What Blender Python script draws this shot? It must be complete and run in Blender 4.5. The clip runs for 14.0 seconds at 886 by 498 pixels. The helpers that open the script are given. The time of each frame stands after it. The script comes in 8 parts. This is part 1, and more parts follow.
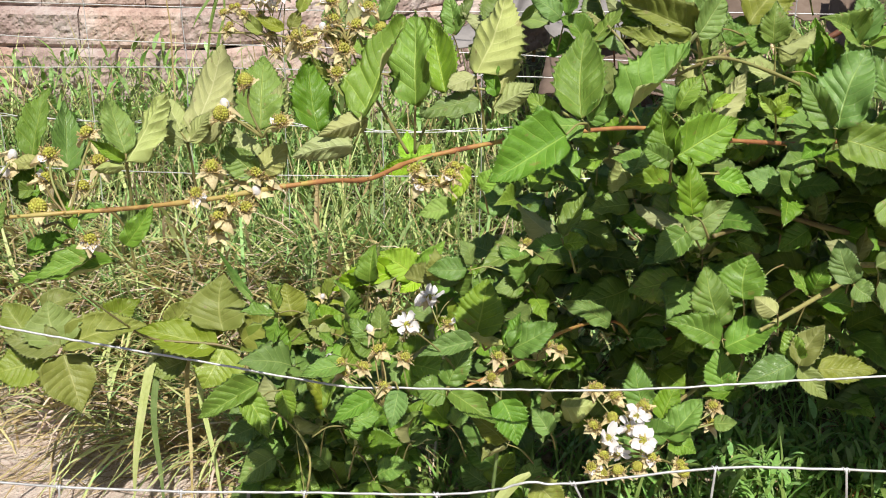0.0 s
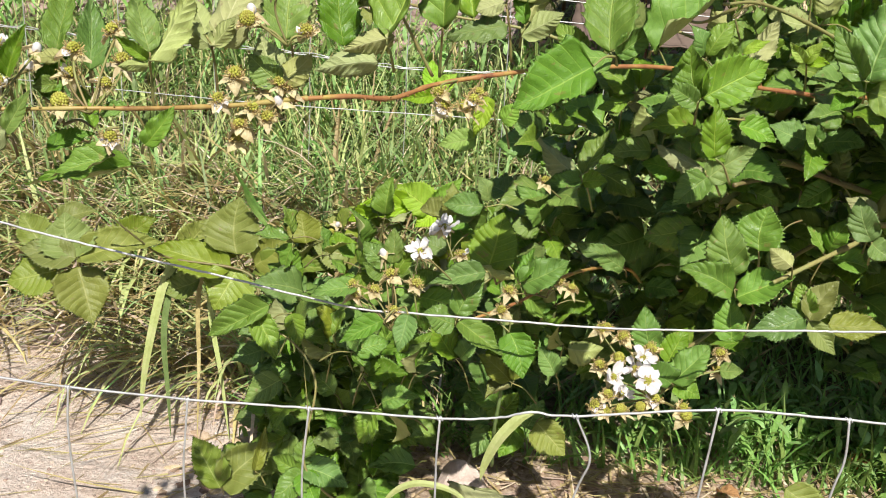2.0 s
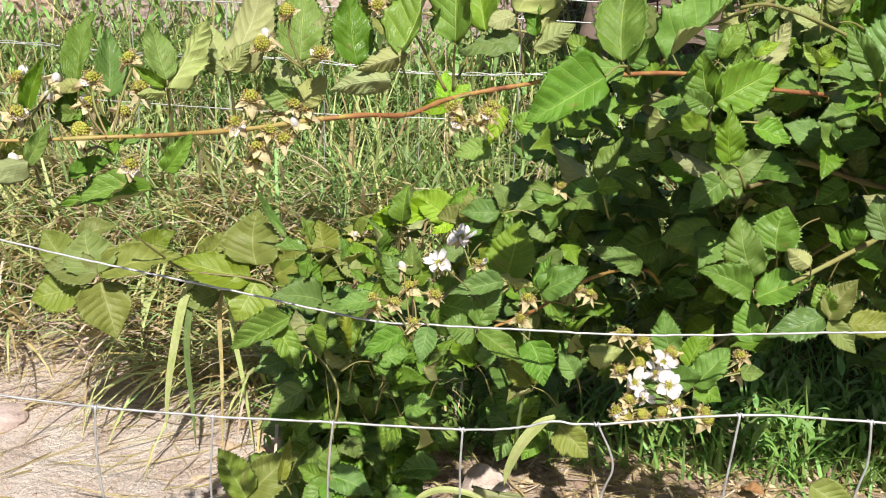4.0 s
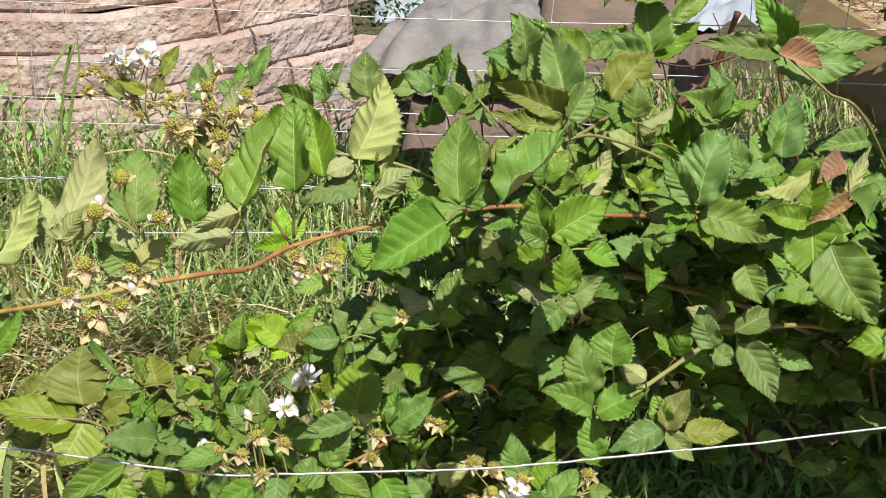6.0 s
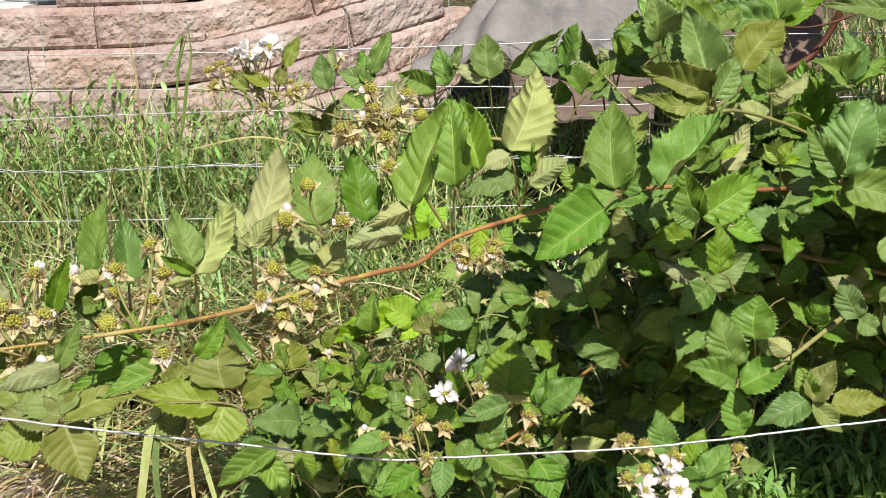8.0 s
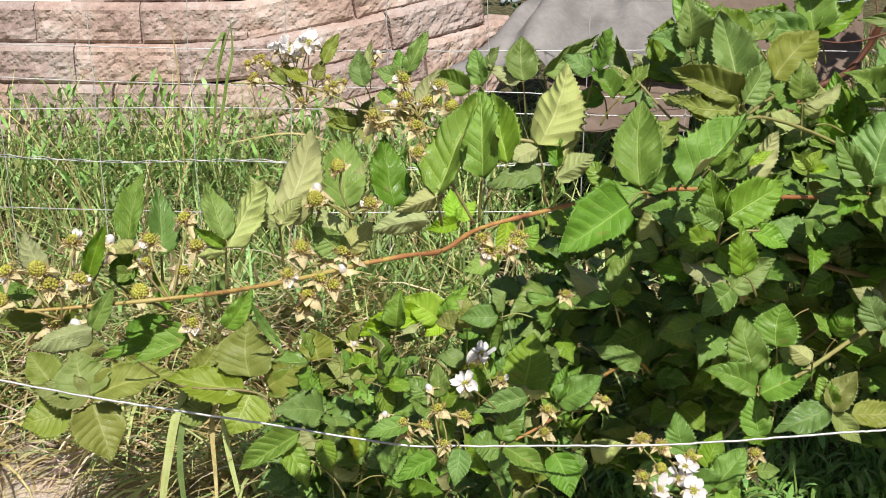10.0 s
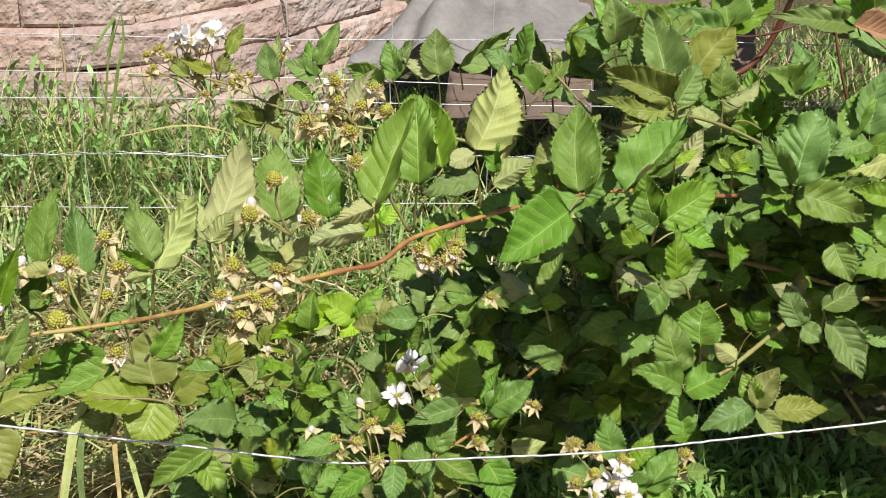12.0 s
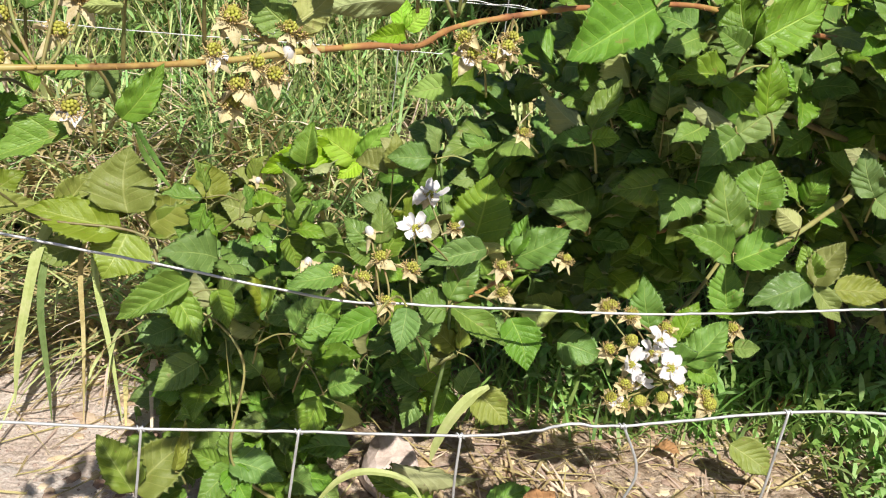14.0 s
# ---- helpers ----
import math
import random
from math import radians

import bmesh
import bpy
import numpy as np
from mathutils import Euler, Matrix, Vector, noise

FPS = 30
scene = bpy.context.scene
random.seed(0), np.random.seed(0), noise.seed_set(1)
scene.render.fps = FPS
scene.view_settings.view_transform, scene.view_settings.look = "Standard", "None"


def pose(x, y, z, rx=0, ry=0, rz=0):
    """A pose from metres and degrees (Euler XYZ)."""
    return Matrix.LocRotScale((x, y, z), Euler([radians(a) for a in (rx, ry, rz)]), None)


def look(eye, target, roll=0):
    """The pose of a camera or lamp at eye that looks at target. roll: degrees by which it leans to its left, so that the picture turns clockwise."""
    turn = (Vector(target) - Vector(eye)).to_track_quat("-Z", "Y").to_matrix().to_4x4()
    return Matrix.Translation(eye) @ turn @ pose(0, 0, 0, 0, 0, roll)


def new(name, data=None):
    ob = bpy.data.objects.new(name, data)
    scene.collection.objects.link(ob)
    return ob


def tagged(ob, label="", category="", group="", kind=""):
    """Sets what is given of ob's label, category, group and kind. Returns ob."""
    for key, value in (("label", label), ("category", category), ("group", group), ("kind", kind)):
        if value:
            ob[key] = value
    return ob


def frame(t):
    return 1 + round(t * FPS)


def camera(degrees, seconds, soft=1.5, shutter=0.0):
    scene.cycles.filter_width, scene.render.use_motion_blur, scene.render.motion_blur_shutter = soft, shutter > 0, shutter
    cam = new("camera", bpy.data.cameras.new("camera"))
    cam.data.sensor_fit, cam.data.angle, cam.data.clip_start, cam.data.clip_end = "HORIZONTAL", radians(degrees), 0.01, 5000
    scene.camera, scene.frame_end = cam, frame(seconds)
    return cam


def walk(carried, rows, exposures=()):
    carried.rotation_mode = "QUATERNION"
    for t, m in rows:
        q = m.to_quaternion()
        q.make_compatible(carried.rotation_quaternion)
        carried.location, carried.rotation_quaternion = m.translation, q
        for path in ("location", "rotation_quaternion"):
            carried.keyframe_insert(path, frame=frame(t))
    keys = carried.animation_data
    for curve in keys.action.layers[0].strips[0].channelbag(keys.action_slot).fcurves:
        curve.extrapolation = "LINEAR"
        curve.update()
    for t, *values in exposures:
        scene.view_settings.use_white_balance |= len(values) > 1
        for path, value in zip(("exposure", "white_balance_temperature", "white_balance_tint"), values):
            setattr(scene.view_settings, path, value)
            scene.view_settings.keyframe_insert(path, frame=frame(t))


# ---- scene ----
cam = camera(47.5, 14.0, soft=1.0)
EXPO = 0.27
PATH = [
    (0, (0.114, -0.05, 1.306), (0.002, 1.851, 0.695), 0.6),
    (0.5, (0.115, -0.065, 1.323), (-0.034, 1.835, 0.716), 0.4),
    (1, (0.12, -0.035, 1.303), (0.003, 1.857, 0.667), 1.6),
    (1.5, (0.115, -0.052, 1.285), (-0.012, 1.822, 0.597), 3.3),
    (2, (0.114, -0.057, 1.279), (-0.021, 1.81, 0.573), 4.0),
    (2.5, (0.115, -0.05, 1.282), (-0.015, 1.813, 0.568), 3.6),
    (4.8, (0.107, -0.063, 1.306), (-0.07, 1.798, 0.596), 1.5),
    (5, (0.102, -0.052, 1.308), (-0.014, 1.819, 0.61), 1.5),
    (5.5, (0.106, -0.027, 1.329), (0.159, 1.877, 0.72), 1.8),
    (6, (0.088, -0.034, 1.356), (0.254, 1.887, 0.824), 2.1),
    (6.5, (0.046, -0.034, 1.389), (0.233, 1.884, 0.852), 1.2),
    (7, (0.016, -0.041, 1.394), (0.163, 1.878, 0.853), 0.2),
    (7.5, (-0.009, -0.038, 1.383), (0.057, 1.879, 0.817), -0.5),
    (8, (-0.004, -0.044, 1.39), (0.004, 1.864, 0.789), -1.5),
    (8.2, (-0.006, -0.047, 1.39), (0.001, 1.859, 0.786), -0.9),
    (10.5, (0.005, -0.076, 1.37), (-0.053, 1.838, 0.794), 0.3),
    (11, (0.003, -0.062, 1.373), (-0.019, 1.849, 0.781), 0.8),
    (11.5, (-0.006, -0.039, 1.383), (0.089, 1.872, 0.802), 1.0),
    (12, (-0.049, -0.014, 1.386), (0.117, 1.883, 0.777), 1.4),
    (12.5, (-0.058, -0.041, 1.373), (0.044, 1.841, 0.702), 2.0),
    (13, (-0.042, -0.001, 1.365), (0.047, 1.847, 0.605), 2.7),
    (13.5, (-0.083, 0.061, 1.314), (0.058, 1.895, 0.527), 4.9),
    (14, (-0.081, 0.166, 1.239), (0.127, 1.979, 0.42), 6.8),
]
walk(cam, [(t, look(eye, target, roll)) for t, eye, target, roll in PATH], exposures=[(0.0, EXPO + 0.05), (1.5, EXPO + 0.09), (5.0, EXPO + 0.05), (6.0, EXPO), (12.0, EXPO - 0.02), (13.0, EXPO + 0.05), (14.0, EXPO + 0.12)])

# world, sun
SUN_EL, SUN_AZ = radians(50.0), radians(167.0)   # azimuth from +y, clockwise
world = bpy.data.worlds.new("sky")
scene.world = world
world.use_nodes = True
wn = world.node_tree
sky = wn.nodes.new("ShaderNodeTexSky")
sky.sky_type, sky.sun_disc = "NISHITA", False
sky.sun_elevation, sky.sun_rotation = SUN_EL, SUN_AZ
sky.air_density, sky.dust_density = 1.0, 1.5
bg = wn.nodes["Background"]
bg.inputs["Strength"].default_value = 0.06
wn.links.new(sky.outputs["Color"], bg.inputs["Color"])
sun = new("sun", bpy.data.lights.new("sun", "SUN"))
sun.data.energy, sun.data.angle, sun.data.color = 5.0, radians(0.55), (1.0, 0.95, 0.86)
sun.matrix_basis = look((0, 0, 10), Vector((0, 0, 10)) - Vector((math.sin(SUN_AZ) * math.cos(SUN_EL), math.cos(SUN_AZ) * math.cos(SUN_EL), math.sin(SUN_EL))))


# ---- node helpers and materials ----
class Mat:
    """A node material under construction."""

    def __init__(self, name, rough=0.6, spec=0.3):
        self.m = bpy.data.materials.new(name)
        self.m.use_nodes = True
        self.t = self.m.node_tree
        self.b = self.t.nodes["Principled BSDF"]
        self.b.inputs["Roughness"].default_value = rough
        self.b.inputs["Specular IOR Level"].default_value = spec
        self.geo = self.t.nodes.new("ShaderNodeNewGeometry")
        self.obj = self.t.nodes.new("ShaderNodeObjectInfo")
        self.tc = self.t.nodes.new("ShaderNodeTexCoord")

    def link(self, a, b):
        self.t.links.new(a, b)

    def put(self, sock, v):
        if isinstance(v, (int, float, tuple)):
            sock.default_value = v if not isinstance(v, tuple) or len(v) == len(sock.default_value) else (*v, 1)
        else:
            self.link(v, sock)

    def math(self, op, a, b=0.0, c=0.0):
        n = self.t.nodes.new("ShaderNodeMath")
        n.operation = op
        for k, v in enumerate((a, b, c)):
            self.put(n.inputs[k], v)
        return n.outputs[0]

    def noise(self, scale, detail=4, where=None, rough=0.6):
        n = self.t.nodes.new("ShaderNodeTexNoise")
        n.inputs["Scale"].default_value, n.inputs["Detail"].default_value = scale, detail
        n.inputs["Roughness"].default_value = rough
        self.link(where if where else self.geo.outputs["Position"], n.inputs["Vector"])
        return n.outputs["Fac"]

    def voronoi(self, scale, where=None, feature="F1"):
        n = self.t.nodes.new("ShaderNodeTexVoronoi")
        n.feature = feature
        n.inputs["Scale"].default_value = scale
        self.link(where if where else self.geo.outputs["Position"], n.inputs["Vector"])
        return n

    def ramp(self, fac, *stops):
        n = self.t.nodes.new("ShaderNodeValToRGB")
        e = n.color_ramp.elements
        while len(e) < len(stops):
            e.new(0.5)
        for k, (p, c) in enumerate(stops):
            e[k].position, e[k].color = p, (*c, 1)
        self.link(fac, n.inputs[0])
        return n.outputs[0]

    def span(self, v, a, b, c=0.0, d=1.0):
        n = self.t.nodes.new("ShaderNodeMapRange")
        self.put(n.inputs[0], v)
        for k, x in enumerate((a, b, c, d)):
            n.inputs[k + 1].default_value = x
        return n.outputs[0]

    def mix(self, fac, a, b, blend="MIX"):
        n = self.t.nodes.new("ShaderNodeMix")
        n.data_type, n.blend_type = "RGBA", blend
        self.put(n.inputs[0], fac)
        self.put(n.inputs[6], a)
        self.put(n.inputs[7], b)
        return n.outputs[2]

    def hsv(self, col, hue, sat, val):
        n = self.t.nodes.new("ShaderNodeHueSaturation")
        self.put(n.inputs["Hue"], hue)
        self.put(n.inputs["Saturation"], sat)
        self.put(n.inputs["Value"], val)
        self.put(n.inputs["Color"], col)
        return n.outputs[0]

    def bump(self, height, strength, dist):
        n = self.t.nodes.new("ShaderNodeBump")
        n.inputs["Strength"].default_value, n.inputs["Distance"].default_value = strength, dist
        self.link(height, n.inputs["Height"])
        self.link(n.outputs[0], self.b.inputs["Normal"])
        return n.outputs[0]

    def color(self, c):
        self.put(self.b.inputs["Base Color"], c)
        return c

    def translucent(self, col, share, normal=None):
        tr = self.t.nodes.new("ShaderNodeBsdfTranslucent")
        self.put(tr.inputs["Color"], col)
        if normal:
            self.link(normal, tr.inputs["Normal"])
        mx = self.t.nodes.new("ShaderNodeMixShader")
        mx.inputs[0].default_value = share
        self.link(self.b.outputs[0], mx.inputs[1])
        self.link(tr.outputs[0], mx.inputs[2])
        self.link(mx.outputs[0], self.t.nodes["Material Output"].inputs["Surface"])


VEINS = 8.0
PLEAT = 0.023


def leaf_material(name, dark, light, vein, through_col, rough, share, pleat):
    m = Mat(name, rough, 0.52)
    uv = m.t.nodes.new("ShaderNodeSeparateXYZ")
    m.link(m.tc.outputs["UV"], uv.inputs[0])
    u = uv.outputs[0]
    v = m.math("ABSOLUTE", m.math("MULTIPLY_ADD", uv.outputs[1], 2.0, -1.0))
    wob = m.math("MULTIPLY", m.math("SUBTRACT", m.noise(45, 3), 0.5), 0.012)
    ph = m.math("MULTIPLY", m.math("ADD", u, wob), VEINS)
    tri = m.math("ABSOLUTE", m.math("SUBTRACT", m.math("FRACT", ph), 0.5))      # 0.5 on a side vein
    side = m.span(tri, 0.430, 0.495)
    mid = m.span(v, 0.045, 0.012)
    veins = m.math("MAXIMUM", m.math("MULTIPLY", side, 0.65), mid)
    rung = m.math("ABSOLUTE", m.math("SUBTRACT", m.math("FRACT", m.math("ADD", m.math("MULTIPLY", v, 7.0), m.math("MULTIPLY", m.noise(120, 2), 2.5))), 0.5))
    ladder = m.span(rung, 0.36, 0.5)      # small veins that run from one side vein to the next
    fine = m.voronoi(520, feature="DISTANCE_TO_EDGE")
    net = m.span(fine.outputs["Distance"], 0.0, 0.12, 1.0, 0.0)
    puff = m.span(m.voronoi(230, feature="SMOOTH_F1").outputs["Distance"], 0.0, 0.75, 1.0, 0.0)
    blot = m.noise(22, 4)
    grain = m.noise(260, 3)
    base = m.mix(m.math("MULTIPLY_ADD", grain, 0.5, m.math("MULTIPLY", blot, 0.6)), (*dark, 1), (*light, 1))
    spots = m.span(m.noise(75, 2), 0.67, 0.73)
    base = m.mix(m.math("MULTIPLY", spots, 0.55), base, (0.26, 0.20, 0.07, 1))
    base = m.mix(m.math("MULTIPLY", veins, 0.6), base, (*vein, 1))
    base = m.mix(m.math("MULTIPLY", net, 0.15), base, (*vein, 1))
    rnd = m.obj.outputs["Random"]
    isl = m.geo.outputs["Random Per Island"]
    r = m.math("FRACT", m.math("ADD", rnd, isl))
    base = m.hsv(base, m.span(r, 0, 1, 0.470, 0.503), m.span(m.math("FRACT", m.math("MULTIPLY", r, 7.3)), 0, 1, 0.84, 1.08), m.span(m.math("FRACT", m.math("MULTIPLY", r, 3.7)), 0, 1, 0.84, 1.20))
    m.color(base)
    h = m.math("ADD", m.math("MULTIPLY", veins, -pleat), m.math("MULTIPLY", net, -0.10))
    h = m.math("ADD", h, m.math("MULTIPLY", grain, 0.10))
    h = m.math("ADD", h, m.math("SUBTRACT", m.math("MULTIPLY", puff, 0.25), m.math("MULTIPLY", ladder, 0.28)))
    nrm = m.bump(h, 0.8, 0.0012)
    m.put(m.b.inputs["Roughness"], m.math("ADD", m.span(blot, 0.3, 0.7, -0.07, 0.10), m.span(m.math("FRACT", m.math("MULTIPLY", r, 5.1)), 0, 1, rough - 0.08, rough + 0.08)))
    m.translucent(m.hsv(base, 0.475, 1.15, through_col), share, nrm)
    return m.m


LEAF_UP = leaf_material("leaf_upper", (0.052, 0.145, 0.020), (0.200, 0.390, 0.050), (0.36, 0.52, 0.11), 1.6, 0.41, 0.26, 0.6)
LEAF_DOWN = leaf_material("leaf_underside", (0.31, 0.38, 0.12), (0.42, 0.48, 0.18), (0.56, 0.60, 0.30), 1.2, 0.62, 0.26, -0.3)
YOUNG_UP = leaf_material("young_leaf", (0.20, 0.42, 0.03), (0.34, 0.57, 0.07), (0.46, 0.62, 0.12), 1.7, 0.5, 0.34, 1.0)
DEAD_UP = leaf_material("dead_leaf", (0.17, 0.085, 0.022), (0.66, 0.42, 0.17), (0.26, 0.14, 0.05), 1.0, 0.8, 0.12, 1.0)
WORN_UP = leaf_material("worn_leaf", (0.125, 0.20, 0.020), (0.25, 0.33, 0.050), (0.38, 0.44, 0.12), 1.6, 0.46, 0.26, 0.4)


def plain_material(name, stops, scale, rough=0.7, spec=0.25, bump=0.4, dist=0.002, share=0.0, per=0.25, stretch=None):
    m = Mat(name, rough, spec)
    where = None
    if stretch:
        mp = m.t.nodes.new("ShaderNodeMapping")
        mp.inputs["Scale"].default_value = stretch
        m.link(m.geo.outputs["Position"], mp.inputs[0])
        where = mp.outputs[0]
    big, small = m.noise(scale, 5, where), m.noise(scale * 9, 3, where)
    f = m.math("ADD", m.math("MULTIPLY", big, 0.65), m.math("MULTIPLY", small, 0.35))
    c = m.ramp(f, *stops)
    r = m.math("FRACT", m.math("ADD", m.obj.outputs["Random"], m.geo.outputs["Random Per Island"]))
    c = m.hsv(c, m.span(r, 0, 1, 0.5 - per * 0.06, 0.5 + per * 0.06), 1.0, m.span(r, 0, 1, 1 - per, 1 + per))
    m.color(c)
    m.bump(f, bump, dist)
    if share:
        m.translucent(c, share)
    return m.m


CANE = plain_material("cane_bark", [(0.36, (0.13, 0.055, 0.03)), (0.44, (0.34, 0.15, 0.06)), (0.52, (0.42, 0.23, 0.08)), (0.58, (0.46, 0.35, 0.09)), (0.66, (0.36, 0.36, 0.10))], 5.5, 0.5, 0.4, 0.3, per=0.1)
CANE_TIP = plain_material("cane_tip_bark", [(0.36, (0.22, 0.12, 0.04)), (0.46, (0.40, 0.27, 0.08)), (0.6, (0.42, 0.36, 0.12))], 12, 0.5, 0.4, 0.3, per=0.1)
CANE_RED = plain_material("old_cane_bark", [(0.3, (0.07, 0.028, 0.016)), (0.5, (0.13, 0.05, 0.026)), (0.7, (0.19, 0.085, 0.04))], 18, 0.55, 0.35, 0.4)
CANE_GREEN = plain_material("green_cane", [(0.3, (0.15, 0.10, 0.05)), (0.5, (0.24, 0.21, 0.08)), (0.7, (0.20, 0.25, 0.09))], 25, 0.5, 0.4, 0.3)
PETIOLE = plain_material("petiole_skin", [(0.3, (0.25, 0.15, 0.07)), (0.5, (0.24, 0.23, 0.08)), (0.7, (0.21, 0.28, 0.09))], 30, 0.55, 0.35, 0.2)
PETAL = plain_material("white_petal", [(0.3, (0.76, 0.73, 0.74)), (0.7, (0.86, 0.84, 0.84))], 90, 0.55, 0.3, 0.25, 0.001, 0.3, 0.06)
SEPAL = plain_material("cream_sepal", [(0.3, (0.46, 0.37, 0.17)), (0.5, (0.64, 0.55, 0.32)), (0.7, (0.78, 0.71, 0.50))], 120, 0.7, 0.2, 0.3, 0.001, 0.25, 0.12)
STAMEN = plain_material("spent_stamen", [(0.3, (0.42, 0.27, 0.10)), (0.6, (0.64, 0.50, 0.24))], 200, 0.8, 0.1, 0.3, 0.001, 0.1, 0.3)
BERRY = plain_material("unripe_berry", [(0.3, (0.29, 0.28, 0.03)), (0.6, (0.46, 0.44, 0.09))], 200, 0.5, 0.35, 0.2, 0.001, 0.15, 0.25)
GRASS = plain_material("grass_blade", [(0.3, (0.15, 0.27, 0.065)), (0.5, (0.29, 0.45, 0.16)), (0.7, (0.48, 0.60, 0.27))], 7, 0.5, 0.35, 0.1, 0.001, 0.3, 0.4)
STRAW = plain_material("dry_straw", [(0.3, (0.28, 0.20, 0.08)), (0.5, (0.46, 0.37, 0.175)), (0.7, (0.60, 0.52, 0.30))], 12, 0.6, 0.3, 0.1, 0.001, 0.2, 0.3)
STRAW_PINK = plain_material("bleached_straw", [(0.3, (0.46, 0.33, 0.24)), (0.5, (0.66, 0.52, 0.41)), (0.7, (0.80, 0.68, 0.57))], 14, 0.65, 0.25, 0.1, 0.001, 0.15, 0.3)
PALE_BLADE = plain_material("pale_blade", [(0.3, (0.42, 0.49, 0.15)), (0.5, (0.54, 0.62, 0.25)), (0.7, (0.66, 0.66, 0.36))], 15, 0.5, 0.35, 0.2, 0.001, 0.3, 0.12)
WEED = plain_material("weed_leaf", [(0.3, (0.11, 0.23, 0.040)), (0.5, (0.22, 0.37, 0.085)), (0.7, (0.36, 0.52, 0.15))], 18, 0.5, 0.4, 0.2, 0.001, 0.28, 0.35)
LITTER = plain_material("leaf_litter", [(0.3, (0.22, 0.13, 0.075)), (0.5, (0.46, 0.34, 0.23)), (0.7, (0.66, 0.54, 0.41))], 14, 0.85, 0.15, 0.3, 0.002, 0.0, 0.45)
PEBBLE = plain_material("pebble", [(0.3, (0.22, 0.15, 0.11)), (0.5, (0.42, 0.32, 0.26)), (0.7, (0.58, 0.48, 0.41))], 26, 0.9, 0.15, 0.5, 0.003, 0.0, 0.4)
ROCK = plain_material("pale_rock", [(0.3, (0.36, 0.27, 0.23)), (0.5, (0.56, 0.45, 0.40)), (0.7, (0.70, 0.60, 0.56))], 18, 0.9, 0.2, 0.6, 0.006, 0.0, 0.15)
BOARD = plain_material("yellow_board", [(0.3, (0.21, 0.155, 0.075)), (0.5, (0.28, 0.205, 0.105)), (0.7, (0.35, 0.27, 0.15))], 5, 0.75, 0.2, 0.2, 0.002, 0.0, 0.05, (1, 1, 6))
CARD = plain_material("kraft_cardboard", [(0.3, (0.11, 0.078, 0.06)), (0.5, (0.165, 0.122, 0.097)), (0.7, (0.22, 0.17, 0.14))], 4, 0.85, 0.15, 0.2, 0.003, 0.0, 0.1)
FABRIC = plain_material("grey_ground_fabric", [(0.3, (0.16, 0.15, 0.145)), (0.5, (0.225, 0.21, 0.205)), (0.7, (0.30, 0.28, 0.27))], 5, 0.7, 0.25, 0.25, 0.004, 0.0, 0.05)
WHITE_SHEET = plain_material("pale_blue_sheet", [(0.3, (0.30, 0.34, 0.40)), (0.7, (0.42, 0.47, 0.53))], 3, 0.6, 0.3, 0.2, 0.004, 0.0, 0.05)
SLAB = plain_material("pale_concrete", [(0.3, (0.70, 0.66, 0.62)), (0.7, (0.82, 0.79, 0.75))], 8, 0.85, 0.2, 0.2, 0.002, 0.0, 0.05)
SHRUB = plain_material("far_shrub_leaf", [(0.3, (0.05, 0.12, 0.05)), (0.7, (0.12, 0.22, 0.09))], 20, 0.55, 0.3, 0.2, 0.002, 0.2, 0.35)


def wire_material():
    m = Mat("galvanised_wire", 0.42, 0.5)
    n, k = m.noise(35, 4), m.noise(900, 2)
    m.color(m.ramp(n, (0.3, (0.42, 0.41, 0.40)), (0.55, (0.62, 0.62, 0.63)), (0.75, (0.70, 0.69, 0.68))))
    m.b.inputs["Metallic"].default_value = 0.45
    m.put(m.b.inputs["Roughness"], m.span(n, 0.3, 0.7, 0.35, 0.6))
    m.bump(k, 0.2, 0.0005)
    return m.m


def block_material():
    m = Mat("split_face_block", 0.92, 0.15)
    big, mid, fine = m.noise(3.2, 4), m.noise(26, 5), m.noise(140, 3)
    c = m.ramp(m.math("ADD", m.math("MULTIPLY", big, 0.6), m.math("MULTIPLY", mid, 0.4)), (0.36, (0.31, 0.205, 0.18)), (0.5, (0.45, 0.325, 0.285)), (0.62, (0.54, 0.45, 0.415)))
    c = m.hsv(c, m.span(m.obj.outputs["Random"], 0, 1, 0.49, 0.51), m.span(m.obj.outputs["Random"], 0, 1, 0.78, 1.1), m.span(m.obj.outputs["Random"], 0, 1, 0.74, 1.04))
    pit = m.span(m.voronoi(55).outputs["Distance"], 0.1, 0.45)
    c = m.mix(m.math("MULTIPLY", m.span(fine, 0.55, 0.75), 0.35), c, (0.62, 0.54, 0.48, 1))
    m.color(c)
    m.bump(m.math("ADD", m.math("MULTIPLY", mid, 0.9), m.math("MULTIPLY", pit, 0.35)), 0.8, 0.012)
    return m.m


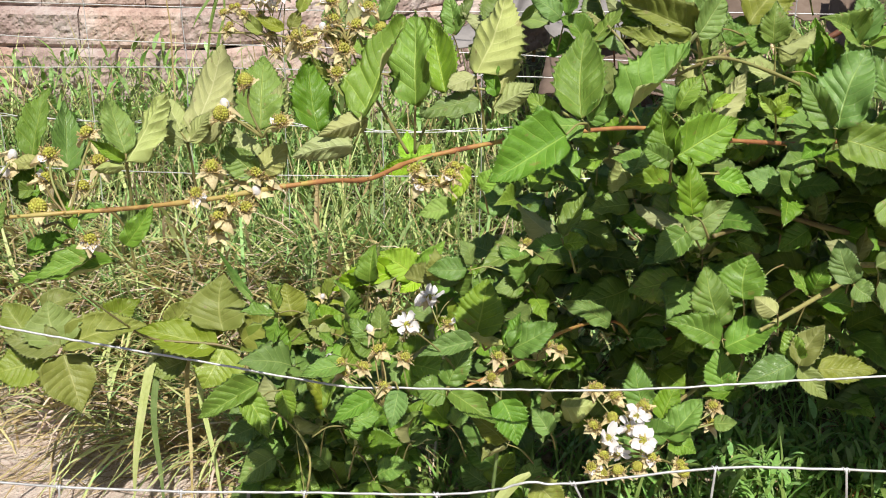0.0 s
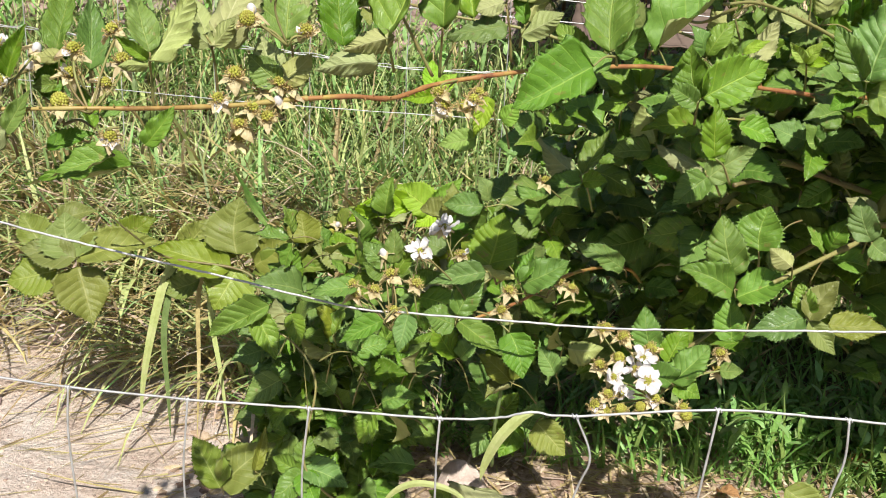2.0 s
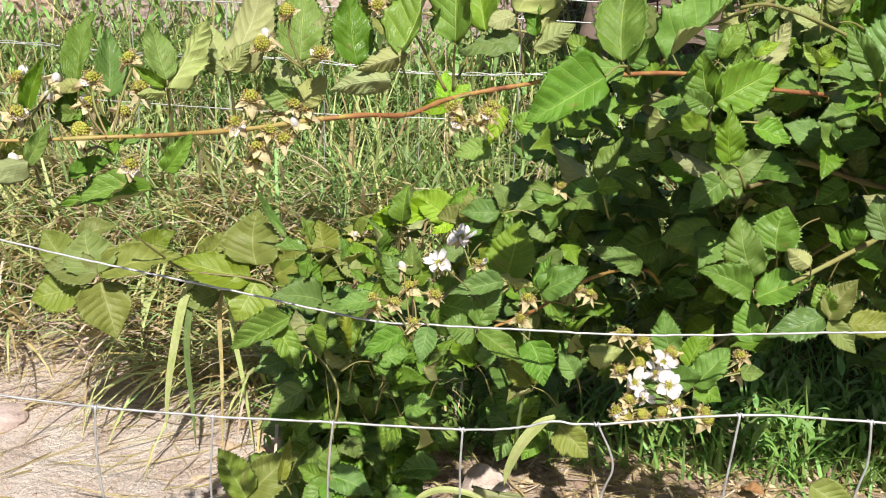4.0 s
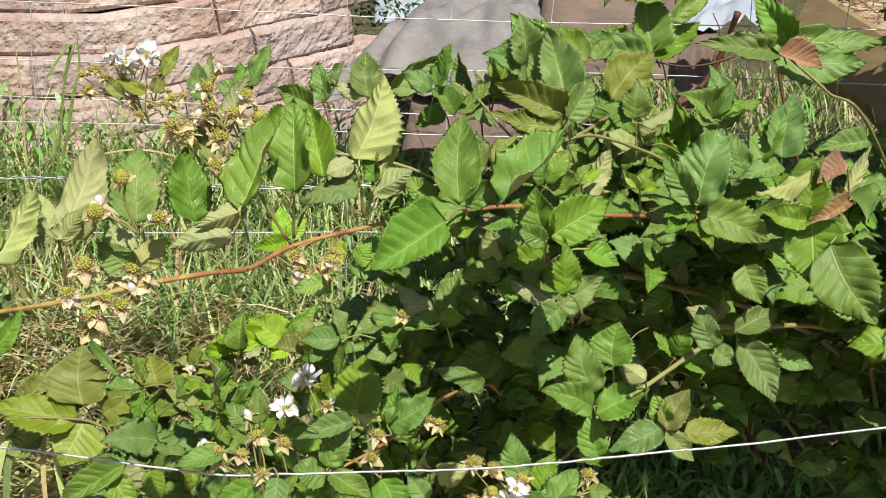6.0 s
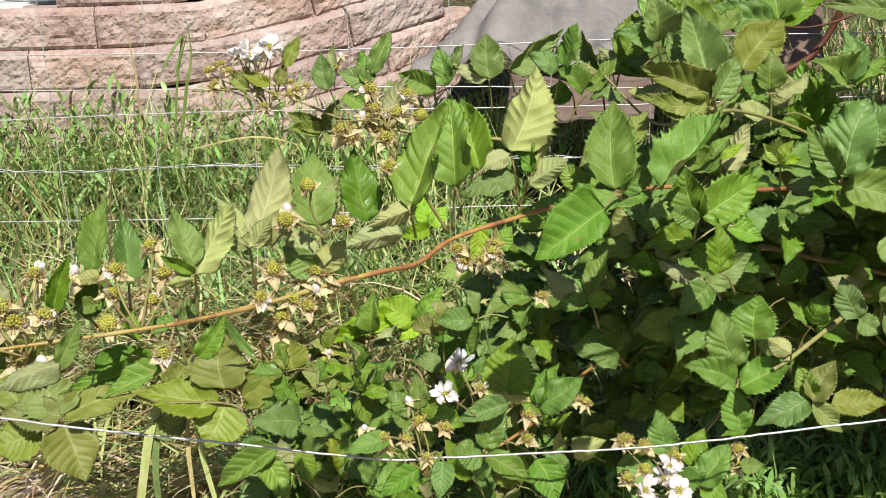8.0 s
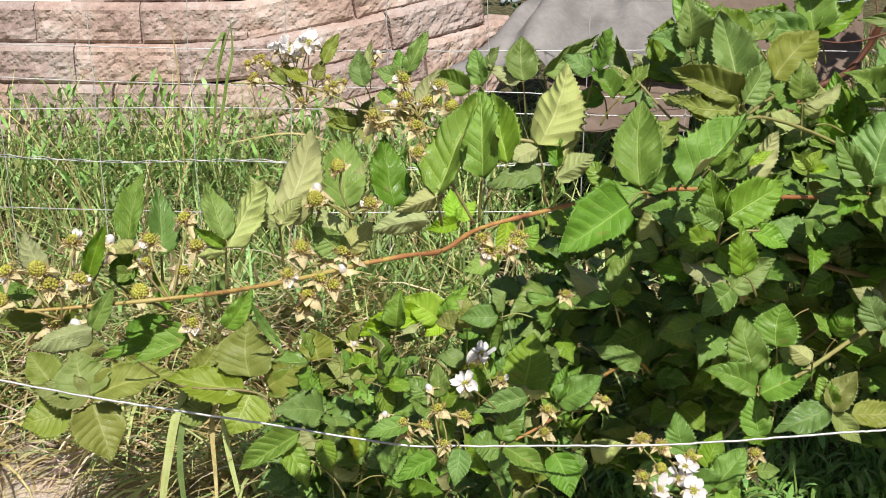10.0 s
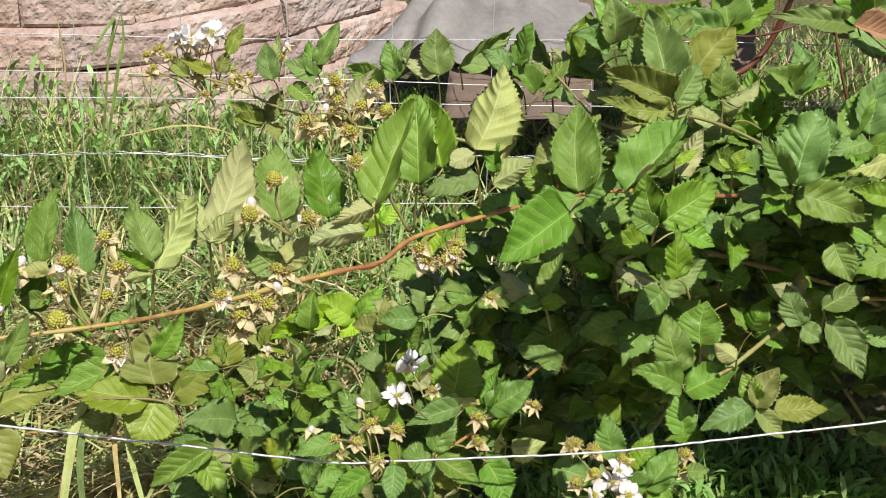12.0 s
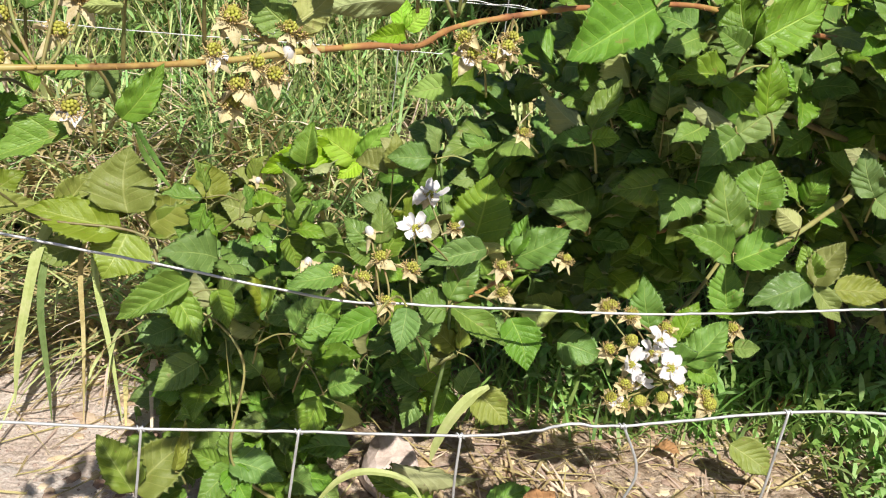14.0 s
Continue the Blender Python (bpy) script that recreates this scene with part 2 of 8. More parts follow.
def ground_material():
    m = Mat("sandy_soil", 0.95, 0.1)
    pos = m.t.nodes.new("ShaderNodeSeparateXYZ")
    m.link(m.geo.outputs["Position"], pos.inputs[0])
    sand = m.ramp(m.math("ADD", m.math("MULTIPLY", m.noise(9, 5), 0.5), m.math("MULTIPLY", m.noise(160, 4), 0.5)), (0.36, (0.52, 0.39, 0.31)), (0.46, (0.78, 0.63, 0.54)), (0.60, (0.90, 0.80, 0.72)))
    soil = m.ramp(m.noise(40, 5), (0.35, (0.30, 0.21, 0.14)), (0.52, (0.56, 0.43, 0.32)), (0.68, (0.74, 0.62, 0.50)))
    turf = m.ramp(m.noise(30, 5), (0.35, (0.06, 0.062, 0.028)), (0.5, (0.13, 0.12, 0.06)), (0.66, (0.26, 0.22, 0.13)))
    wob = m.math("MULTIPLY", m.math("SUBTRACT", m.noise(3, 5), 0.5), 0.9)
    dx = m.math("DIVIDE", m.math("ADD", pos.outputs[0], 1.15), 0.95)
    dy = m.math("DIVIDE", m.math("SUBTRACT", pos.outputs[1], 1.55), 0.95)
    rad = m.math("ADD", m.math("SQRT", m.math("ADD", m.math("MULTIPLY", dx, dx), m.math("MULTIPLY", dy, dy))), wob)
    y = m.math("ADD", pos.outputs[1], wob)
    c = m.mix(m.span(rad, 0.8, 1.15), sand, soil)
    far = m.math("MAXIMUM", m.span(y, 2.15, 2.6), m.math("MAXIMUM", m.span(y, 0.7, 0.2), m.span(m.math("ABSOLUTE", m.math("ADD", pos.outputs[0], wob)), 2.0, 2.6)))
    c = m.mix(far, c, turf)
    m.color(c)
    m.bump(m.math("ADD", m.noise(60, 5), m.math("MULTIPLY", m.noise(300, 3), 0.5)), 1.0, 0.02)
    return m.m


WIRE, BLOCK, SOIL = wire_material(), block_material(), ground_material()


# ---- building helpers ----
def hang(ob, parent):
    """Makes ob a part of parent; its own pose stays in world metres."""
    ob.parent = parent
    base = parent.matrix_basis if parent.parent is None else Matrix.Identity(4)
    ob.matrix_parent_inverse = base.inverted()
    return ob


def mesh_of(name, verts, faces, mats, idx=None, uvs=None, smooth=True):
    me = bpy.data.meshes.new(name)
    me.from_pydata([tuple(v) for v in verts], [], [tuple(f) for f in faces])
    for m in mats:
        me.materials.append(m)
    if idx is not None:
        me.polygons.foreach_set("material_index", np.asarray(idx, dtype=np.int32))
    if smooth:
        me.polygons.foreach_set("use_smooth", np.ones(len(me.polygons), dtype=bool))
    if uvs is not None:
        lay = me.uv_layers.new(name="UVMap")
        loops = np.empty(len(me.loops), dtype=np.int32)
        me.loops.foreach_get("vertex_index", loops)
        lay.data.foreach_set("uv", np.asarray(uvs, dtype=np.float32)[loops].ravel())
    me.update()
    return me


def part(name, me, parent, label="", m=None):
    ob = new(name, me)
    if m is not None:
        ob.matrix_basis = m
    hang(ob, parent)
    if label:
        ob["label"] = label
    return ob


def empty(name, at, label, category, group="", kind=""):
    ob = new(name)
    ob.location = at
    ob.matrix_basis = Matrix.Translation(at)
    ob.empty_display_size = 0.05
    return tagged(ob, label, category, group, kind)


def smooth_path(pts, steps):
    """A Catmull-Rom line through a few points."""
    p = [np.array(q, float) for q in pts]
    p = [2 * p[0] - p[1]] + p + [2 * p[-1] - p[-2]]
    out = []
    for k in range(1, len(p) - 2):
        a, b, c, d = p[k - 1:k + 3]
        for s in range(steps):
            t = s / steps
            out.append(0.5 * (2 * b + (c - a) * t + (2 * a - 5 * b + 4 * c - d) * t * t + (3 * b - a - 3 * c + d) * t ** 3))
    out.append(p[-2])
    return out


def tube(pts, radii, sides=7, lumps=0.0, rng=None, cap=True):
    """Verts and faces of a round stem along a line."""
    pts = [Vector(q) for q in pts]
    n = len(pts)
    radii = [radii] * n if isinstance(radii, (int, float)) else radii
    verts, faces = [], []
    side = None
    for k, q in enumerate(pts):
        d = (pts[min(k + 1, n - 1)] - pts[max(k - 1, 0)]).normalized()
        if side is None:
            side = d.orthogonal().normalized()
        side = (side - d * side.dot(d)).normalized()
        up = d.cross(side)
        r = radii[k] * (1 + (rng.uniform(-lumps, lumps) if rng else 0))
        for j in range(sides):
            a = 2 * math.pi * j / sides
            verts.append(q + (side * math.cos(a) + up * math.sin(a)) * r)
    for k in range(n - 1):
        for j in range(sides):
            a, b = k * sides + j, k * sides + (j + 1) % sides
            faces.append((a, b, b + sides, a + sides))
    if cap:
        faces.append(tuple(range(sides))[::-1])
        faces.append(tuple(range((n - 1) * sides, n * sides)))
    return verts, faces


def join(*shapes):
    verts, faces, idx = [], [], []
    for s in shapes:
        v, f = s[0], s[1]
        o = len(verts)
        verts += [tuple(q) for q in v]
        faces += [tuple(i + o for i in q) for q in f]
        idx += [s[2] if len(s) > 2 else 0] * len(f)
    return verts, faces, idx


def ground_z(x, y):
    """Height of the ground: level by the fence, then a bank up to the wall."""
    s = min(max((y - 2.1) / 2.0, 0.0), 1.0)
    z = 0.52 * s * s * (3 - 2 * s) + max(0.0, min(y, 12) - 4.1) * 0.10
    n = noise.noise((x * 1.3, y * 1.3, 0.3)) * 0.035 + noise.noise((x * 5, y * 5, 1.7)) * 0.012
    near = 1.0 if abs(x) < 6 and -3 < y < 9 else 0.2
    return z + n * near


# ---- ground ----
def build_ground():
    xs = np.concatenate([[-400, -120, -40, -15, -7], np.linspace(-3.2, 3.2, 110), [7, 15, 40, 120, 400]])
    ys = np.concatenate([[-400, -100, -30, -10, -4], np.linspace(-1.5, 6.0, 120), [8, 12, 20, 40, 120, 400]])
    v = [(x, y, ground_z(x, y)) for y in ys for x in xs]
    w = len(xs)
    f = [(r * w + c, r * w + c + 1, (r + 1) * w + c + 1, (r + 1) * w + c) for r in range(len(ys) - 1) for c in range(w - 1)]
    ob = new("ground", mesh_of("ground", v, f, [SOIL]))
    tagged(ob, "sandy tan soil rising as a grassy bank", "ground", kind="structure")


build_ground()


# ---- retaining wall ----
def block_mesh(name, length, height, depth, seed):
    """A split-face block: rough broken front, straight sides, worn upper edge."""
    r = random.Random(seed)
    nx, nz = 28, 11
    verts, faces = [], []
    for j in range(nz + 1):
        for i in range(nx + 1):
            u, w = i / nx, j / nz
            edge = min(u, 1 - u, w, 1 - w)
            bulge = 0.014 * min(1, edge * 20) + (0.008 * noise.noise((u * 5 + seed * 3.1, w * 3, seed)) + 0.010 * noise.noise((u * 10 + seed, w * 4.5, 4.0)) + 0.007 * noise.noise((u * 24 + seed, w * 9, 7.0))) * min(1, edge * 14 + 0.25)
            worn = 0.024 * max(0.0, (w - 0.84 + 0.03 * noise.noise((u * 9 + seed, 2.0, seed))) / 0.16)
            verts.append(((u - 0.5) * length, -bulge + worn + r.uniform(-0.0015, 0.0015), w * height))
    for j in range(nz):
        for i in range(nx):
            a = j * (nx + 1) + i
            faces.append((a, a + 1, a + nx + 2, a + nx + 1))
    o = len(verts)
    rim = [i for i in range(nx + 1)] + [(j + 1) * (nx + 1) - 1 for j in range(1, nz + 1)] + [nz * (nx + 1) + i for i in range(nx - 1, -1, -1)] + [j * (nx + 1) for j in range(nz - 1, 0, -1)]
    for i in rim:
        x, y, z = verts[i]
        verts.append((x * 0.985, depth, z))
    n = len(rim)
    for k in range(n):
        faces.append((rim[k], o + k, o + (k + 1) % n, rim[(k + 1) % n]))
    faces.append(tuple(o + k for k in range(n)))
    return mesh_of(name, verts, faces, [BLOCK], smooth=False)


def build_wall():
    wall = empty("wall_north", (-1.2, 4.0, 0.45), "curved retaining wall of pinkish split-face blocks", "wall", kind="structure")
    kinds = [block_mesh("block", 0.434, 0.161, 0.22, s) for s in range(7)]
    cap = [block_mesh("block", 0.434, 0.161, 0.22, s + 20) for s in range(3)]
    rng = random.Random(4)
    height, length = 0.163, 0.436

    def at(s):
        # plan of the wall: straight, then bending back and climbing at its end
        bend = max(0.0, s - 0.0)
        return Vector((-0.95 + s - 0.05 * bend * bend, 3.95 + 0.10 * bend + 0.42 * bend * bend, 0.20 * bend))

    for c in range(8):
        s = -5.0 + (0.5 * length if c % 2 else 0.0) + 0.06 * c
        while s < 1.02:
            a, b = at(s), at(s + length)
            d = b - a
            yaw = math.atan2(d.y, d.x)
            tilt = math.atan2(d.z, math.hypot(d.x, d.y))
            p = (a + b) / 2
            if c > 4 and p.x < -1.62:      # the upper courses end here
                s += length
                continue
            m = Matrix.Translation((p.x + rng.uniform(-.002, .002), p.y + 0.032 * c + rng.uniform(-.005, .005), 0.326 + c * height + p.z)) @ Euler((0, -tilt, yaw + rng.uniform(-.012, .012))).to_matrix().to_4x4() @ Matrix.Diagonal((d.length / length * 0.988, 1, 1.0, 1))
            part("block", rng.choice(kinds + cap), wall, m=m)
            s += length

    v, f, _ = join(*[([(x0 + q[0] * 0.596, 4.14 + 0.5 * r0 + q[1] * 0.494, 1.082 + q[2] * 0.056 + 0.003 * k) for q in ((0, 0, 0), (1, 0, 0), (1, 1, 0), (0, 1, 0), (0, 0, 1), (1, 0, 1), (1, 1, 1), (0, 1, 1))],
                      [(0, 3, 2, 1), (4, 5, 6, 7), (0, 1, 5, 4), (1, 2, 6, 5), (2, 3, 7, 6), (3, 0, 4, 7)]) for r0 in range(4) for k, x0 in enumerate((-4.2, -3.6, -3.0, -2.4 + 0.15))])
    part("cap_slab", mesh_of("cap_slab", v, f, [SLAB], smooth=False), wall, "pale smooth concrete slabs")


build_wall()


# ---- fences ----
def wire_line(pts, r, steps=10, sides=6, wob=0.0, seed=0):
    rng = random.Random(seed)
    line = smooth_path(pts, steps)
    line = [Vector(q) + Vector((0, rng.uniform(-wob, wob), rng.uniform(-wob, wob))) for q in line]
    return tube(line, r, sides)


def knot(at, r):
    """The twist of wire where a stay is tied to a line wire."""
    q = Vector(at)
    pts = []
    for k in range(15):
        a = k / 14 * 4 * math.pi
        pts.append(q + Vector((k / 14 * 0.009 - 0.0045, math.cos(a) * r * 1.15, math.sin(a) * r * 1.15)))
    return tube(pts, r * 0.45, 5)


def build_front_fence():
    fence = empty("wire_fence", (0, 0.97, 0), "galvanised wire stock fence with one slack upper strand", "fence")
    top = [(-1.7, 1.12, 1.009), (-0.95, 1.11, 0.894), (-0.53, 1.1, 0.819), (-0.4, 1.1, 0.798), (-0.25, 1.1, 0.776), (-0.085, 1.1, 0.751), (0, 1.1, 0.751), (0.12, 1.1, 0.754), (0.24, 1.1, 0.757), (0.36, 1.1, 0.767), (0.48, 1.1, 0.780), (0.6, 1.1, 0.792), (1.1, 1.1, 0.857), (1.9, 1.1, 0.962)]
    part("strand", mesh_of("strand", *wire_line(top, 0.00148, wob=0.0005, seed=1)[:2], [WIRE]), fence, "taut pale wire strand")
    low = [(-1.7, 1.0, 0.70), (-0.9, 0.985, 0.685), (-0.48, 0.975, 0.668), (-0.27, 0.97, 0.669), (-0.105, 0.97, 0.675), (0.05, 0.97, 0.680), (0.12, 0.97, 0.690), (0.155, 0.965, 0.704), (0.205, 0.965, 0.7045), (0.36, 0.955, 0.737), (0.53, 0.965, 0.736), (0.9, 0.97, 0.73), (1.7, 0.98, 0.73)]
    part("line_wire", mesh_of("line_wire", *wire_line(low, 0.0015, wob=0.0005, seed=2)[:2], [WIRE]), fence)
    for k, z in enumerate((0.45, 0.24, 0.06)):
        pts = [(x, 0.97 + 0.01 * math.sin(x * 5 + k), z + 0.012 * math.sin(x * 3 + k * 2)) for x in np.linspace(-1.7, 1.7, 12)]
        part("line_wire", mesh_of("line_wire", *wire_line(pts, 0.0018, seed=3 + k)[:2], [WIRE]), fence)
    line = smooth_path(low, 10)
    rng = random.Random(8)
    for k in range(-9, 11):
        x = 0.053 + 0.1545 * k
        q = min(line, key=lambda w: abs(w[0] - x))
        bend = 0.022 if k == 1 else rng.uniform(-0.004, 0.004)
        lean = rng.uniform(-0.012, 0.004)
        pts = [(q[0], q[1], q[2] + 0.002), (q[0] + bend, q[1] - 0.003, q[2] - 0.05), (q[0] + lean * 0.5 + bend * 0.6, q[1] - 0.004, q[2] - 0.10), (q[0] + lean - bend * 0.4, 0.975, 0.45), (q[0] + lean, 0.97, 0.24), (q[0] + lean, 0.97, 0.03)]
        v, f, _ = join(tube(smooth_path(pts, 6), 0.0014, 6), knot(q, 0.0021))
        part("stay", mesh_of("stay", v, f, [WIRE]), fence)


def build_back_fence():
    fence = empty("wire_fence", (0, 3.0, 0.2), "galvanised woven wire fence before the retaining wall", "fence")
    levels = [1.54, 1.37, 1.224, 1.068, 0.940, 0.880, 0.713, 0.56]
    for k, z in enumerate(levels):
        amp = 0.006 if k > 1 else 0.003
        pts = [(x, 3.0 + 0.006 * math.sin(x * 4 + k), z + amp * math.sin(x * 2.6 + k * 1.9) + (0.008 * math.sin(x * 7) if k == 6 else -0.027 * x if k == 4 else 0)) for x in np.linspace(-3.2, 3.2, 34)]
        part("line_wire", mesh_of("line_wire", *wire_line(pts, 0.0017 if k else 0.0022, 5, 6, 0.0006, k)[:2], [WIRE]), fence)
    mate = [(x, 3.0 + 0.0028 * math.cos(x * 55), 0.718 + 0.006 * math.sin(x * 2.6 + 11.4) + 0.008 * math.sin(x * 7) + 0.0028 * math.sin(x * 55)) for x in np.linspace(-3.2, 3.2, 300)]
    part("line_wire", mesh_of("line_wire", *wire_line(mate, 0.0014, 2)[:2], [WIRE]), fence, "second strand wound round a line wire")
    rng = random.Random(5)
    for k in range(-10, 11):
        x = 0.047 + 0.302 * k
        pts = [(x + rng.uniform(-.004, .004), 3.0, z) for z in levels] + [(x, 3.0, 0.33)]
        shapes = [tube(smooth_path(pts, 3), 0.0014, 6)] + [knot((x, 3.0, z), 0.002) for z in levels[:6]]
        v, f, _ = join(*shapes)
        part("stay", mesh_of("stay", v, f, [WIRE]), fence)


build_front_fence()
build_back_fence()


# ---- blackberry leaves ----
LEAFLETS = {}


def leaflet_mesh(kind, fold, curl, aspect, seed, nu=48, nv=7, calm=False):
    """A doubly toothed, quilted leaflet, one unit long along +y, its upper face to +z; the rim is closed by an underside."""
    r = random.Random(seed)
    wave = r.uniform(0, 6.28)
    twist = r.uniform(-0.45, 0.45) * (0.8 if calm else 1)
    bow = r.uniform(-0.16, 0.16)
    roll = r.choice((-0.14, -0.05, 0.0, 0.08, 0.2)) * (0.6 if calm else 1)
    uneven = r.uniform(-0.07, 0.07)
    ruffle = r.uniform(0.025, 0.07)
    phase, lean = r.uniform(-0.5, 0.5), r.uniform(-0.35, 0.35)
    stagger = r.uniform(-0.03, 0.03)
    teeth = [[r.uniform(0.5, 1.6) for _ in range(nu + 1)] for _ in range(2)]
    verts, uvs, top, low = [], [], {}, {}
    step = nu // int(VEINS)
    for layer in (0, 1):
        for i in range(nu + 1):
            s = i / nu
            for j in range(-nv, nv + 1):
                v = j / nv
                a = abs(v)
                edge = abs(j) == nv
                if layer == 1 and (edge or i in (0, nu)):
                    low[i, j] = top[i, j]
                    continue
                # rows of the mesh follow the side veins, which leave the midrib forwards
                u = s + 0.66 * a * math.sqrt(s) * (1 - s)
                w = 2.26 * (u ** 0.50) * ((1 - u) ** 0.78) * (1.0 - 0.50 * max(0.0, (u - 0.56) / 0.44) ** 1.3)
                w = max(w, 0.004) * aspect / 2
                tooth = (0.085 if i % step == 0 else 0.040 if i % step == step // 2 else -0.045) * teeth[j > 0][i]
                x = v * w * (1 + (uneven if v > 0 else -uneven)) * (1 + (tooth if edge and 0 < i < nu else 0))
                y = u + (0.010 if edge and i % step in (0, step // 2) and 0 < i < nu else 0) - 0.05 * a * (1 - u) ** 6 * (1 if i else 0)
                # side veins stand unevenly, those of one half a little before those of the other
                sv = s + (0.016 * math.sin(s * 13 + phase * 9) + stagger * max(-1.0, min(1.0, v * 5))) * min(1.0, 8 * s * (1 - s))
                quilt = (0.5 + 0.5 * math.cos(2 * math.pi * sv * VEINS)) ** 2.2
                pleat = -PLEAT * (0.8 + 0.5 * math.sin(s * 7 + phase * 9 + 2 * v)) * quilt * min(1, a * 3.5) * (1 - 0.5 * a ** 5) * min(1, 5 * (1 - s)) * (1 if kind != "young" else 1.3)
                z = fold * abs(x) * (1 - 0.25 * u) * (1 + (lean if v > 0 else -lean)) + curl * u * (1 - u) + pleat
                z += 0.075 * noise.noise((x * 6 + seed * 3.7, u * 5, 0.5)) * (0.3 + a)
                z -= roll * a ** 3 * (0.4 + 0.6 * math.sin(u * 4 + wave)) * w * 2.6
                z += ruffle * math.sin(u * 9 + wave + v * 1.5) * a * a + twist * x * u * 0.6
                z += 0.5 * ruffle * math.sin(u * 19 + wave * 2 + v) * v * v
                z -= 0.10 * max(0.0, u - 0.72) ** 2 * 10 * (0.3 if calm else 1)
                x += bow * u * (1 - u) * 1.6
                if layer == 1:
                    z -= 0.007 * (1 - v * v)
                idx = len(verts)
                verts.append((x, y, z))
                uvs.append((sv, v * 0.5 + 0.5))
                (top if layer == 0 else low)[i, j] = idx
    faces, mat = [], []
    for i in range(nu):
        for j in range(-nv, nv):
            faces.append((top[i, j], top[i, j + 1], top[i + 1, j + 1], top[i + 1, j]))
            mat.append(0)
            faces.append((low[i, j], low[i + 1, j], low[i + 1, j + 1], low[i, j + 1]))
            mat.append(1)
    mats = {"leaf": [LEAF_UP, LEAF_DOWN], "young": [YOUNG_UP, YOUNG_UP], "dead": [DEAD_UP, DEAD_UP], "worn": [WORN_UP, LEAF_DOWN]}[kind]
    return mesh_of("leaflet", verts, faces, mats, mat, uvs)


def leaflet_data(kind, seed, fine=True, fold=None):
    """A leaflet mesh out of a stock; fold 0 is flat, 1 gently keeled, 2 half closed, None any."""
    key = (kind if fine else kind + "_inner", fold, seed % ({None: 16, 0: 8, 1: 14, 2: 6}[fold] if kind == "leaf" else 7))
    if key not in LEAFLETS:
        r = random.Random(key[2] * 17 + len(kind) + 100 * (fold or 0))
        keel = r.choice((0.10, 0.28, 0.45, 0.62, 0.80, 1.0)) if fold is None else (r.uniform(0.02, 0.18), r.uniform(0.32, 0.68), r.uniform(0.8, 1.1))[fold]
        LEAFLETS[key] = leaflet_mesh(kind, 0.9 if kind == "dead" else keel, r.uniform(-0.35, 0.85) if fold is None else r.uniform(-0.2, 0.35), 0.72, key[2], *((48, 7) if fine else (32, 5)), fold is not None)
    return LEAFLETS[key]


def leaflet_pose(base, tip, normal, width):
    """Pose and scale of a leaflet from its foot to its tip, facing normal."""
    b, t, n = Vector(base), Vector(tip), Vector(normal)
    y = (t - b)
    length = y.length
    y.normalize()
    x = y.cross(n).normalized()
    z = x.cross(y)
    m = Matrix((x, y, z)).transposed().to_4x4()
    m.translation = b
    return m @ Matrix.Diagonal((width / 0.72, length, length, 1))


SEED = [0]


def blackberry_leaf(bush, foot, blades, kind="leaf", r=0.0013, fine=True):
    """One compound leaf: a stalk from foot to the point where its leaflets meet, and those leaflets."""
    hub = sum((Vector(b[0]) for b in blades), Vector()) / len(blades)
    shapes = []
    foot = Vector(foot)
    mid = (foot + hub) / 2 + Vector((0, 0, 0.012 * (hub - foot).length / 0.1))
    shapes.append(tube(smooth_path([foot, mid, hub], 5), [r * 1.3] * 4 + [r] * 7, 6))
    for b in blades:
        if (Vector(b[0]) - hub).length > 0.002:
            shapes.append(tube([hub, Vector(b[0])], r * 0.7, 5))
    v, f, _ = join(*shapes)
    leaf = part("leaf", mesh_of("leaf_stalk", v, f, [PETIOLE]), bush)
    for base, tip, normal, width, *fold in blades:
        SEED[0] += 1
        part("leaflet", leaflet_data(kind, SEED[0] * 7 // 3, fine, fold[0] if fold else None), leaf, m=leaflet_pose(base, tip, normal, width))
    return leaf


def cane(bush, pts, radius, mat=None, prickles=True, tip=0.5, name="cane", seed=1, label=""):
    """A stem through a few points, with nodes and short prickles."""
    rng = random.Random(seed)
    line = smooth_path(pts, 10)
    n = len(line)
    rad = []
    for k in range(n):
        node = 1 + 0.28 * max(0, math.cos(k * 2 * math.pi / 9)) ** 6
        rad.append(radius * (tip + (1 - tip) * k / max(1, n - 1)) * node)
    shapes = [tube(line, rad, 8, 0.10, rng)]
    if prickles:
        for k in range(3, n - 3, 2):
            q = Vector(line[k])
            d = Vector(line[k + 1]) - q
            side = d.cross(Vector((rng.uniform(-1, 1), rng.uniform(-1, 1), rng.uniform(-1, 1)))).normalized()
            shapes.append(tube([q, q + side * (rad[k] + 0.004) - d.normalized() * 0.002], [0.0013, 0.0002], 4))
    v, f, _ = join(*shapes)
    return part(name, mesh_of(name, v, f, [mat or CANE]), bush, label)


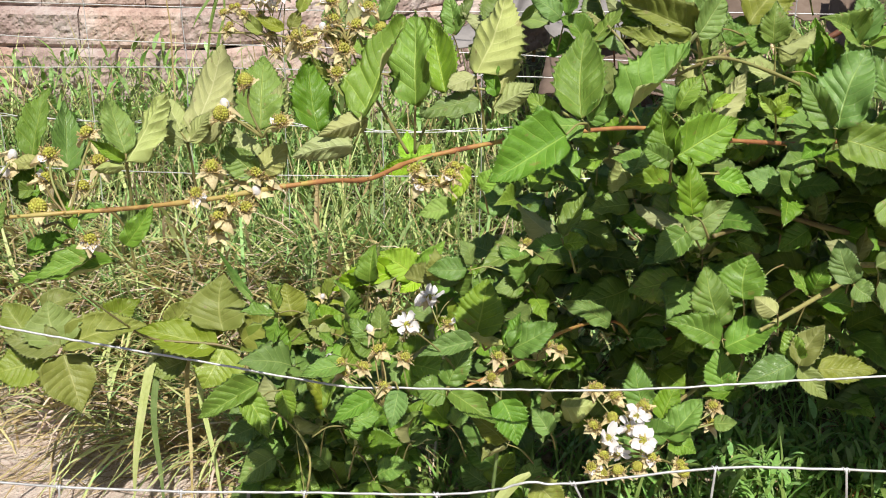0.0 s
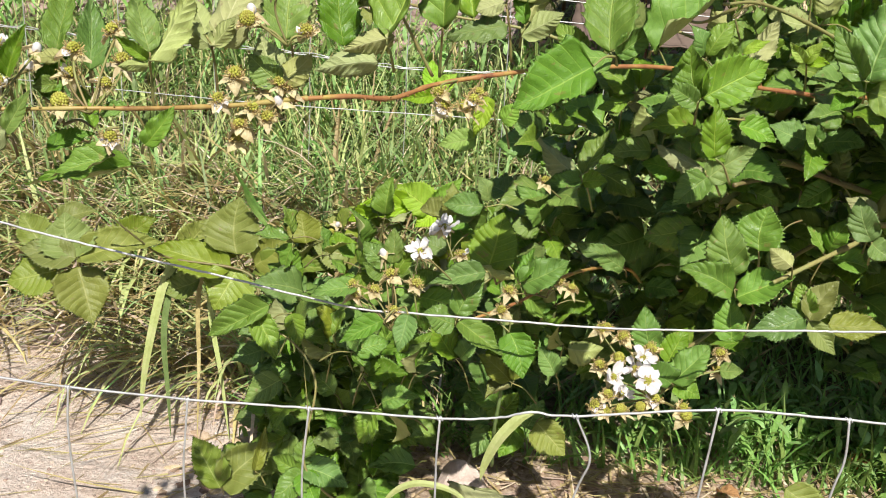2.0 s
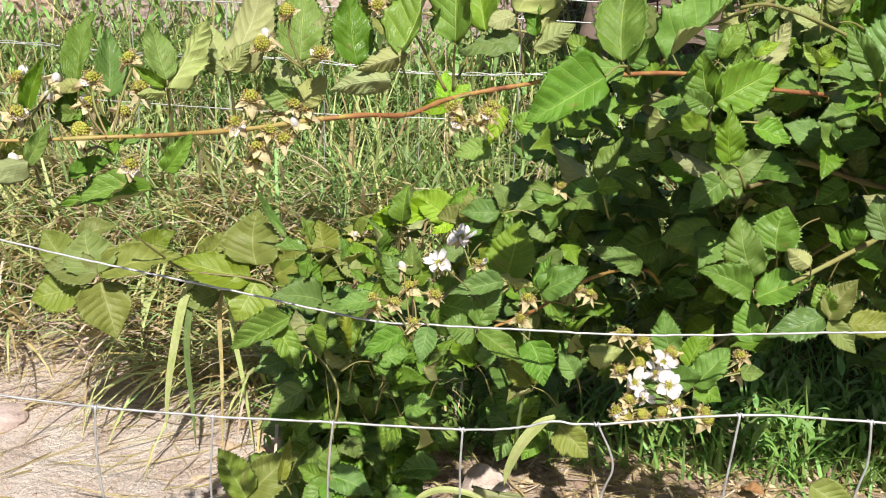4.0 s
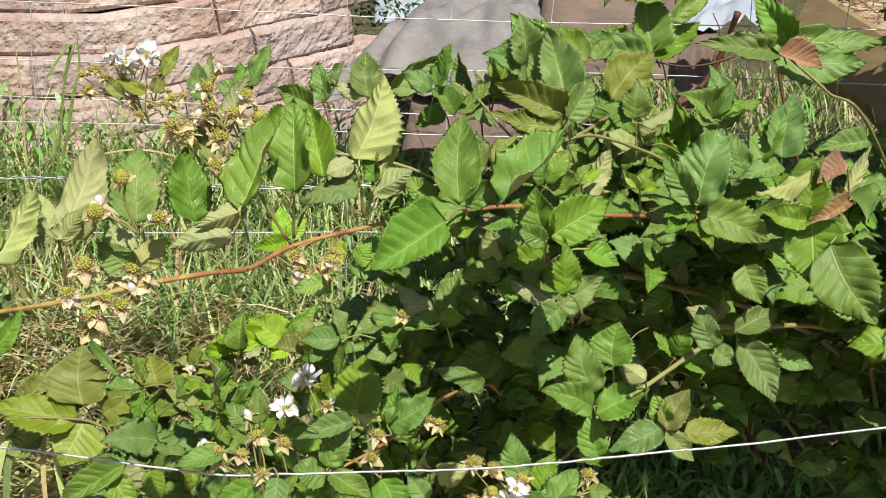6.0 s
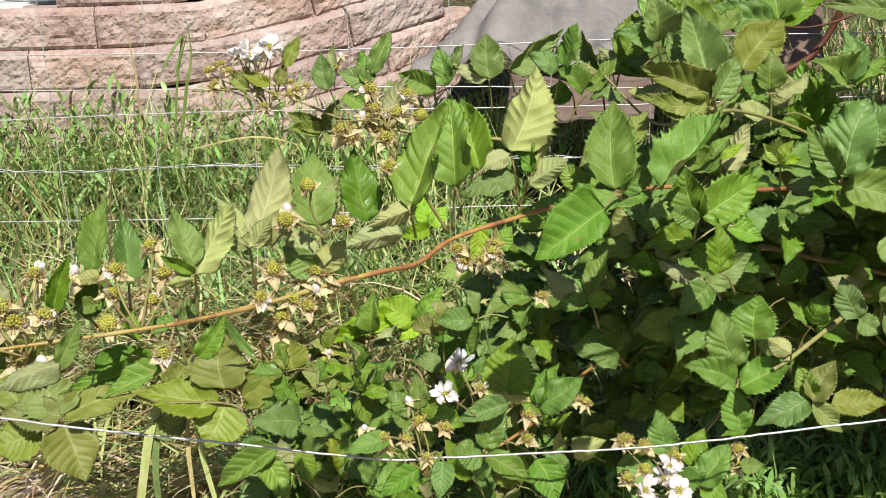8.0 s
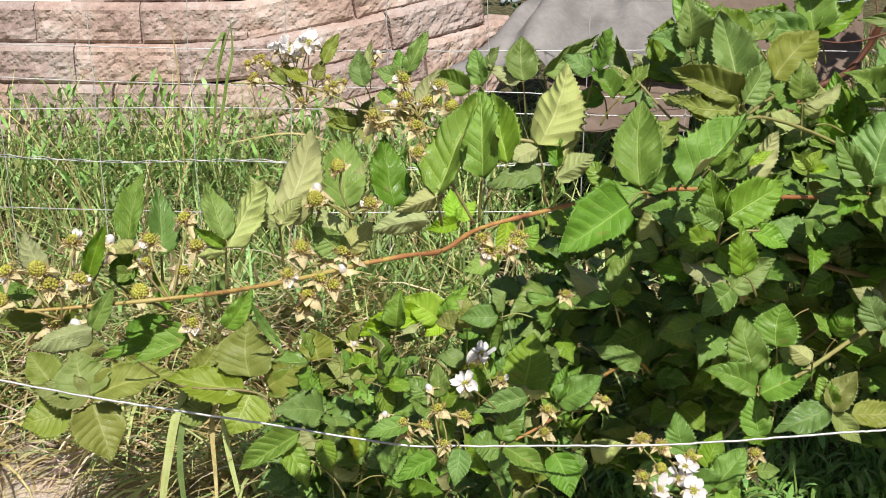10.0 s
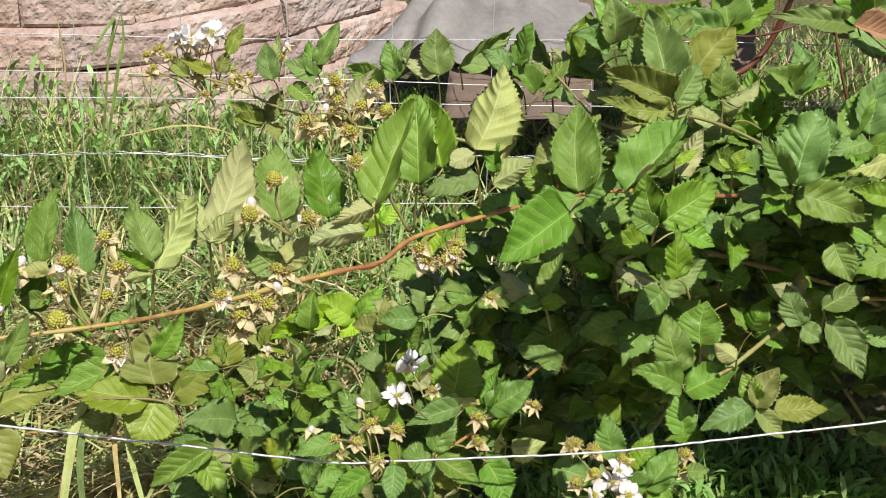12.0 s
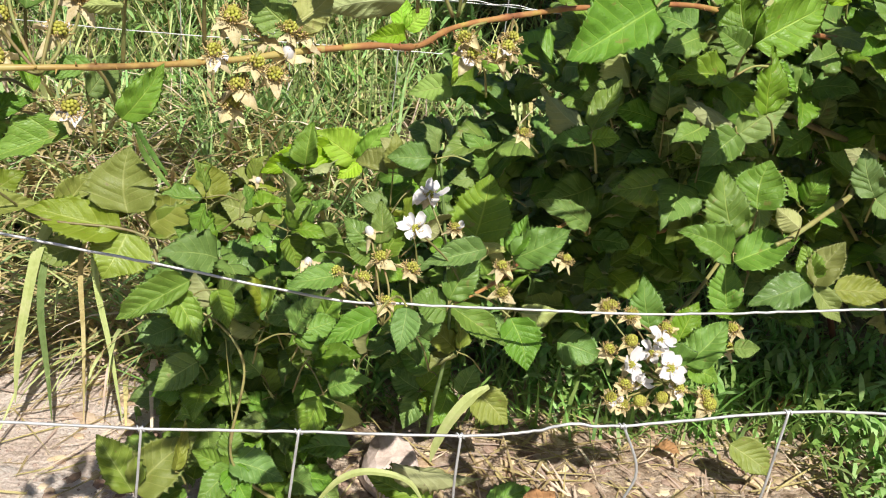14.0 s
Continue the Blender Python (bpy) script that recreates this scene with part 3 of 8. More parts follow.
# ---- blackberry flowers ----
def petal_shape(angle, length, width, lift, cup, rng, mat, point=False):
    """A broad petal from the middle outward."""
    c, s = math.cos(angle), math.sin(angle)
    v, f = [], []
    nu, nv = 6, 4
    for i in range(nu + 1):
        u = i / nu
        w = width * (math.sin(math.pi * min(1, u * 0.86 + 0.08)) ** 0.7) * (0.35 + 0.65 * u ** 0.6)
        for j in range(nv + 1):
            t = j / nv - 0.5
            rr = 0.15 * length + u * length
            if point:
                w = width * (0.9 * min(1, u * 4 + 0.3) * (1 - u) ** 0.75 + 0.02)
            z = lift * u * length + cup * (t * t) * width * 3 - 0.25 * length * u * u + (0.0021 * u * math.sin(9 * t + 7 * u + angle * 3) if not point else 0) + rng.uniform(-.0007, .0007)
            x, y = rr, t * 2 * w / 2 * 1.6
            v.append((x * c - y * s, x * s + y * c, z))
    for i in range(nu):
        for j in range(nv):
            a = i * (nv + 1) + j
            f.append((a, a + 1, a + nv + 2, a + nv + 1))
    return v, f, mat


def ball(center, r, seg=6, rings=4, mat=0, sq=1.0):
    v, f = [], []
    cx, cy, cz = center
    for i in range(rings + 1):
        th = math.pi * i / rings
        for j in range(seg):
            a = 2 * math.pi * j / seg
            v.append((cx + r * math.sin(th) * math.cos(a), cy + r * math.sin(th) * math.sin(a), cz + r * sq * math.cos(th)))
    for i in range(rings):
        for j in range(seg):
            a, b = i * seg + j, i * seg + (j + 1) % seg
            f.append((a, a + seg, b + seg, b))
    return v, f, mat


def head_mesh(kind, seed):
    """The knob of a flower: drupelets, or a tuft of stamens."""
    rng = random.Random(seed)
    shapes = []
    if kind == "berry":
        for k in range(72):
            th, ph = math.acos(1 - 2 * (k + 0.5) / 94), k * 2.39996
            d = 0.0058
            shapes.append(ball((d * math.sin(th) * math.cos(ph), d * math.sin(th) * math.sin(ph), 0.0050 + d * 1.05 * math.cos(th)), 0.0015, 5, 4, 0))
        shapes.append(ball((0, 0, 0.005), 0.0064, 10, 7, 0))
    else:
        for k in range(26):
            th, ph = math.acos(1 - 1.2 * (k + 0.5) / 30), k * 2.39996
            d = 0.0042
            shapes.append(ball((d * math.sin(th) * math.cos(ph), d * math.sin(th) * math.sin(ph), 0.003 + d * 1.1 * math.cos(th)), 0.0014, 5, 3, 0))
    for k in range(50 if kind != "berry" else 40):
        a = rng.uniform(0, 6.283)
        low = rng.uniform(0.15, 1.1) if kind != "berry" else rng.uniform(-0.2, 0.7)
        ln = rng.uniform(0.0040, 0.0072)
        p = Vector((0.0035 * math.cos(a), 0.0035 * math.sin(a), 0.001))
        q = p + Vector((math.cos(a) * math.cos(low), math.sin(a) * math.cos(low), math.sin(low))) * ln
        v, f = tube([p, q], [0.00025, 0.0002], 3, cap=False)
        shapes.append((v, f, 1))
        b = ball(q, 0.0006, 4, 3, 1)
        shapes.append(b)
    v, f, i = join(*shapes)
    return mesh_of("head", v, f, [BERRY, STAMEN], i)


HEADS = {(k, s): head_mesh(k, s) for k in ("berry", "tuft") for s in range(3)}


def petals_mesh(count, seed):
    rng = random.Random(seed)
    gap = rng.uniform(0, 6.28)
    v, f, i = join(*[petal_shape(gap + 2 * math.pi * k / 5 + rng.uniform(-.34, .34), rng.uniform(0.0115, 0.0190), rng.uniform(0.0105, 0.0165), rng.uniform(-0.5, 1.3), rng.uniform(0.1, 0.9), rng, 0) for k in range(count)])
    return mesh_of("petals", v, f, [PETAL], i)


def sepals_mesh(seed):
    rng = random.Random(seed)
    gap = rng.uniform(0, 6.28)
    v, f, i = join(*[petal_shape(gap + 2 * math.pi * k / 5 + rng.uniform(-.2, .2), rng.uniform(0.008, 0.0145), rng.uniform(0.0068, 0.0105), rng.uniform(-1.0, 0.45), rng.uniform(-0.4, 0.8), rng, 0, True) for k in range(5)], ball((0, 0, -0.001), 0.0035, 7, 4, 0, 0.7))
    return mesh_of("sepals", v, f, [SEPAL], i)


PETALS = {(n, s): petals_mesh(n, s * 5 + n) for n in (5, 3, 2) for s in range(3)}
SEPALS = [sepals_mesh(s) for s in range(5)]
FLOWERS = [0]


def flower(bush, at, kind, foot, face=(0.0, -0.30, 0.95), size=1.0):
    """A flower on its stalk. kind: w open and white, p losing its petals, s spent, b young berry, u bud."""
    FLOWERS[0] += 1
    k = FLOWERS[0]
    rng = random.Random(k * 31)
    n = (Vector(face) + Vector((rng.uniform(-.45, .45), rng.uniform(-.3, .3), rng.uniform(-.2, .3)))).normalized()
    at, foot = Vector(at), Vector(foot)
    bend = (at + foot) / 2 + Vector((rng.uniform(-.008, .008), rng.uniform(-.008, .004), 0.004))
    v, f = tube(smooth_path([foot, bend, at - n * 0.003], 4), [0.0012] * 9, 6)
    stem = part("flower", mesh_of("flower_stalk", v, f, [PETIOLE]), bush)
    m = Matrix.Translation(at) @ n.to_track_quat("Z", "Y").to_matrix().to_4x4() @ Matrix.Rotation(rng.uniform(0, 6.28), 4, "Z") @ Matrix.Scale(size * rng.uniform(0.9, 1.12), 4)
    if kind == "u":
        part("bud", mesh_of("bud", *ball((0, 0, 0.001), 0.0048, 10, 7, 0, 1.4)[:2], [PETAL]), stem, m=m)
        part("calyx", rng.choice(SEPALS), stem, m=m)
        return
    part("head", HEADS["berry" if kind == "b" else "tuft", k % 3], stem, m=m @ Matrix.Scale(1.05 if kind == "b" else 1.0 if kind == "w" else 1.22, 4))
    part("calyx", rng.choice(SEPALS), stem, m=m @ Matrix.Scale(1.08, 4))
    if kind in "wp":
        part("corolla", PETALS[5 if kind == "w" else rng.choice((2, 2, 3)), k % 3], stem, "white crumpled petals", m=m @ Matrix.Translation((0, 0, 0.001)) @ Matrix.Scale(1.0 if kind == "w" else 0.62, 4))


# ---- the blackberry ----
ROOT = (1.5, 2.15, 0.0)
bush = empty("blackberry_bush", (ROOT[0], ROOT[1], 0.0), "sprawling blackberry bush with arching canes, blossom and serrated leaves", "bush")

cane(bush, [(-0.392, 0.755, 1.058), (-0.342, 0.78, 1.055), (-0.279, 0.79, 1.059), (-0.225, 0.82, 1.057), (-0.165, 0.87, 1.054), (-0.114, 0.91, 1.056), (-0.092, 0.925, 1.056)], 0.0026, CANE_TIP, seed=3, tip=0.6)
cane(bush, [(-0.114, 0.91, 1.056), (-0.064, 0.945, 1.056), (-0.027, 1, 1.046), (0.013, 1.075, 1.05), (0.089, 1.12, 1.06), (0.148, 1.16, 1.063), (0.285, 1.25, 1.06), (0.399, 1.33, 1.032), (0.526, 1.42, 1.009), (0.702, 1.55, 0.973), (1.25, 1.8, 0.75), (1.42, 2.05, 0.35), ROOT], 0.0034, CANE, seed=4, tip=0.72)
cane(bush, [(0.344, 1.62, 1.059), (0.402, 1.6, 1.043), (0.455, 1.58, 1.028), (0.517, 1.56, 1.003), (0.611, 1.6, 0.951), (1.1, 1.85, 0.7), (1.42, 2.1, 0.0)], 0.0045, CANE_GREEN, seed=5)
cane(bush, [(0.936, 2.25, 1.289), (0.919, 2.3, 1.173), (0.868, 2.3, 1.095), (0.786, 2.3, 1.046), (0.718, 2.28, 0.973), (0.679, 2.2, 0.876), (0.95, 2.2, 0.5), (1.2, 2.25, 0.0)], 0.0085, CANE_RED, seed=6, tip=0.8)
cane(bush, [(0.435, 1.42, 0.866), (0.5, 1.5, 0.86), (0.588, 1.6, 0.852), (1.1, 1.85, 0.6), (1.4, 2.15, 0.0)], 0.0065, CANE_GREEN, seed=7)
cane(bush, [(0.505, 1.37, 0.736), (0.536, 1.38, 0.752), (0.646, 1.48, 0.771), (0.741, 1.58, 0.775), (1.2, 1.9, 0.6), (1.5, 2.2, 0.0)], 0.006, CANE_GREEN, seed=8)
cane(bush, [(0.045, 1.2, 0.694), (0.127, 1.3, 0.692), (0.225, 1.5, 0.672), (0.342, 1.8, 0.572), (0.446, 1.95, 0.473), (0.8, 2.2, 0.4), (1.2, 2.3, 0.0)], 0.004, CANE, seed=9)
cane(bush, [(0.343, 1.22, 0.616), (0.365, 1.3, 0.621), (0.432, 1.45, 0.596), (0.8, 1.85, 0.65), (1.4, 2.2, 0.0)], 0.004, CANE_GREEN, seed=10)
cane(bush, [(-0.507, 2.05, 1.089), (-0.343, 2.02, 1.088), (-0.188, 1.95, 1.039), (-0.056, 1.9, 1.019), (0.25, 1.92, 0.95), (0.6, 2.05, 0.6), (1.2, 2.3, 0.0)], 0.0035, CANE_GREEN, seed=11)
cane(bush, [(-0.107, 1, 1.204), (-0.068, 1.05, 1.192), (-0.054, 1.02, 1.167), (-0.031, 1.05, 1.13), (0.007, 1.07, 1.059)], 0.0019, CANE_GREEN, seed=12, prickles=False)
cane(bush, [(0.282, 1.66, 1.152), (0.364, 1.62, 1.076), (0.419, 1.5, 1.116), (0.574, 1.7, 1.125), (0.75, 1.95, 0.9), (0.95, 2.2, 0.5), (1.3, 2.3, 0.0)], 0.004, CANE_GREEN, seed=13)
cane(bush, [(0.357, 1.3, 1.139), (0.426, 1.4, 1.133), (0.534, 1.5, 1.094), (0.681, 1.6, 1.027), (1.2, 2.0, 0.8), ROOT], 0.004, CANE_GREEN, seed=14)
cane(bush, [(0.867, 1.78, 1.225), (0.933, 1.75, 1.169), (1.043, 1.75, 1.076), (1.45, 2.0, 0.5), (1.5, 2.1, 0.0)], 0.004, CANE_GREEN, seed=15)
cane(bush, [(-0.674, 1.7, 0.634), (-0.634, 1.78, 0.544), (-0.597, 1.85, 0.48), (-0.438, 1.88, 0.45), (-0.389, 1.86, 0.365), (-0.25, 1.9, 0.12), (-0.2, 1.95, 0.0)], 0.0035, CANE_GREEN, seed=16)
cane(bush, [(-0.395, 1.55, 0.487), (-0.287, 1.55, 0.482), (-0.212, 1.52, 0.41), (-0.223, 1.5, 0.238), (-0.12, 1.55, 0.1), (-0.1, 1.6, 0.0)], 0.003, CANE_GREEN, seed=17)
cane(bush, [(0.077, 1.72, 0.69), (0.099, 1.72, 0.559), (0.12, 1.7, 0.419), (0.12, 1.7, 0.328), (0.114, 1.72, 0.231), (0.116, 1.78, 0.108)], 0.0042, GRASS, seed=18, prickles=False)
cane(bush, [(0.756, 2.25, 1.173), (0.82, 2.24, 1.166), (0.878, 2.24, 1.173), (0.936, 2.24, 1.192)], 0.003, CANE_RED, seed=19, prickles=False)
cane(bush, [(0.896, 2.3, 1.284), (0.911, 2.28, 1.239), (0.894, 2.26, 1.179)], 0.0025, CANE_RED, seed=20, prickles=False)
cane(bush, [(0.314, 1.88, 1.127), (0.319, 1.87, 1.066), (0.327, 1.86, 0.992), (0.334, 1.85, 0.905)], 0.0025, CANE_RED, seed=21, prickles=False)
cane(bush, [(-0.233, 1.6, 0.488), (-0.247, 1.58, 0.437), (-0.238, 1.58, 0.322), (-0.233, 1.58, 0.262)], 0.0013, PETIOLE, seed=22, prickles=False)

blackberry_leaf(bush, (-0.355, 0.82, 1.047), [((-0.345, 0.79, 1.081), (-0.328, 0.8, 1.128), (0.288, -0.952, 0.104), 0.019, 2)])
blackberry_leaf(bush, (-0.31, 0.89, 1.035), [((-0.331, 0.86, 1.092), (-0.321, 0.89, 1.156), (-0.091, -0.898, 0.431), 0.028, 1)])
blackberry_leaf(bush, (-0.31, 0.89, 1.035), [((-0.299, 0.86, 1.078), (-0.308, 0.89, 1.143), (0.516, -0.746, 0.421), 0.032, 1)])
blackberry_leaf(bush, (-0.234, 0.85, 1.048), [((-0.224, 0.82, 1.108), (-0.247, 0.85, 1.157), (0.437, -0.663, 0.608), 0.032, 1), ((-0.223, 0.82, 1.1), (-0.189, 0.84, 1.164), (0.13, 0.924, -0.36), 0.034, 1), ((-0.226, 0.82, 1.101), (-0.252, 0.81, 1.122), (0.452, -0.878, 0.156), 0.013, 1), ((-0.226, 0.82, 1.096), (-0.247, 0.8, 1.097), (-0.661, 0.672, -0.334), 0.012, 1)])
blackberry_leaf(bush, (-0.332, 0.87, 1.052), [((-0.318, 0.84, 1.095), (-0.346, 0.84, 1.089), (0.05, 0.969, -0.241), 0.016, 1), ((-0.322, 0.84, 1.067), (-0.347, 0.84, 1.063), (-0.044, -0.956, 0.29), 0.018, 1)])
blackberry_leaf(bush, (-0.187, 0.9, 1.054), [((-0.183, 0.87, 1.108), (-0.154, 0.91, 1.199), (0.049, 0.908, -0.416), 0.047, 1), ((-0.183, 0.87, 1.109), (-0.206, 0.86, 1.133), (-0.446, 0.894, -0.049), 0.024, 1), ((-0.182, 0.87, 1.109), (-0.16, 0.87, 1.138), (0.023, 1, -0.017), 0.021, 1), ((-0.189, 0.87, 1.119), (-0.215, 0.89, 1.152), (-0.163, 0.783, -0.6), 0.026, 1)])
blackberry_leaf(bush, (-0.124, 0.96, 1.059), [((-0.127, 0.93, 1.11), (-0.129, 0.97, 1.18), (0.117, -0.862, 0.494), 0.053, 1), ((-0.118, 0.93, 1.108), (-0.103, 0.95, 1.159), (-0.291, 0.918, -0.27), 0.027, 1)])
blackberry_leaf(bush, (-0.076, 1.01, 1.061), [((-0.078, 0.98, 1.1), (-0.092, 1.01, 1.173), (0.218, -0.887, 0.406), 0.047, 1)])
blackberry_leaf(bush, (-0.029, 1.01, 1.072), [((-0.034, 0.98, 1.112), (0.008, 1.01, 1.218), (-0.369, -0.846, 0.386), 0.060, 2), ((-0.026, 0.98, 1.115), (-0.078, 0.97, 1.097), (-0.146, 0.982, -0.121), 0.028, 1), ((-0.041, 0.98, 1.087), (-0.106, 0.97, 1.074), (-0.126, 0.984, -0.128), 0.033, 1)])
blackberry_leaf(bush, (-0.115, 0.93, 1.063), [((-0.125, 0.9, 1.073), (-0.157, 0.9, 1.099), (0.095, -0.988, 0.122), 0.032, 1), ((-0.128, 0.9, 1.075), (-0.151, 0.92, 1.115), (-0.042, 0.885, -0.464), 0.038, 1), ((-0.126, 0.9, 1.075), (-0.096, 0.91, 1.102), (-0.072, 0.96, -0.27), 0.030, 1)])
blackberry_leaf(bush, (-0.239, 0.83, 1.011), [((-0.225, 0.8, 1.027), (-0.199, 0.81, 1.064), (0.097, -0.977, 0.191), 0.023, 1)])
blackberry_leaf(bush, (-0.344, 0.8, 1.019), [((-0.34, 0.77, 1.036), (-0.319, 0.78, 1.074), (0.233, -0.964, 0.129), 0.019, 1), ((-0.338, 0.77, 1.037), (-0.389, 0.75, 1.024), (-0.102, 0.705, -0.702), 0.026, 1)])
blackberry_leaf(bush, (-0.339, 0.85, 1.005), [((-0.327, 0.82, 1.009), (-0.289, 0.84, 1.024), (0.131, -0.75, 0.648), 0.018, 1)])
blackberry_leaf(bush, (-0.339, 0.85, 1.005), [((-0.262, 0.82, 1.009), (-0.318, 0.8, 0.988), (-0.044, -0.66, 0.75), 0.027, 1)])
blackberry_leaf(bush, (-0.235, 0.848, 1.012), [((-0.247, 0.82, 1.057), (-0.28, 0.82, 1.047), (-0.172, -0.809, 0.562), 0.017, 1)])
blackberry_leaf(bush, (0.013, 1.09, 1.055), [((0.016, 1.06, 1.115), (0.012, 1.1, 1.216), (-0.364, -0.872, 0.327), 0.060, 1)])
blackberry_leaf(bush, (0.013, 1.09, 1.055), [((0.047, 1.11, 1.122), (0.027, 1.15, 1.202), (-0.092, -0.901, 0.425), 0.047, 1)])
blackberry_leaf(bush, (0.093, 1.12, 1.074), [((0.082, 1.09, 1.147), (0.114, 1.12, 1.24), (0.282, 0.881, -0.381), 0.070, 1), ((0.081, 1.09, 1.145), (0.05, 1.07, 1.134), (-0.378, 0.824, -0.423), 0.027, 1), ((0.087, 1.09, 1.12), (0.021, 1.06, 1.108), (0.118, -0.579, 0.807), 0.036, 0)])
blackberry_leaf(bush, (0.101, 1.12, 1.092), [((0.109, 1.09, 1.125), (0.133, 1.11, 1.193), (-0.177, 0.96, -0.218), 0.035, 2), ((0.105, 1.09, 1.122), (0.1, 1.11, 1.167), (-0.443, -0.836, 0.324), 0.024, 1), ((0.102, 1.09, 1.109), (0.148, 1.09, 1.138), (0.043, 0.997, -0.066), 0.034, 1)])
blackberry_leaf(bush, (0.215, 1.12, 1.08), [((0.203, 1.09, 1.099), (0.208, 1.14, 1.196), (-0.082, -0.883, 0.462), 0.063, 1), ((0.21, 1.09, 1.095), (0.253, 1.09, 1.133), (-0.032, -0.999, 0.036), 0.031, 1), ((0.207, 1.09, 1.092), (0.139, 1.07, 1.089), (0.155, -0.659, 0.736), 0.039, 0)])
blackberry_leaf(bush, (0.215, 1.12, 1.08), [((0.18, 1.14, 1.09), (0.142, 1.16, 1.118), (-0.253, -0.913, 0.32), 0.032, 1)])
blackberry_leaf(bush, (0.246, 1.09, 1.097), [((0.246, 1.06, 1.108), (0.322, 1.08, 1.198), (-0.5, -0.65, 0.572), 0.059, 2)])
blackberry_leaf(bush, (0.208, 1.08, 1.096), [((0.184, 1.05, 1.089), (0.1, 1, 1.046), (0.077, -0.72, 0.689), 0.064, 1)])
blackberry_leaf(bush, (0.324, 1.19, 1.003), [((0.32, 1.16, 1.039), (0.305, 1.18, 1.102), (-0.403, -0.895, 0.188), 0.054, 1), ((0.323, 1.16, 1.042), (0.401, 1.18, 1.087), (0.08, -0.955, 0.286), 0.063, 1), ((0.318, 1.16, 1.035), (0.28, 1.16, 1.056), (0.061, -0.992, 0.106), 0.030, 1)])
blackberry_leaf(bush, (0.375, 1.17, 0.937), [((0.347, 1.14, 0.975), (0.338, 1.14, 1.047), (0.185, -0.982, 0.021), 0.042, 1)])
blackberry_leaf(bush, (0.403, 1.28, 0.995), [((0.341, 1.25, 0.985), (0.266, 1.23, 0.982), (0.166, -0.743, 0.648), 0.040, 1), ((0.339, 1.25, 0.977), (0.378, 1.23, 0.948), (-0.254, -0.919, 0.302), 0.035, 1)])
blackberry_leaf(bush, (0.403, 1.28, 0.995), [((0.407, 1.33, 0.977), (0.462, 1.33, 0.957), (0.173, -0.865, 0.471), 0.040, 1)])
blackberry_leaf(bush, (0.384, 1.26, 0.895), [((0.354, 1.23, 0.936), (0.281, 1.22, 0.967), (-0.35, 0.725, -0.593), 0.035, 1), ((0.359, 1.23, 0.927), (0.316, 1.21, 0.89), (-0.056, -0.847, 0.528), 0.044, 1), ((0.356, 1.23, 0.922), (0.417, 1.24, 0.968), (-0.11, -0.931, 0.347), 0.044, 1)])
blackberry_leaf(bush, (0.221, 1.29, 0.846), [((0.196, 1.26, 0.904), (0.136, 1.27, 0.949), (-0.219, 0.847, -0.485), 0.033, 1), ((0.199, 1.26, 0.907), (0.229, 1.28, 0.966), (-0.423, -0.767, 0.482), 0.038, 1), ((0.2, 1.26, 0.899), (0.149, 1.24, 0.896), (0.176, -0.553, 0.814), 0.027, 1), ((0.2, 1.26, 0.896), (0.234, 1.26, 0.901), (-0.108, -0.746, 0.657), 0.028, 1)])
blackberry_leaf(bush, (0.097, 1.31, 0.715), [((0.083, 1.28, 0.747), (0.098, 1.31, 0.827), (-0.243, -0.892, 0.38), 0.078, 1)])
blackberry_leaf(bush, (0.097, 1.31, 0.715), [((0.128, 1.28, 0.742), (0.064, 1.26, 0.764), (-0.423, 0.539, -0.729), 0.019, 1)])
blackberry_leaf(bush, (0.142, 1.3, 0.705), [((0.131, 1.27, 0.734), (0.198, 1.27, 0.778), (-0.316, -0.816, 0.485), 0.053, 1), ((0.131, 1.27, 0.738), (0.146, 1.29, 0.785), (-0.421, -0.78, 0.463), 0.036, 1)])
blackberry_leaf(bush, (0.325, 1.65, 0.614), [((0.315, 1.62, 0.638), (0.222, 1.6, 0.687), (0.441, -0.708, 0.551), 0.042, 0)])
blackberry_leaf(bush, (0.392, 1.93, 0.479), [((0.366, 1.9, 0.511), (0.505, 1.93, 0.61), (-0.223, -0.802, 0.555), 0.111, 1)])
blackberry_leaf(bush, (0.09, 1.21, 0.765), [((0.084, 1.18, 0.785), (0.01, 1.16, 0.768), (0.059, -0.773, 0.632), 0.032, 1)])
blackberry_leaf(bush, (0.09, 1.21, 0.765), [((0.049, 1.18, 0.717), (0.082, 1.2, 0.775), (0.052, -0.954, 0.296), 0.042, 1), ((0.048, 1.18, 0.703), (0.005, 1.16, 0.726), (0.552, -0.706, 0.443), 0.045, 0)])
blackberry_leaf(bush, (0.07, 1.21, 0.714), [((0.052, 1.18, 0.71), (0.117, 1.15, 0.68), (0, -0.703, 0.711), 0.040, 1)])
blackberry_leaf(bush, (0.07, 1.21, 0.714), [((0.122, 1.18, 0.701), (0.145, 1.15, 0.648), (-0.08, -0.881, 0.467), 0.051, 1)])
blackberry_leaf(bush, (-0.016, 1.11, 0.754), [((-0.006, 1.08, 0.758), (-0.013, 1.05, 0.72), (0.024, -0.792, 0.61), 0.032, 1)])
blackberry_leaf(bush, (-0.016, 1.11, 0.754), [((-0.036, 1.08, 0.747), (-0.088, 1.06, 0.719), (-0.044, -0.775, 0.631), 0.030, 1)])
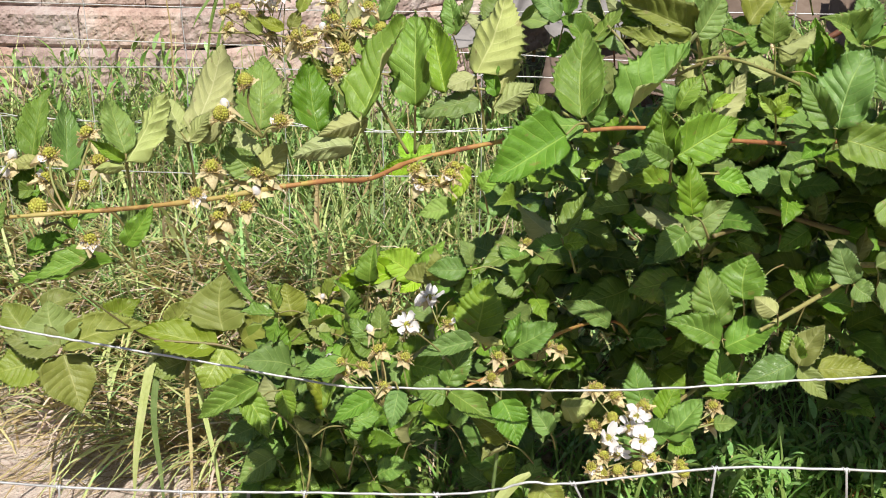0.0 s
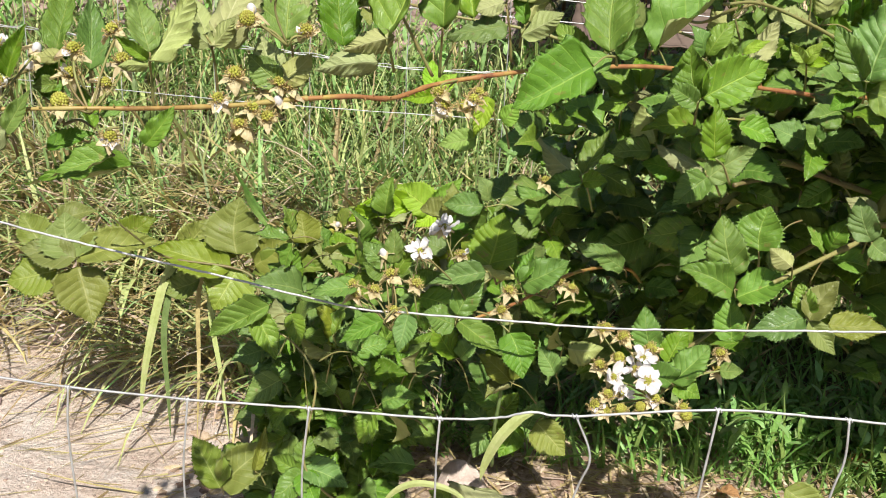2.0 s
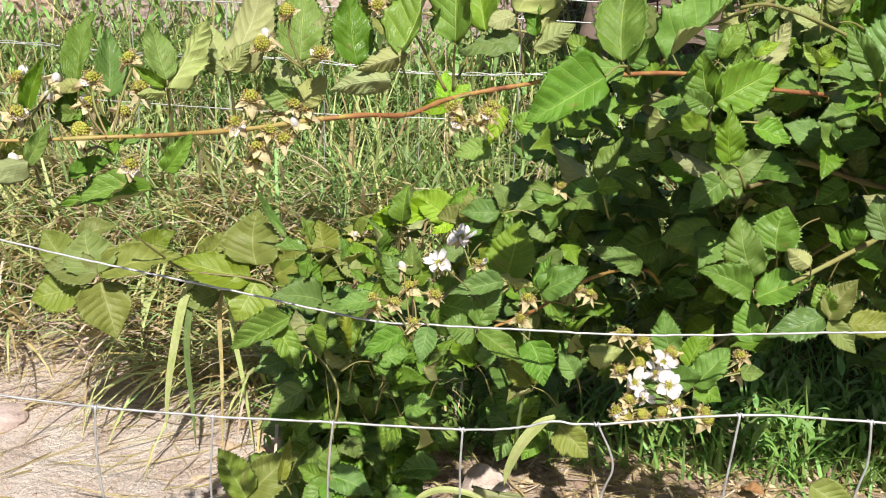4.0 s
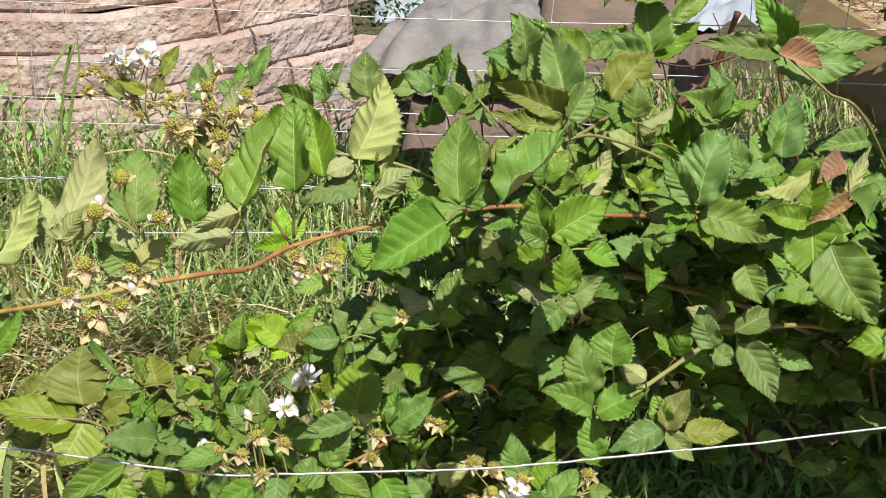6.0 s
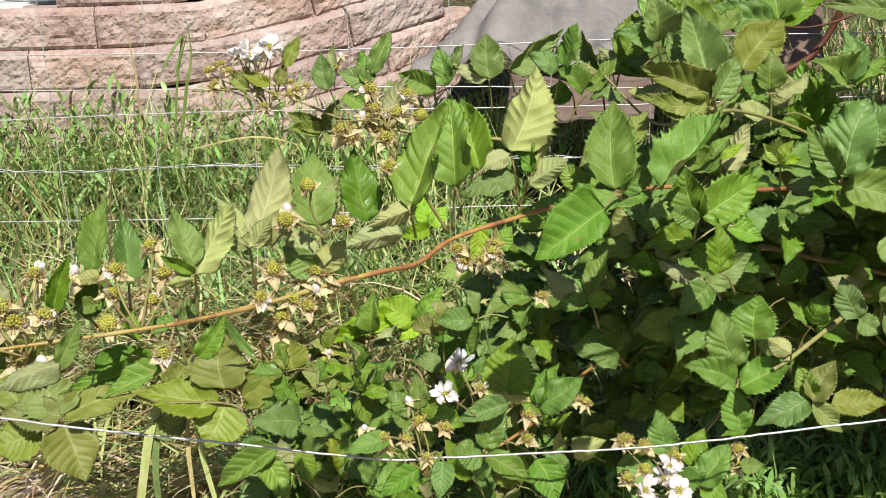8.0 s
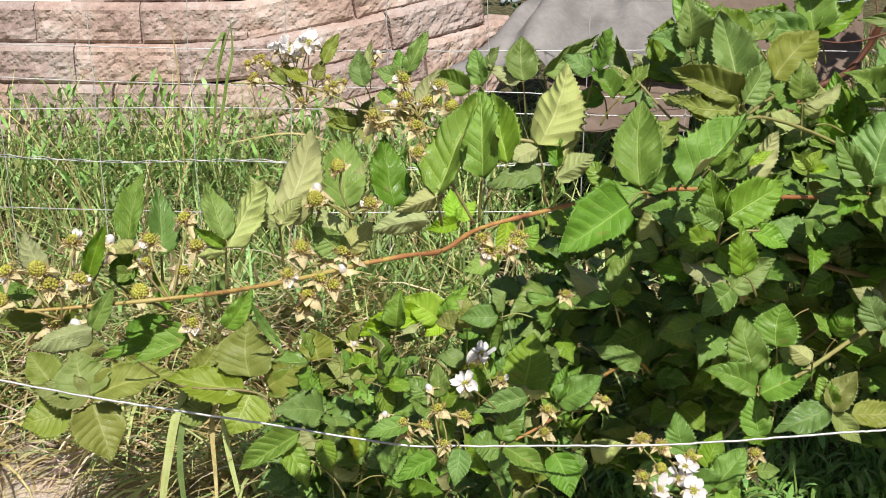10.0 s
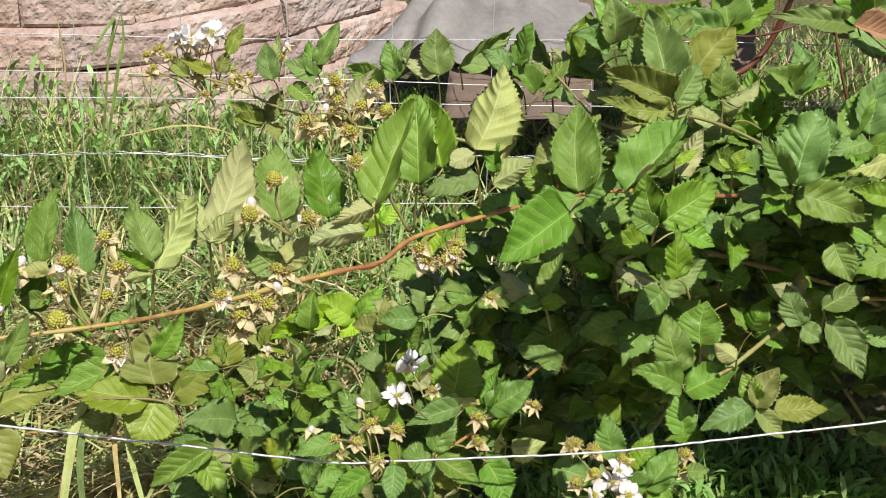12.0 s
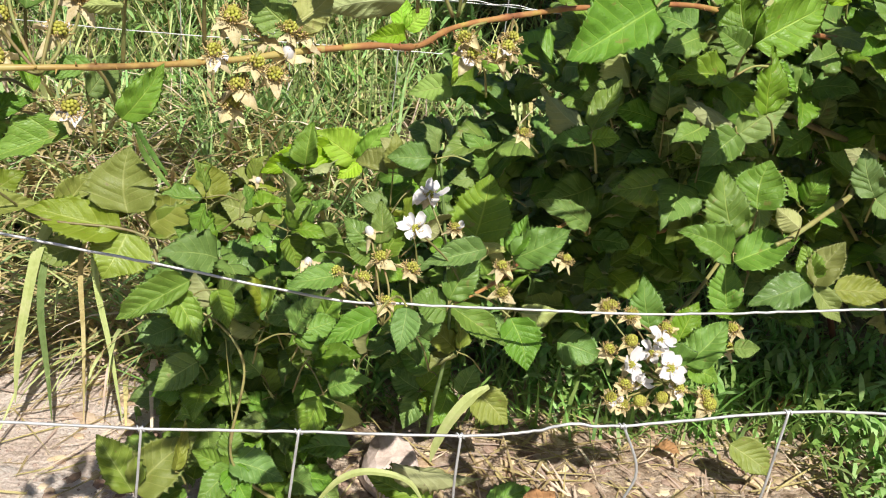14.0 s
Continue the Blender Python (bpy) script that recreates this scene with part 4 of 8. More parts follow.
blackberry_leaf(bush, (-0.036, 1.17, 0.73), [((-0.04, 1.14, 0.796), (-0.077, 1.15, 0.824), (0.074, -0.907, 0.414), 0.031, 1), ((-0.037, 1.14, 0.799), (-0.039, 1.16, 0.843), (0.026, -0.909, 0.417), 0.028, 1), ((-0.03, 1.14, 0.787), (-0.01, 1.15, 0.827), (-0.074, -0.958, 0.279), 0.024, 1), ((-0.043, 1.14, 0.783), (-0.073, 1.13, 0.802), (0.506, -0.771, 0.387), 0.027, 1)])
blackberry_leaf(bush, (-0.053, 1.13, 0.752), [((-0.073, 1.1, 0.781), (-0.13, 1.08, 0.773), (0.106, -0.638, 0.763), 0.033, 1)])
blackberry_leaf(bush, (-0.042, 1.958, 0.563), [((-0.057, 1.93, 0.609), (-0.135, 1.93, 0.66), (0.263, -0.873, 0.41), 0.075, 1), ((-0.054, 1.93, 0.609), (0.002, 1.93, 0.688), (-0.026, -0.999, 0.019), 0.048, 1), ((-0.052, 1.93, 0.605), (-0.091, 1.91, 0.578), (0.018, -0.822, 0.569), 0.041, 1)], "young")
blackberry_leaf(bush, (-0.08, 1.958, 0.573), [((-0.092, 1.93, 0.618), (-0.234, 1.9, 0.581), (-0.014, -0.75, 0.661), 0.053, 1)], "young")
blackberry_leaf(bush, (-0.006, 1.428, 0.926), [((-0.017, 1.4, 0.968), (-0.065, 1.38, 0.962), (0.284, -0.822, 0.494), 0.026, 1), ((-0.02, 1.4, 0.972), (-0.028, 1.42, 1.016), (-0.014, -0.911, 0.413), 0.030, 1), ((-0.017, 1.4, 0.972), (0.011, 1.41, 1), (0.036, -0.952, 0.305), 0.027, 1)], "young")
blackberry_leaf(bush, (0.072, 1.428, 0.928), [((0.06, 1.4, 0.973), (0.043, 1.37, 0.916), (0.011, -0.886, 0.463), 0.029, 1)], "young")
blackberry_leaf(bush, (0.015, 1.43, 0.89), [((0.046, 1.4, 0.908), (-0.008, 1.38, 0.898), (0.209, -0.817, 0.537), 0.040, 1)], "young")
blackberry_leaf(bush, (0.096, 1.428, 0.889), [((0.084, 1.4, 0.934), (0.106, 1.4, 0.968), (-0.182, -0.976, 0.117), 0.032, 1)], "young")
blackberry_leaf(bush, (0.108, 1.91, 1.05), [((0.103, 1.88, 1.12), (0.098, 1.91, 1.205), (0.107, -0.936, 0.336), 0.068, 1), ((0.096, 1.88, 1.12), (0.03, 1.88, 1.152), (-0.194, 0.9, -0.391), 0.037, 1)])
blackberry_leaf(bush, (0.15, 1.908, 1.09), [((0.138, 1.88, 1.135), (0.244, 1.9, 1.209), (0.235, -0.969, -0.075), 0.053, 1)])
blackberry_leaf(bush, (0.029, 1.91, 1.053), [((0.024, 1.88, 1.122), (0.053, 1.9, 1.186), (-0.269, -0.878, 0.396), 0.027, 1), ((0.019, 1.88, 1.11), (0.004, 1.9, 1.183), (-0.288, -0.937, 0.198), 0.047, 1), ((-0.001, 1.88, 1.102), (-0.073, 1.89, 1.135), (-0.057, -0.983, 0.174), 0.050, 1)])
blackberry_leaf(bush, (0.319, 1.75, 1.113), [((0.289, 1.72, 1.152), (0.254, 1.74, 1.221), (-0.604, -0.794, -0.073), 0.052, 2), ((0.3, 1.72, 1.128), (0.21, 1.7, 1.147), (0.279, -0.873, 0.401), 0.059, 2), ((0.319, 1.72, 1.161), (0.282, 1.73, 1.192), (0.168, 0.979, -0.118), 0.028, 1), ((0.309, 1.72, 1.161), (0.388, 1.71, 1.144), (-0.023, -0.899, 0.438), 0.038, 1)])
blackberry_leaf(bush, (0.319, 1.75, 1.113), [((0.326, 1.72, 1.17), (0.349, 1.74, 1.252), (-0.06, -0.966, 0.251), 0.071, 1)])
blackberry_leaf(bush, (0.248, 1.748, 1.071), [((0.236, 1.72, 1.116), (0.183, 1.72, 1.095), (-0.234, -0.755, 0.613), 0.041, 1)])
blackberry_leaf(bush, (-0.198, 1.948, 1.058), [((-0.212, 1.92, 1.101), (-0.223, 1.94, 1.172), (0.085, -0.957, 0.279), 0.046, 1), ((-0.208, 1.92, 1.106), (-0.198, 1.94, 1.192), (-0.281, 0.942, -0.183), 0.029, 1)])
blackberry_leaf(bush, (-0.116, 1.948, 1.072), [((-0.128, 1.92, 1.109), (-0.19, 1.92, 1.136), (0.128, -0.946, 0.297), 0.047, 1), ((-0.128, 1.92, 1.111), (-0.144, 1.94, 1.176), (0.024, -0.953, 0.302), 0.037, 1), ((-0.128, 1.92, 1.13), (-0.085, 1.94, 1.212), (-0.062, -0.962, 0.267), 0.040, 1)])
blackberry_leaf(bush, (-0.152, 1.95, 1.028), [((-0.179, 1.92, 1.094), (-0.133, 1.9, 1.063), (-0.067, -0.881, 0.468), 0.040, 1)])
blackberry_leaf(bush, (-0.255, 2.03, 0.956), [((-0.232, 2, 1.009), (-0.306, 2, 1.048), (0.178, -0.926, 0.334), 0.038, 1), ((-0.23, 2, 1.007), (-0.2, 2.02, 1.068), (0.139, -0.959, 0.247), 0.037, 1), ((-0.237, 2, 1.005), (-0.3, 1.98, 1.019), (0.363, -0.81, 0.461), 0.034, 1), ((-0.223, 2, 1.004), (-0.211, 1.97, 0.975), (-0.074, -0.714, 0.696), 0.037, 1)], "worn")
blackberry_leaf(bush, (-0.046, 1.09, 1.176), [((-0.054, 1.06, 1.195), (-0.032, 1.08, 1.239), (-0.288, 0.917, -0.275), 0.025, 1), ((-0.047, 1.06, 1.192), (-0.086, 1.05, 1.188), (-0.152, 0.84, -0.521), 0.017, 1)])
blackberry_leaf(bush, (-0.333, 2.06, 1.072), [((-0.307, 2.03, 1.134), (-0.275, 2.05, 1.196), (0.191, -0.958, 0.212), 0.032, 1)], "worn")
blackberry_leaf(bush, (-0.333, 2.06, 1.072), [((-0.339, 2.03, 1.1), (-0.397, 2.03, 1.125), (0.139, -0.935, 0.328), 0.031, 1), ((-0.327, 2.03, 1.1), (-0.307, 2.04, 1.142), (0.161, -0.975, 0.155), 0.030, 1)], "worn")
blackberry_leaf(bush, (-0.333, 2.06, 1.072), [((-0.386, 2.03, 1.09), (-0.43, 2.04, 1.136), (0.187, -0.907, 0.377), 0.031, 1)], "worn")
blackberry_leaf(bush, (0.377, 1.33, 1.135), [((0.36, 1.3, 1.194), (0.334, 1.33, 1.288), (-0.033, -0.955, 0.295), 0.062, 2), ((0.337, 1.32, 1.2), (0.316, 1.35, 1.253), (-0.178, -0.886, 0.428), 0.036, 1)])
blackberry_leaf(bush, (0.532, 1.65, 1.093), [((0.502, 1.62, 1.161), (0.575, 1.64, 1.239), (-0.044, -0.957, 0.286), 0.082, 1)], "worn")
blackberry_leaf(bush, (0.359, 1.25, 1.15), [((0.349, 1.22, 1.18), (0.382, 1.24, 1.232), (0.326, -0.933, 0.151), 0.048, 1)])
blackberry_leaf(bush, (0.362, 1.25, 1.154), [((0.345, 1.22, 1.187), (0.253, 1.22, 1.224), (0.112, -0.952, 0.284), 0.043, 1), ((0.343, 1.22, 1.172), (0.259, 1.19, 1.186), (0.368, -0.83, 0.42), 0.044, 0)], "worn")
blackberry_leaf(bush, (0.362, 1.25, 1.154), [((0.315, 1.22, 1.164), (0.243, 1.2, 1.192), (0.364, -0.878, 0.31), 0.027, 1)], "worn")
blackberry_leaf(bush, (0.614, 1.928, 1.183), [((0.602, 1.9, 1.228), (0.475, 1.88, 1.22), (0.113, -0.886, 0.449), 0.061, 1)])
blackberry_leaf(bush, (0.691, 1.93, 1.153), [((0.656, 1.9, 1.216), (0.74, 1.92, 1.255), (0.01, -0.895, 0.446), 0.048, 1)])
blackberry_leaf(bush, (0.894, 1.878, 1.188), [((0.876, 1.85, 1.23), (0.705, 1.82, 1.246), (0.192, -0.939, 0.287), 0.060, 1), ((0.864, 1.85, 1.221), (1.031, 1.81, 1.218), (-0.183, -0.803, 0.568), 0.094, 0), ((0.889, 1.85, 1.249), (1.087, 1.85, 1.258), (-0.019, -0.903, 0.429), 0.067, 0), ((0.9, 1.85, 1.234), (0.819, 1.87, 1.339), (-0.312, -0.948, -0.061), 0.069, 1)])
blackberry_leaf(bush, (0.628, 1.78, 1.202), [((0.602, 1.75, 1.227), (0.585, 1.77, 1.335), (0.037, -0.981, 0.189), 0.075, 1), ((0.603, 1.75, 1.219), (0.693, 1.77, 1.285), (0.088, -0.98, 0.177), 0.045, 1), ((0.596, 1.75, 1.225), (0.436, 1.73, 1.245), (0.154, -0.943, 0.296), 0.068, 1)])
blackberry_leaf(bush, (0.647, 1.778, 1.287), [((0.635, 1.75, 1.332), (0.5, 1.73, 1.321), (0.101, -0.907, 0.409), 0.051, 1)])
blackberry_leaf(bush, (0.645, 1.778, 1.238), [((0.633, 1.75, 1.283), (0.715, 1.77, 1.349), (-0.019, -0.949, 0.315), 0.042, 1)])
blackberry_leaf(bush, (0.78, 2.03, 1.047), [((0.779, 2, 1.072), (0.923, 2.02, 1.121), (-0.169, -0.626, 0.761), 0.073, 0)])
blackberry_leaf(bush, (0.639, 1.67, 0.998), [((0.624, 1.64, 1.056), (0.619, 1.67, 1.17), (-0.426, -0.879, 0.214), 0.073, 1), ((0.622, 1.64, 1.052), (0.552, 1.65, 1.11), (-0.134, -0.991, 0.009), 0.071, 1), ((0.615, 1.64, 1.048), (0.522, 1.62, 1.076), (0.312, -0.842, 0.441), 0.044, 1)])
blackberry_leaf(bush, (0.568, 1.34, 1.019), [((0.554, 1.31, 1.054), (0.51, 1.33, 1.121), (-0.423, -0.906, -0.007), 0.043, 1), ((0.561, 1.31, 1.053), (0.599, 1.34, 1.16), (-0.548, -0.733, 0.402), 0.084, 1)])
blackberry_leaf(bush, (0.436, 1.43, 1.021), [((0.424, 1.4, 1.043), (0.458, 1.42, 1.114), (0.37, 0.835, -0.407), 0.039, 1)])
blackberry_leaf(bush, (0.51, 1.42, 1.013), [((0.497, 1.39, 1.058), (0.47, 1.39, 1.086), (-0.064, -0.996, -0.062), 0.020, 1), ((0.497, 1.39, 1.058), (0.515, 1.39, 1.089), (-0.331, -0.922, 0.198), 0.020, 1), ((0.499, 1.39, 1.056), (0.53, 1.39, 1.061), (-0.078, -0.814, 0.576), 0.016, 1)], "young")
blackberry_leaf(bush, (0.421, 1.418, 1.019), [((0.409, 1.39, 1.064), (0.444, 1.39, 1.086), (-0.264, -0.873, 0.409), 0.018, 1)], "young")
blackberry_leaf(bush, (0.562, 1.36, 1.032), [((0.569, 1.33, 1.036), (0.667, 1.3, 1.004), (-0.131, -0.893, 0.43), 0.066, 1), ((0.564, 1.33, 1.038), (0.515, 1.32, 1.032), (0.066, -0.716, 0.695), 0.034, 1), ((0.551, 1.33, 1.031), (0.517, 1.31, 1.012), (0.013, -0.711, 0.703), 0.030, 1)])
blackberry_leaf(bush, (0.762, 1.51, 1.059), [((0.746, 1.48, 1.091), (0.765, 1.5, 1.191), (-0.068, -0.976, 0.209), 0.065, 1), ((0.747, 1.48, 1.082), (0.674, 1.46, 1.063), (0.023, -0.74, 0.672), 0.042, 1)])
blackberry_leaf(bush, (0.762, 1.51, 1.059), [((0.711, 1.48, 1.084), (0.752, 1.51, 1.168), (-0.567, -0.649, 0.506), 0.055, 1), ((0.693, 1.48, 1.064), (0.664, 1.5, 1.133), (-0.122, -0.966, 0.229), 0.041, 1)])
blackberry_leaf(bush, (0.782, 1.448, 1.039), [((0.77, 1.42, 1.084), (0.678, 1.4, 1.051), (0.145, 0.604, -0.784), 0.032, 1)])
blackberry_leaf(bush, (0.791, 1.45, 0.99), [((0.774, 1.42, 1.012), (0.785, 1.44, 1.085), (-0.265, -0.919, 0.293), 0.052, 1), ((0.775, 1.42, 1.007), (0.689, 1.4, 1.027), (0.3, -0.848, 0.436), 0.044, 1), ((0.78, 1.42, 1.007), (0.77, 1.36, 0.918), (-0.582, -0.643, 0.498), 0.104, 1)])
blackberry_leaf(bush, (0.907, 1.528, 1.074), [((0.895, 1.5, 1.119), (0.803, 1.49, 1.102), (-0.022, -0.802, 0.596), 0.042, 1)])
blackberry_leaf(bush, (0.878, 1.53, 0.988), [((0.871, 1.5, 1.032), (0.91, 1.52, 1.112), (0.233, 0.911, -0.341), 0.026, 1)])
blackberry_leaf(bush, (0.825, 1.39, 0.997), [((0.785, 1.36, 0.986), (0.844, 1.3, 0.881), (-0.449, -0.861, 0.239), 0.103, 1)])
blackberry_leaf(bush, (0.861, 1.47, 1.031), [((0.829, 1.44, 1.098), (0.78, 1.42, 1.065), (-0.144, -0.74, 0.658), 0.037, 1)], "dead")
blackberry_leaf(bush, (0.85, 1.43, 1.032), [((0.825, 1.4, 1.044), (0.759, 1.38, 1.012), (-0.078, -0.765, 0.64), 0.026, 1)], "dead")
blackberry_leaf(bush, (0.885, 1.83, 1.21), [((0.853, 1.8, 1.234), (0.938, 1.79, 1.209), (0.062, -0.837, 0.543), 0.051, 0)], "dead")
blackberry_leaf(bush, (0.69, 1.438, 0.892), [((0.678, 1.41, 0.937), (0.701, 1.38, 0.884), (-0.403, -0.859, 0.316), 0.054, 1)])
blackberry_leaf(bush, (0.659, 1.438, 0.754), [((0.647, 1.41, 0.8), (0.622, 1.43, 0.863), (-0.446, -0.889, 0.106), 0.049, 1), ((0.647, 1.41, 0.799), (0.676, 1.39, 0.783), (-0.29, -0.81, 0.509), 0.040, 1)])
blackberry_leaf(bush, (0.693, 1.438, 0.775), [((0.675, 1.41, 0.829), (0.751, 1.43, 0.861), (-0.004, -0.841, 0.54), 0.045, 1), ((0.686, 1.41, 0.811), (0.738, 1.37, 0.725), (-0.17, -0.929, 0.328), 0.065, 1)])
blackberry_leaf(bush, (0.764, 1.44, 0.783), [((0.739, 1.41, 0.785), (0.803, 1.39, 0.775), (-0.166, -0.812, 0.56), 0.035, 1)])
blackberry_leaf(bush, (0.672, 1.478, 0.792), [((0.66, 1.45, 0.837), (0.615, 1.47, 0.848), (0.261, 0.842, -0.471), 0.035, 1)])
blackberry_leaf(bush, (0.496, 1.41, 0.673), [((0.451, 1.38, 0.735), (0.425, 1.41, 0.825), (-0.235, -0.941, 0.243), 0.066, 1), ((0.453, 1.38, 0.712), (0.364, 1.37, 0.748), (0.265, -0.872, 0.412), 0.053, 1), ((0.457, 1.38, 0.702), (0.536, 1.37, 0.75), (-0.433, -0.7, 0.568), 0.063, 1)])
blackberry_leaf(bush, (0.498, 1.438, 0.724), [((0.486, 1.41, 0.769), (0.497, 1.43, 0.836), (-0.223, -0.925, 0.308), 0.075, 1)])
blackberry_leaf(bush, (0.496, 1.41, 0.673), [((0.465, 1.38, 0.628), (0.453, 1.4, 0.699), (-0.247, -0.943, 0.224), 0.052, 1), ((0.495, 1.38, 0.633), (0.427, 1.36, 0.63), (0.091, -0.447, 0.89), 0.037, 0)])
blackberry_leaf(bush, (0.574, 1.38, 0.695), [((0.554, 1.35, 0.695), (0.469, 1.33, 0.664), (-0.086, -0.714, 0.695), 0.054, 1), ((0.56, 1.35, 0.692), (0.542, 1.37, 0.742), (-0.44, -0.877, 0.193), 0.042, 1)])
blackberry_leaf(bush, (0.534, 1.378, 0.726), [((0.522, 1.35, 0.771), (0.488, 1.36, 0.793), (0.014, 0.922, -0.387), 0.033, 1)])
blackberry_leaf(bush, (0.572, 1.37, 0.7), [((0.558, 1.34, 0.694), (0.596, 1.36, 0.753), (-0.306, -0.823, 0.478), 0.048, 1), ((0.586, 1.34, 0.689), (0.67, 1.33, 0.695), (-0.135, -0.735, 0.665), 0.046, 0), ((0.558, 1.34, 0.692), (0.6, 1.32, 0.651), (-0.057, -0.918, 0.393), 0.038, 1)], "worn")
blackberry_leaf(bush, (0.355, 1.33, 0.592), [((0.334, 1.3, 0.632), (0.317, 1.32, 0.701), (-0.158, -0.958, 0.241), 0.049, 1)])
blackberry_leaf(bush, (0.363, 1.23, 0.612), [((0.349, 1.2, 0.64), (0.398, 1.22, 0.695), (-0.361, -0.734, 0.575), 0.050, 1), ((0.351, 1.2, 0.638), (0.306, 1.19, 0.673), (0.492, -0.77, 0.405), 0.034, 1), ((0.354, 1.2, 0.636), (0.387, 1.18, 0.631), (-0.308, -0.677, 0.668), 0.037, 1)])
blackberry_leaf(bush, (0.363, 1.23, 0.612), [((0.345, 1.23, 0.653), (0.369, 1.25, 0.703), (-0.243, -0.853, 0.462), 0.039, 1)])
blackberry_leaf(bush, (0.363, 1.23, 0.612), [((0.418, 1.23, 0.651), (0.448, 1.22, 0.659), (-0.396, -0.698, 0.596), 0.026, 1)])
blackberry_leaf(bush, (-0.45, 1.918, 0.425), [((-0.463, 1.89, 0.484), (-0.466, 1.93, 0.601), (0.128, -0.937, 0.325), 0.132, 1), ((-0.462, 1.89, 0.455), (-0.502, 1.84, 0.375), (0.214, -0.874, 0.436), 0.120, 1)], "worn")
blackberry_leaf(bush, (-0.414, 1.918, 0.414), [((-0.426, 1.89, 0.462), (-0.33, 1.91, 0.544), (-0.074, -0.945, 0.319), 0.089, 1), ((-0.426, 1.89, 0.456), (-0.26, 1.87, 0.482), (-0.191, -0.763, 0.617), 0.079, 1)], "worn")
blackberry_leaf(bush, (-0.469, 1.92, 0.376), [((-0.474, 1.89, 0.451), (-0.645, 1.87, 0.494), (0.249, -0.729, 0.638), 0.094, 1)], "worn")
blackberry_leaf(bush, (-0.302, 1.918, 0.48), [((-0.314, 1.89, 0.525), (-0.332, 1.91, 0.592), (0.168, -0.932, 0.321), 0.079, 1)], "worn")
blackberry_leaf(bush, (-0.206, 1.918, 0.468), [((-0.218, 1.89, 0.513), (-0.298, 1.88, 0.528), (0.201, -0.812, 0.547), 0.078, 1)], "worn")
blackberry_leaf(bush, (-0.21, 1.918, 0.429), [((-0.222, 1.89, 0.474), (-0.14, 1.91, 0.525), (-0.095, -0.864, 0.495), 0.070, 1)], "worn")
blackberry_leaf(bush, (-0.282, 1.918, 0.342), [((-0.294, 1.89, 0.387), (-0.315, 1.86, 0.35), (0.187, -0.812, 0.553), 0.060, 1)], "worn")
blackberry_leaf(bush, (-0.779, 1.81, 0.444), [((-0.764, 1.78, 0.489), (-0.797, 1.81, 0.575), (0.347, -0.837, 0.424), 0.116, 1), ((-0.764, 1.78, 0.489), (-0.874, 1.76, 0.51), (0.254, -0.715, 0.652), 0.080, 1), ((-0.764, 1.78, 0.471), (-0.716, 1.73, 0.369), (0.303, -0.793, 0.529), 0.116, 1), ((-0.762, 1.78, 0.491), (-0.593, 1.8, 0.534), (-0.047, -0.817, 0.575), 0.084, 1)], "worn")
blackberry_leaf(bush, (-0.779, 1.81, 0.444), [((-0.807, 1.78, 0.458), (-0.904, 1.75, 0.434), (0.127, -0.834, 0.536), 0.096, 1)], "worn")
blackberry_leaf(bush, (-0.309, 1.53, 0.498), [((-0.29, 1.5, 0.558), (-0.393, 1.47, 0.501), (-0.099, -0.799, 0.593), 0.048, 1)])
blackberry_leaf(bush, (-0.309, 1.53, 0.498), [((-0.321, 1.5, 0.542), (-0.271, 1.47, 0.468), (0.179, -0.864, 0.471), 0.050, 1)])
blackberry_leaf(bush, (-0.309, 1.53, 0.498), [((-0.252, 1.5, 0.546), (-0.231, 1.47, 0.498), (0.106, -0.825, 0.555), 0.039, 1)])
blackberry_leaf(bush, (-0.373, 1.492, 0.167), [((-0.37, 1.462, 0.2), (-0.433, 1.502, 0.278), (0.34, -0.696, 0.633), 0.063, 1), ((-0.37, 1.462, 0.202), (-0.281, 1.512, 0.276), (0.108, -0.88, 0.463), 0.082, 1)], "worn")
blackberry_leaf(bush, (-0.294, 1.49, 0.199), [((-0.306, 1.462, 0.244), (-0.294, 1.492, 0.321), (0.429, -0.863, 0.267), 0.028, 1)], "worn")
blackberry_leaf(bush, (-0.229, 1.537, 0.174), [((-0.228, 1.507, 0.22), (-0.292, 1.527, 0.237), (-0.065, -0.756, 0.651), 0.042, 1), ((-0.228, 1.507, 0.235), (-0.14, 1.487, 0.216), (-0.01, -0.721, 0.692), 0.060, 1), ((-0.225, 1.507, 0.225), (-0.272, 1.457, 0.19), (0.207, -0.682, 0.701), 0.056, 1), ((-0.226, 1.507, 0.225), (-0.189, 1.457, 0.188), (-0.065, -0.621, 0.782), 0.052, 1), ((-0.228, 1.507, 0.24), (-0.221, 1.537, 0.285), (0.079, -0.834, 0.546), 0.045, 1)])
blackberry_leaf(bush, (-0.014, 1.667, 0.174), [((-0.032, 1.637, 0.18), (-0.125, 1.627, 0.172), (-0.012, -0.558, 0.829), 0.057, 1)])
blackberry_leaf(bush, (0.127, 1.619, 0.069), [((0.116, 1.589, 0.1), (-0.003, 1.619, 0.139), (0.089, -0.637, 0.766), 0.068, 1)])
blackberry_leaf(bush, (0.047, 1.617, 0.138), [((0.035, 1.589, 0.183), (0.194, 1.589, 0.159), (-0.132, 0.488, -0.863), 0.052, 1)])
blackberry_leaf(bush, (0.225, 1.617, 0.053), [((0.213, 1.589, 0.098), (0.295, 1.619, 0.126), (-0.095, -0.536, 0.839), 0.046, 1)])
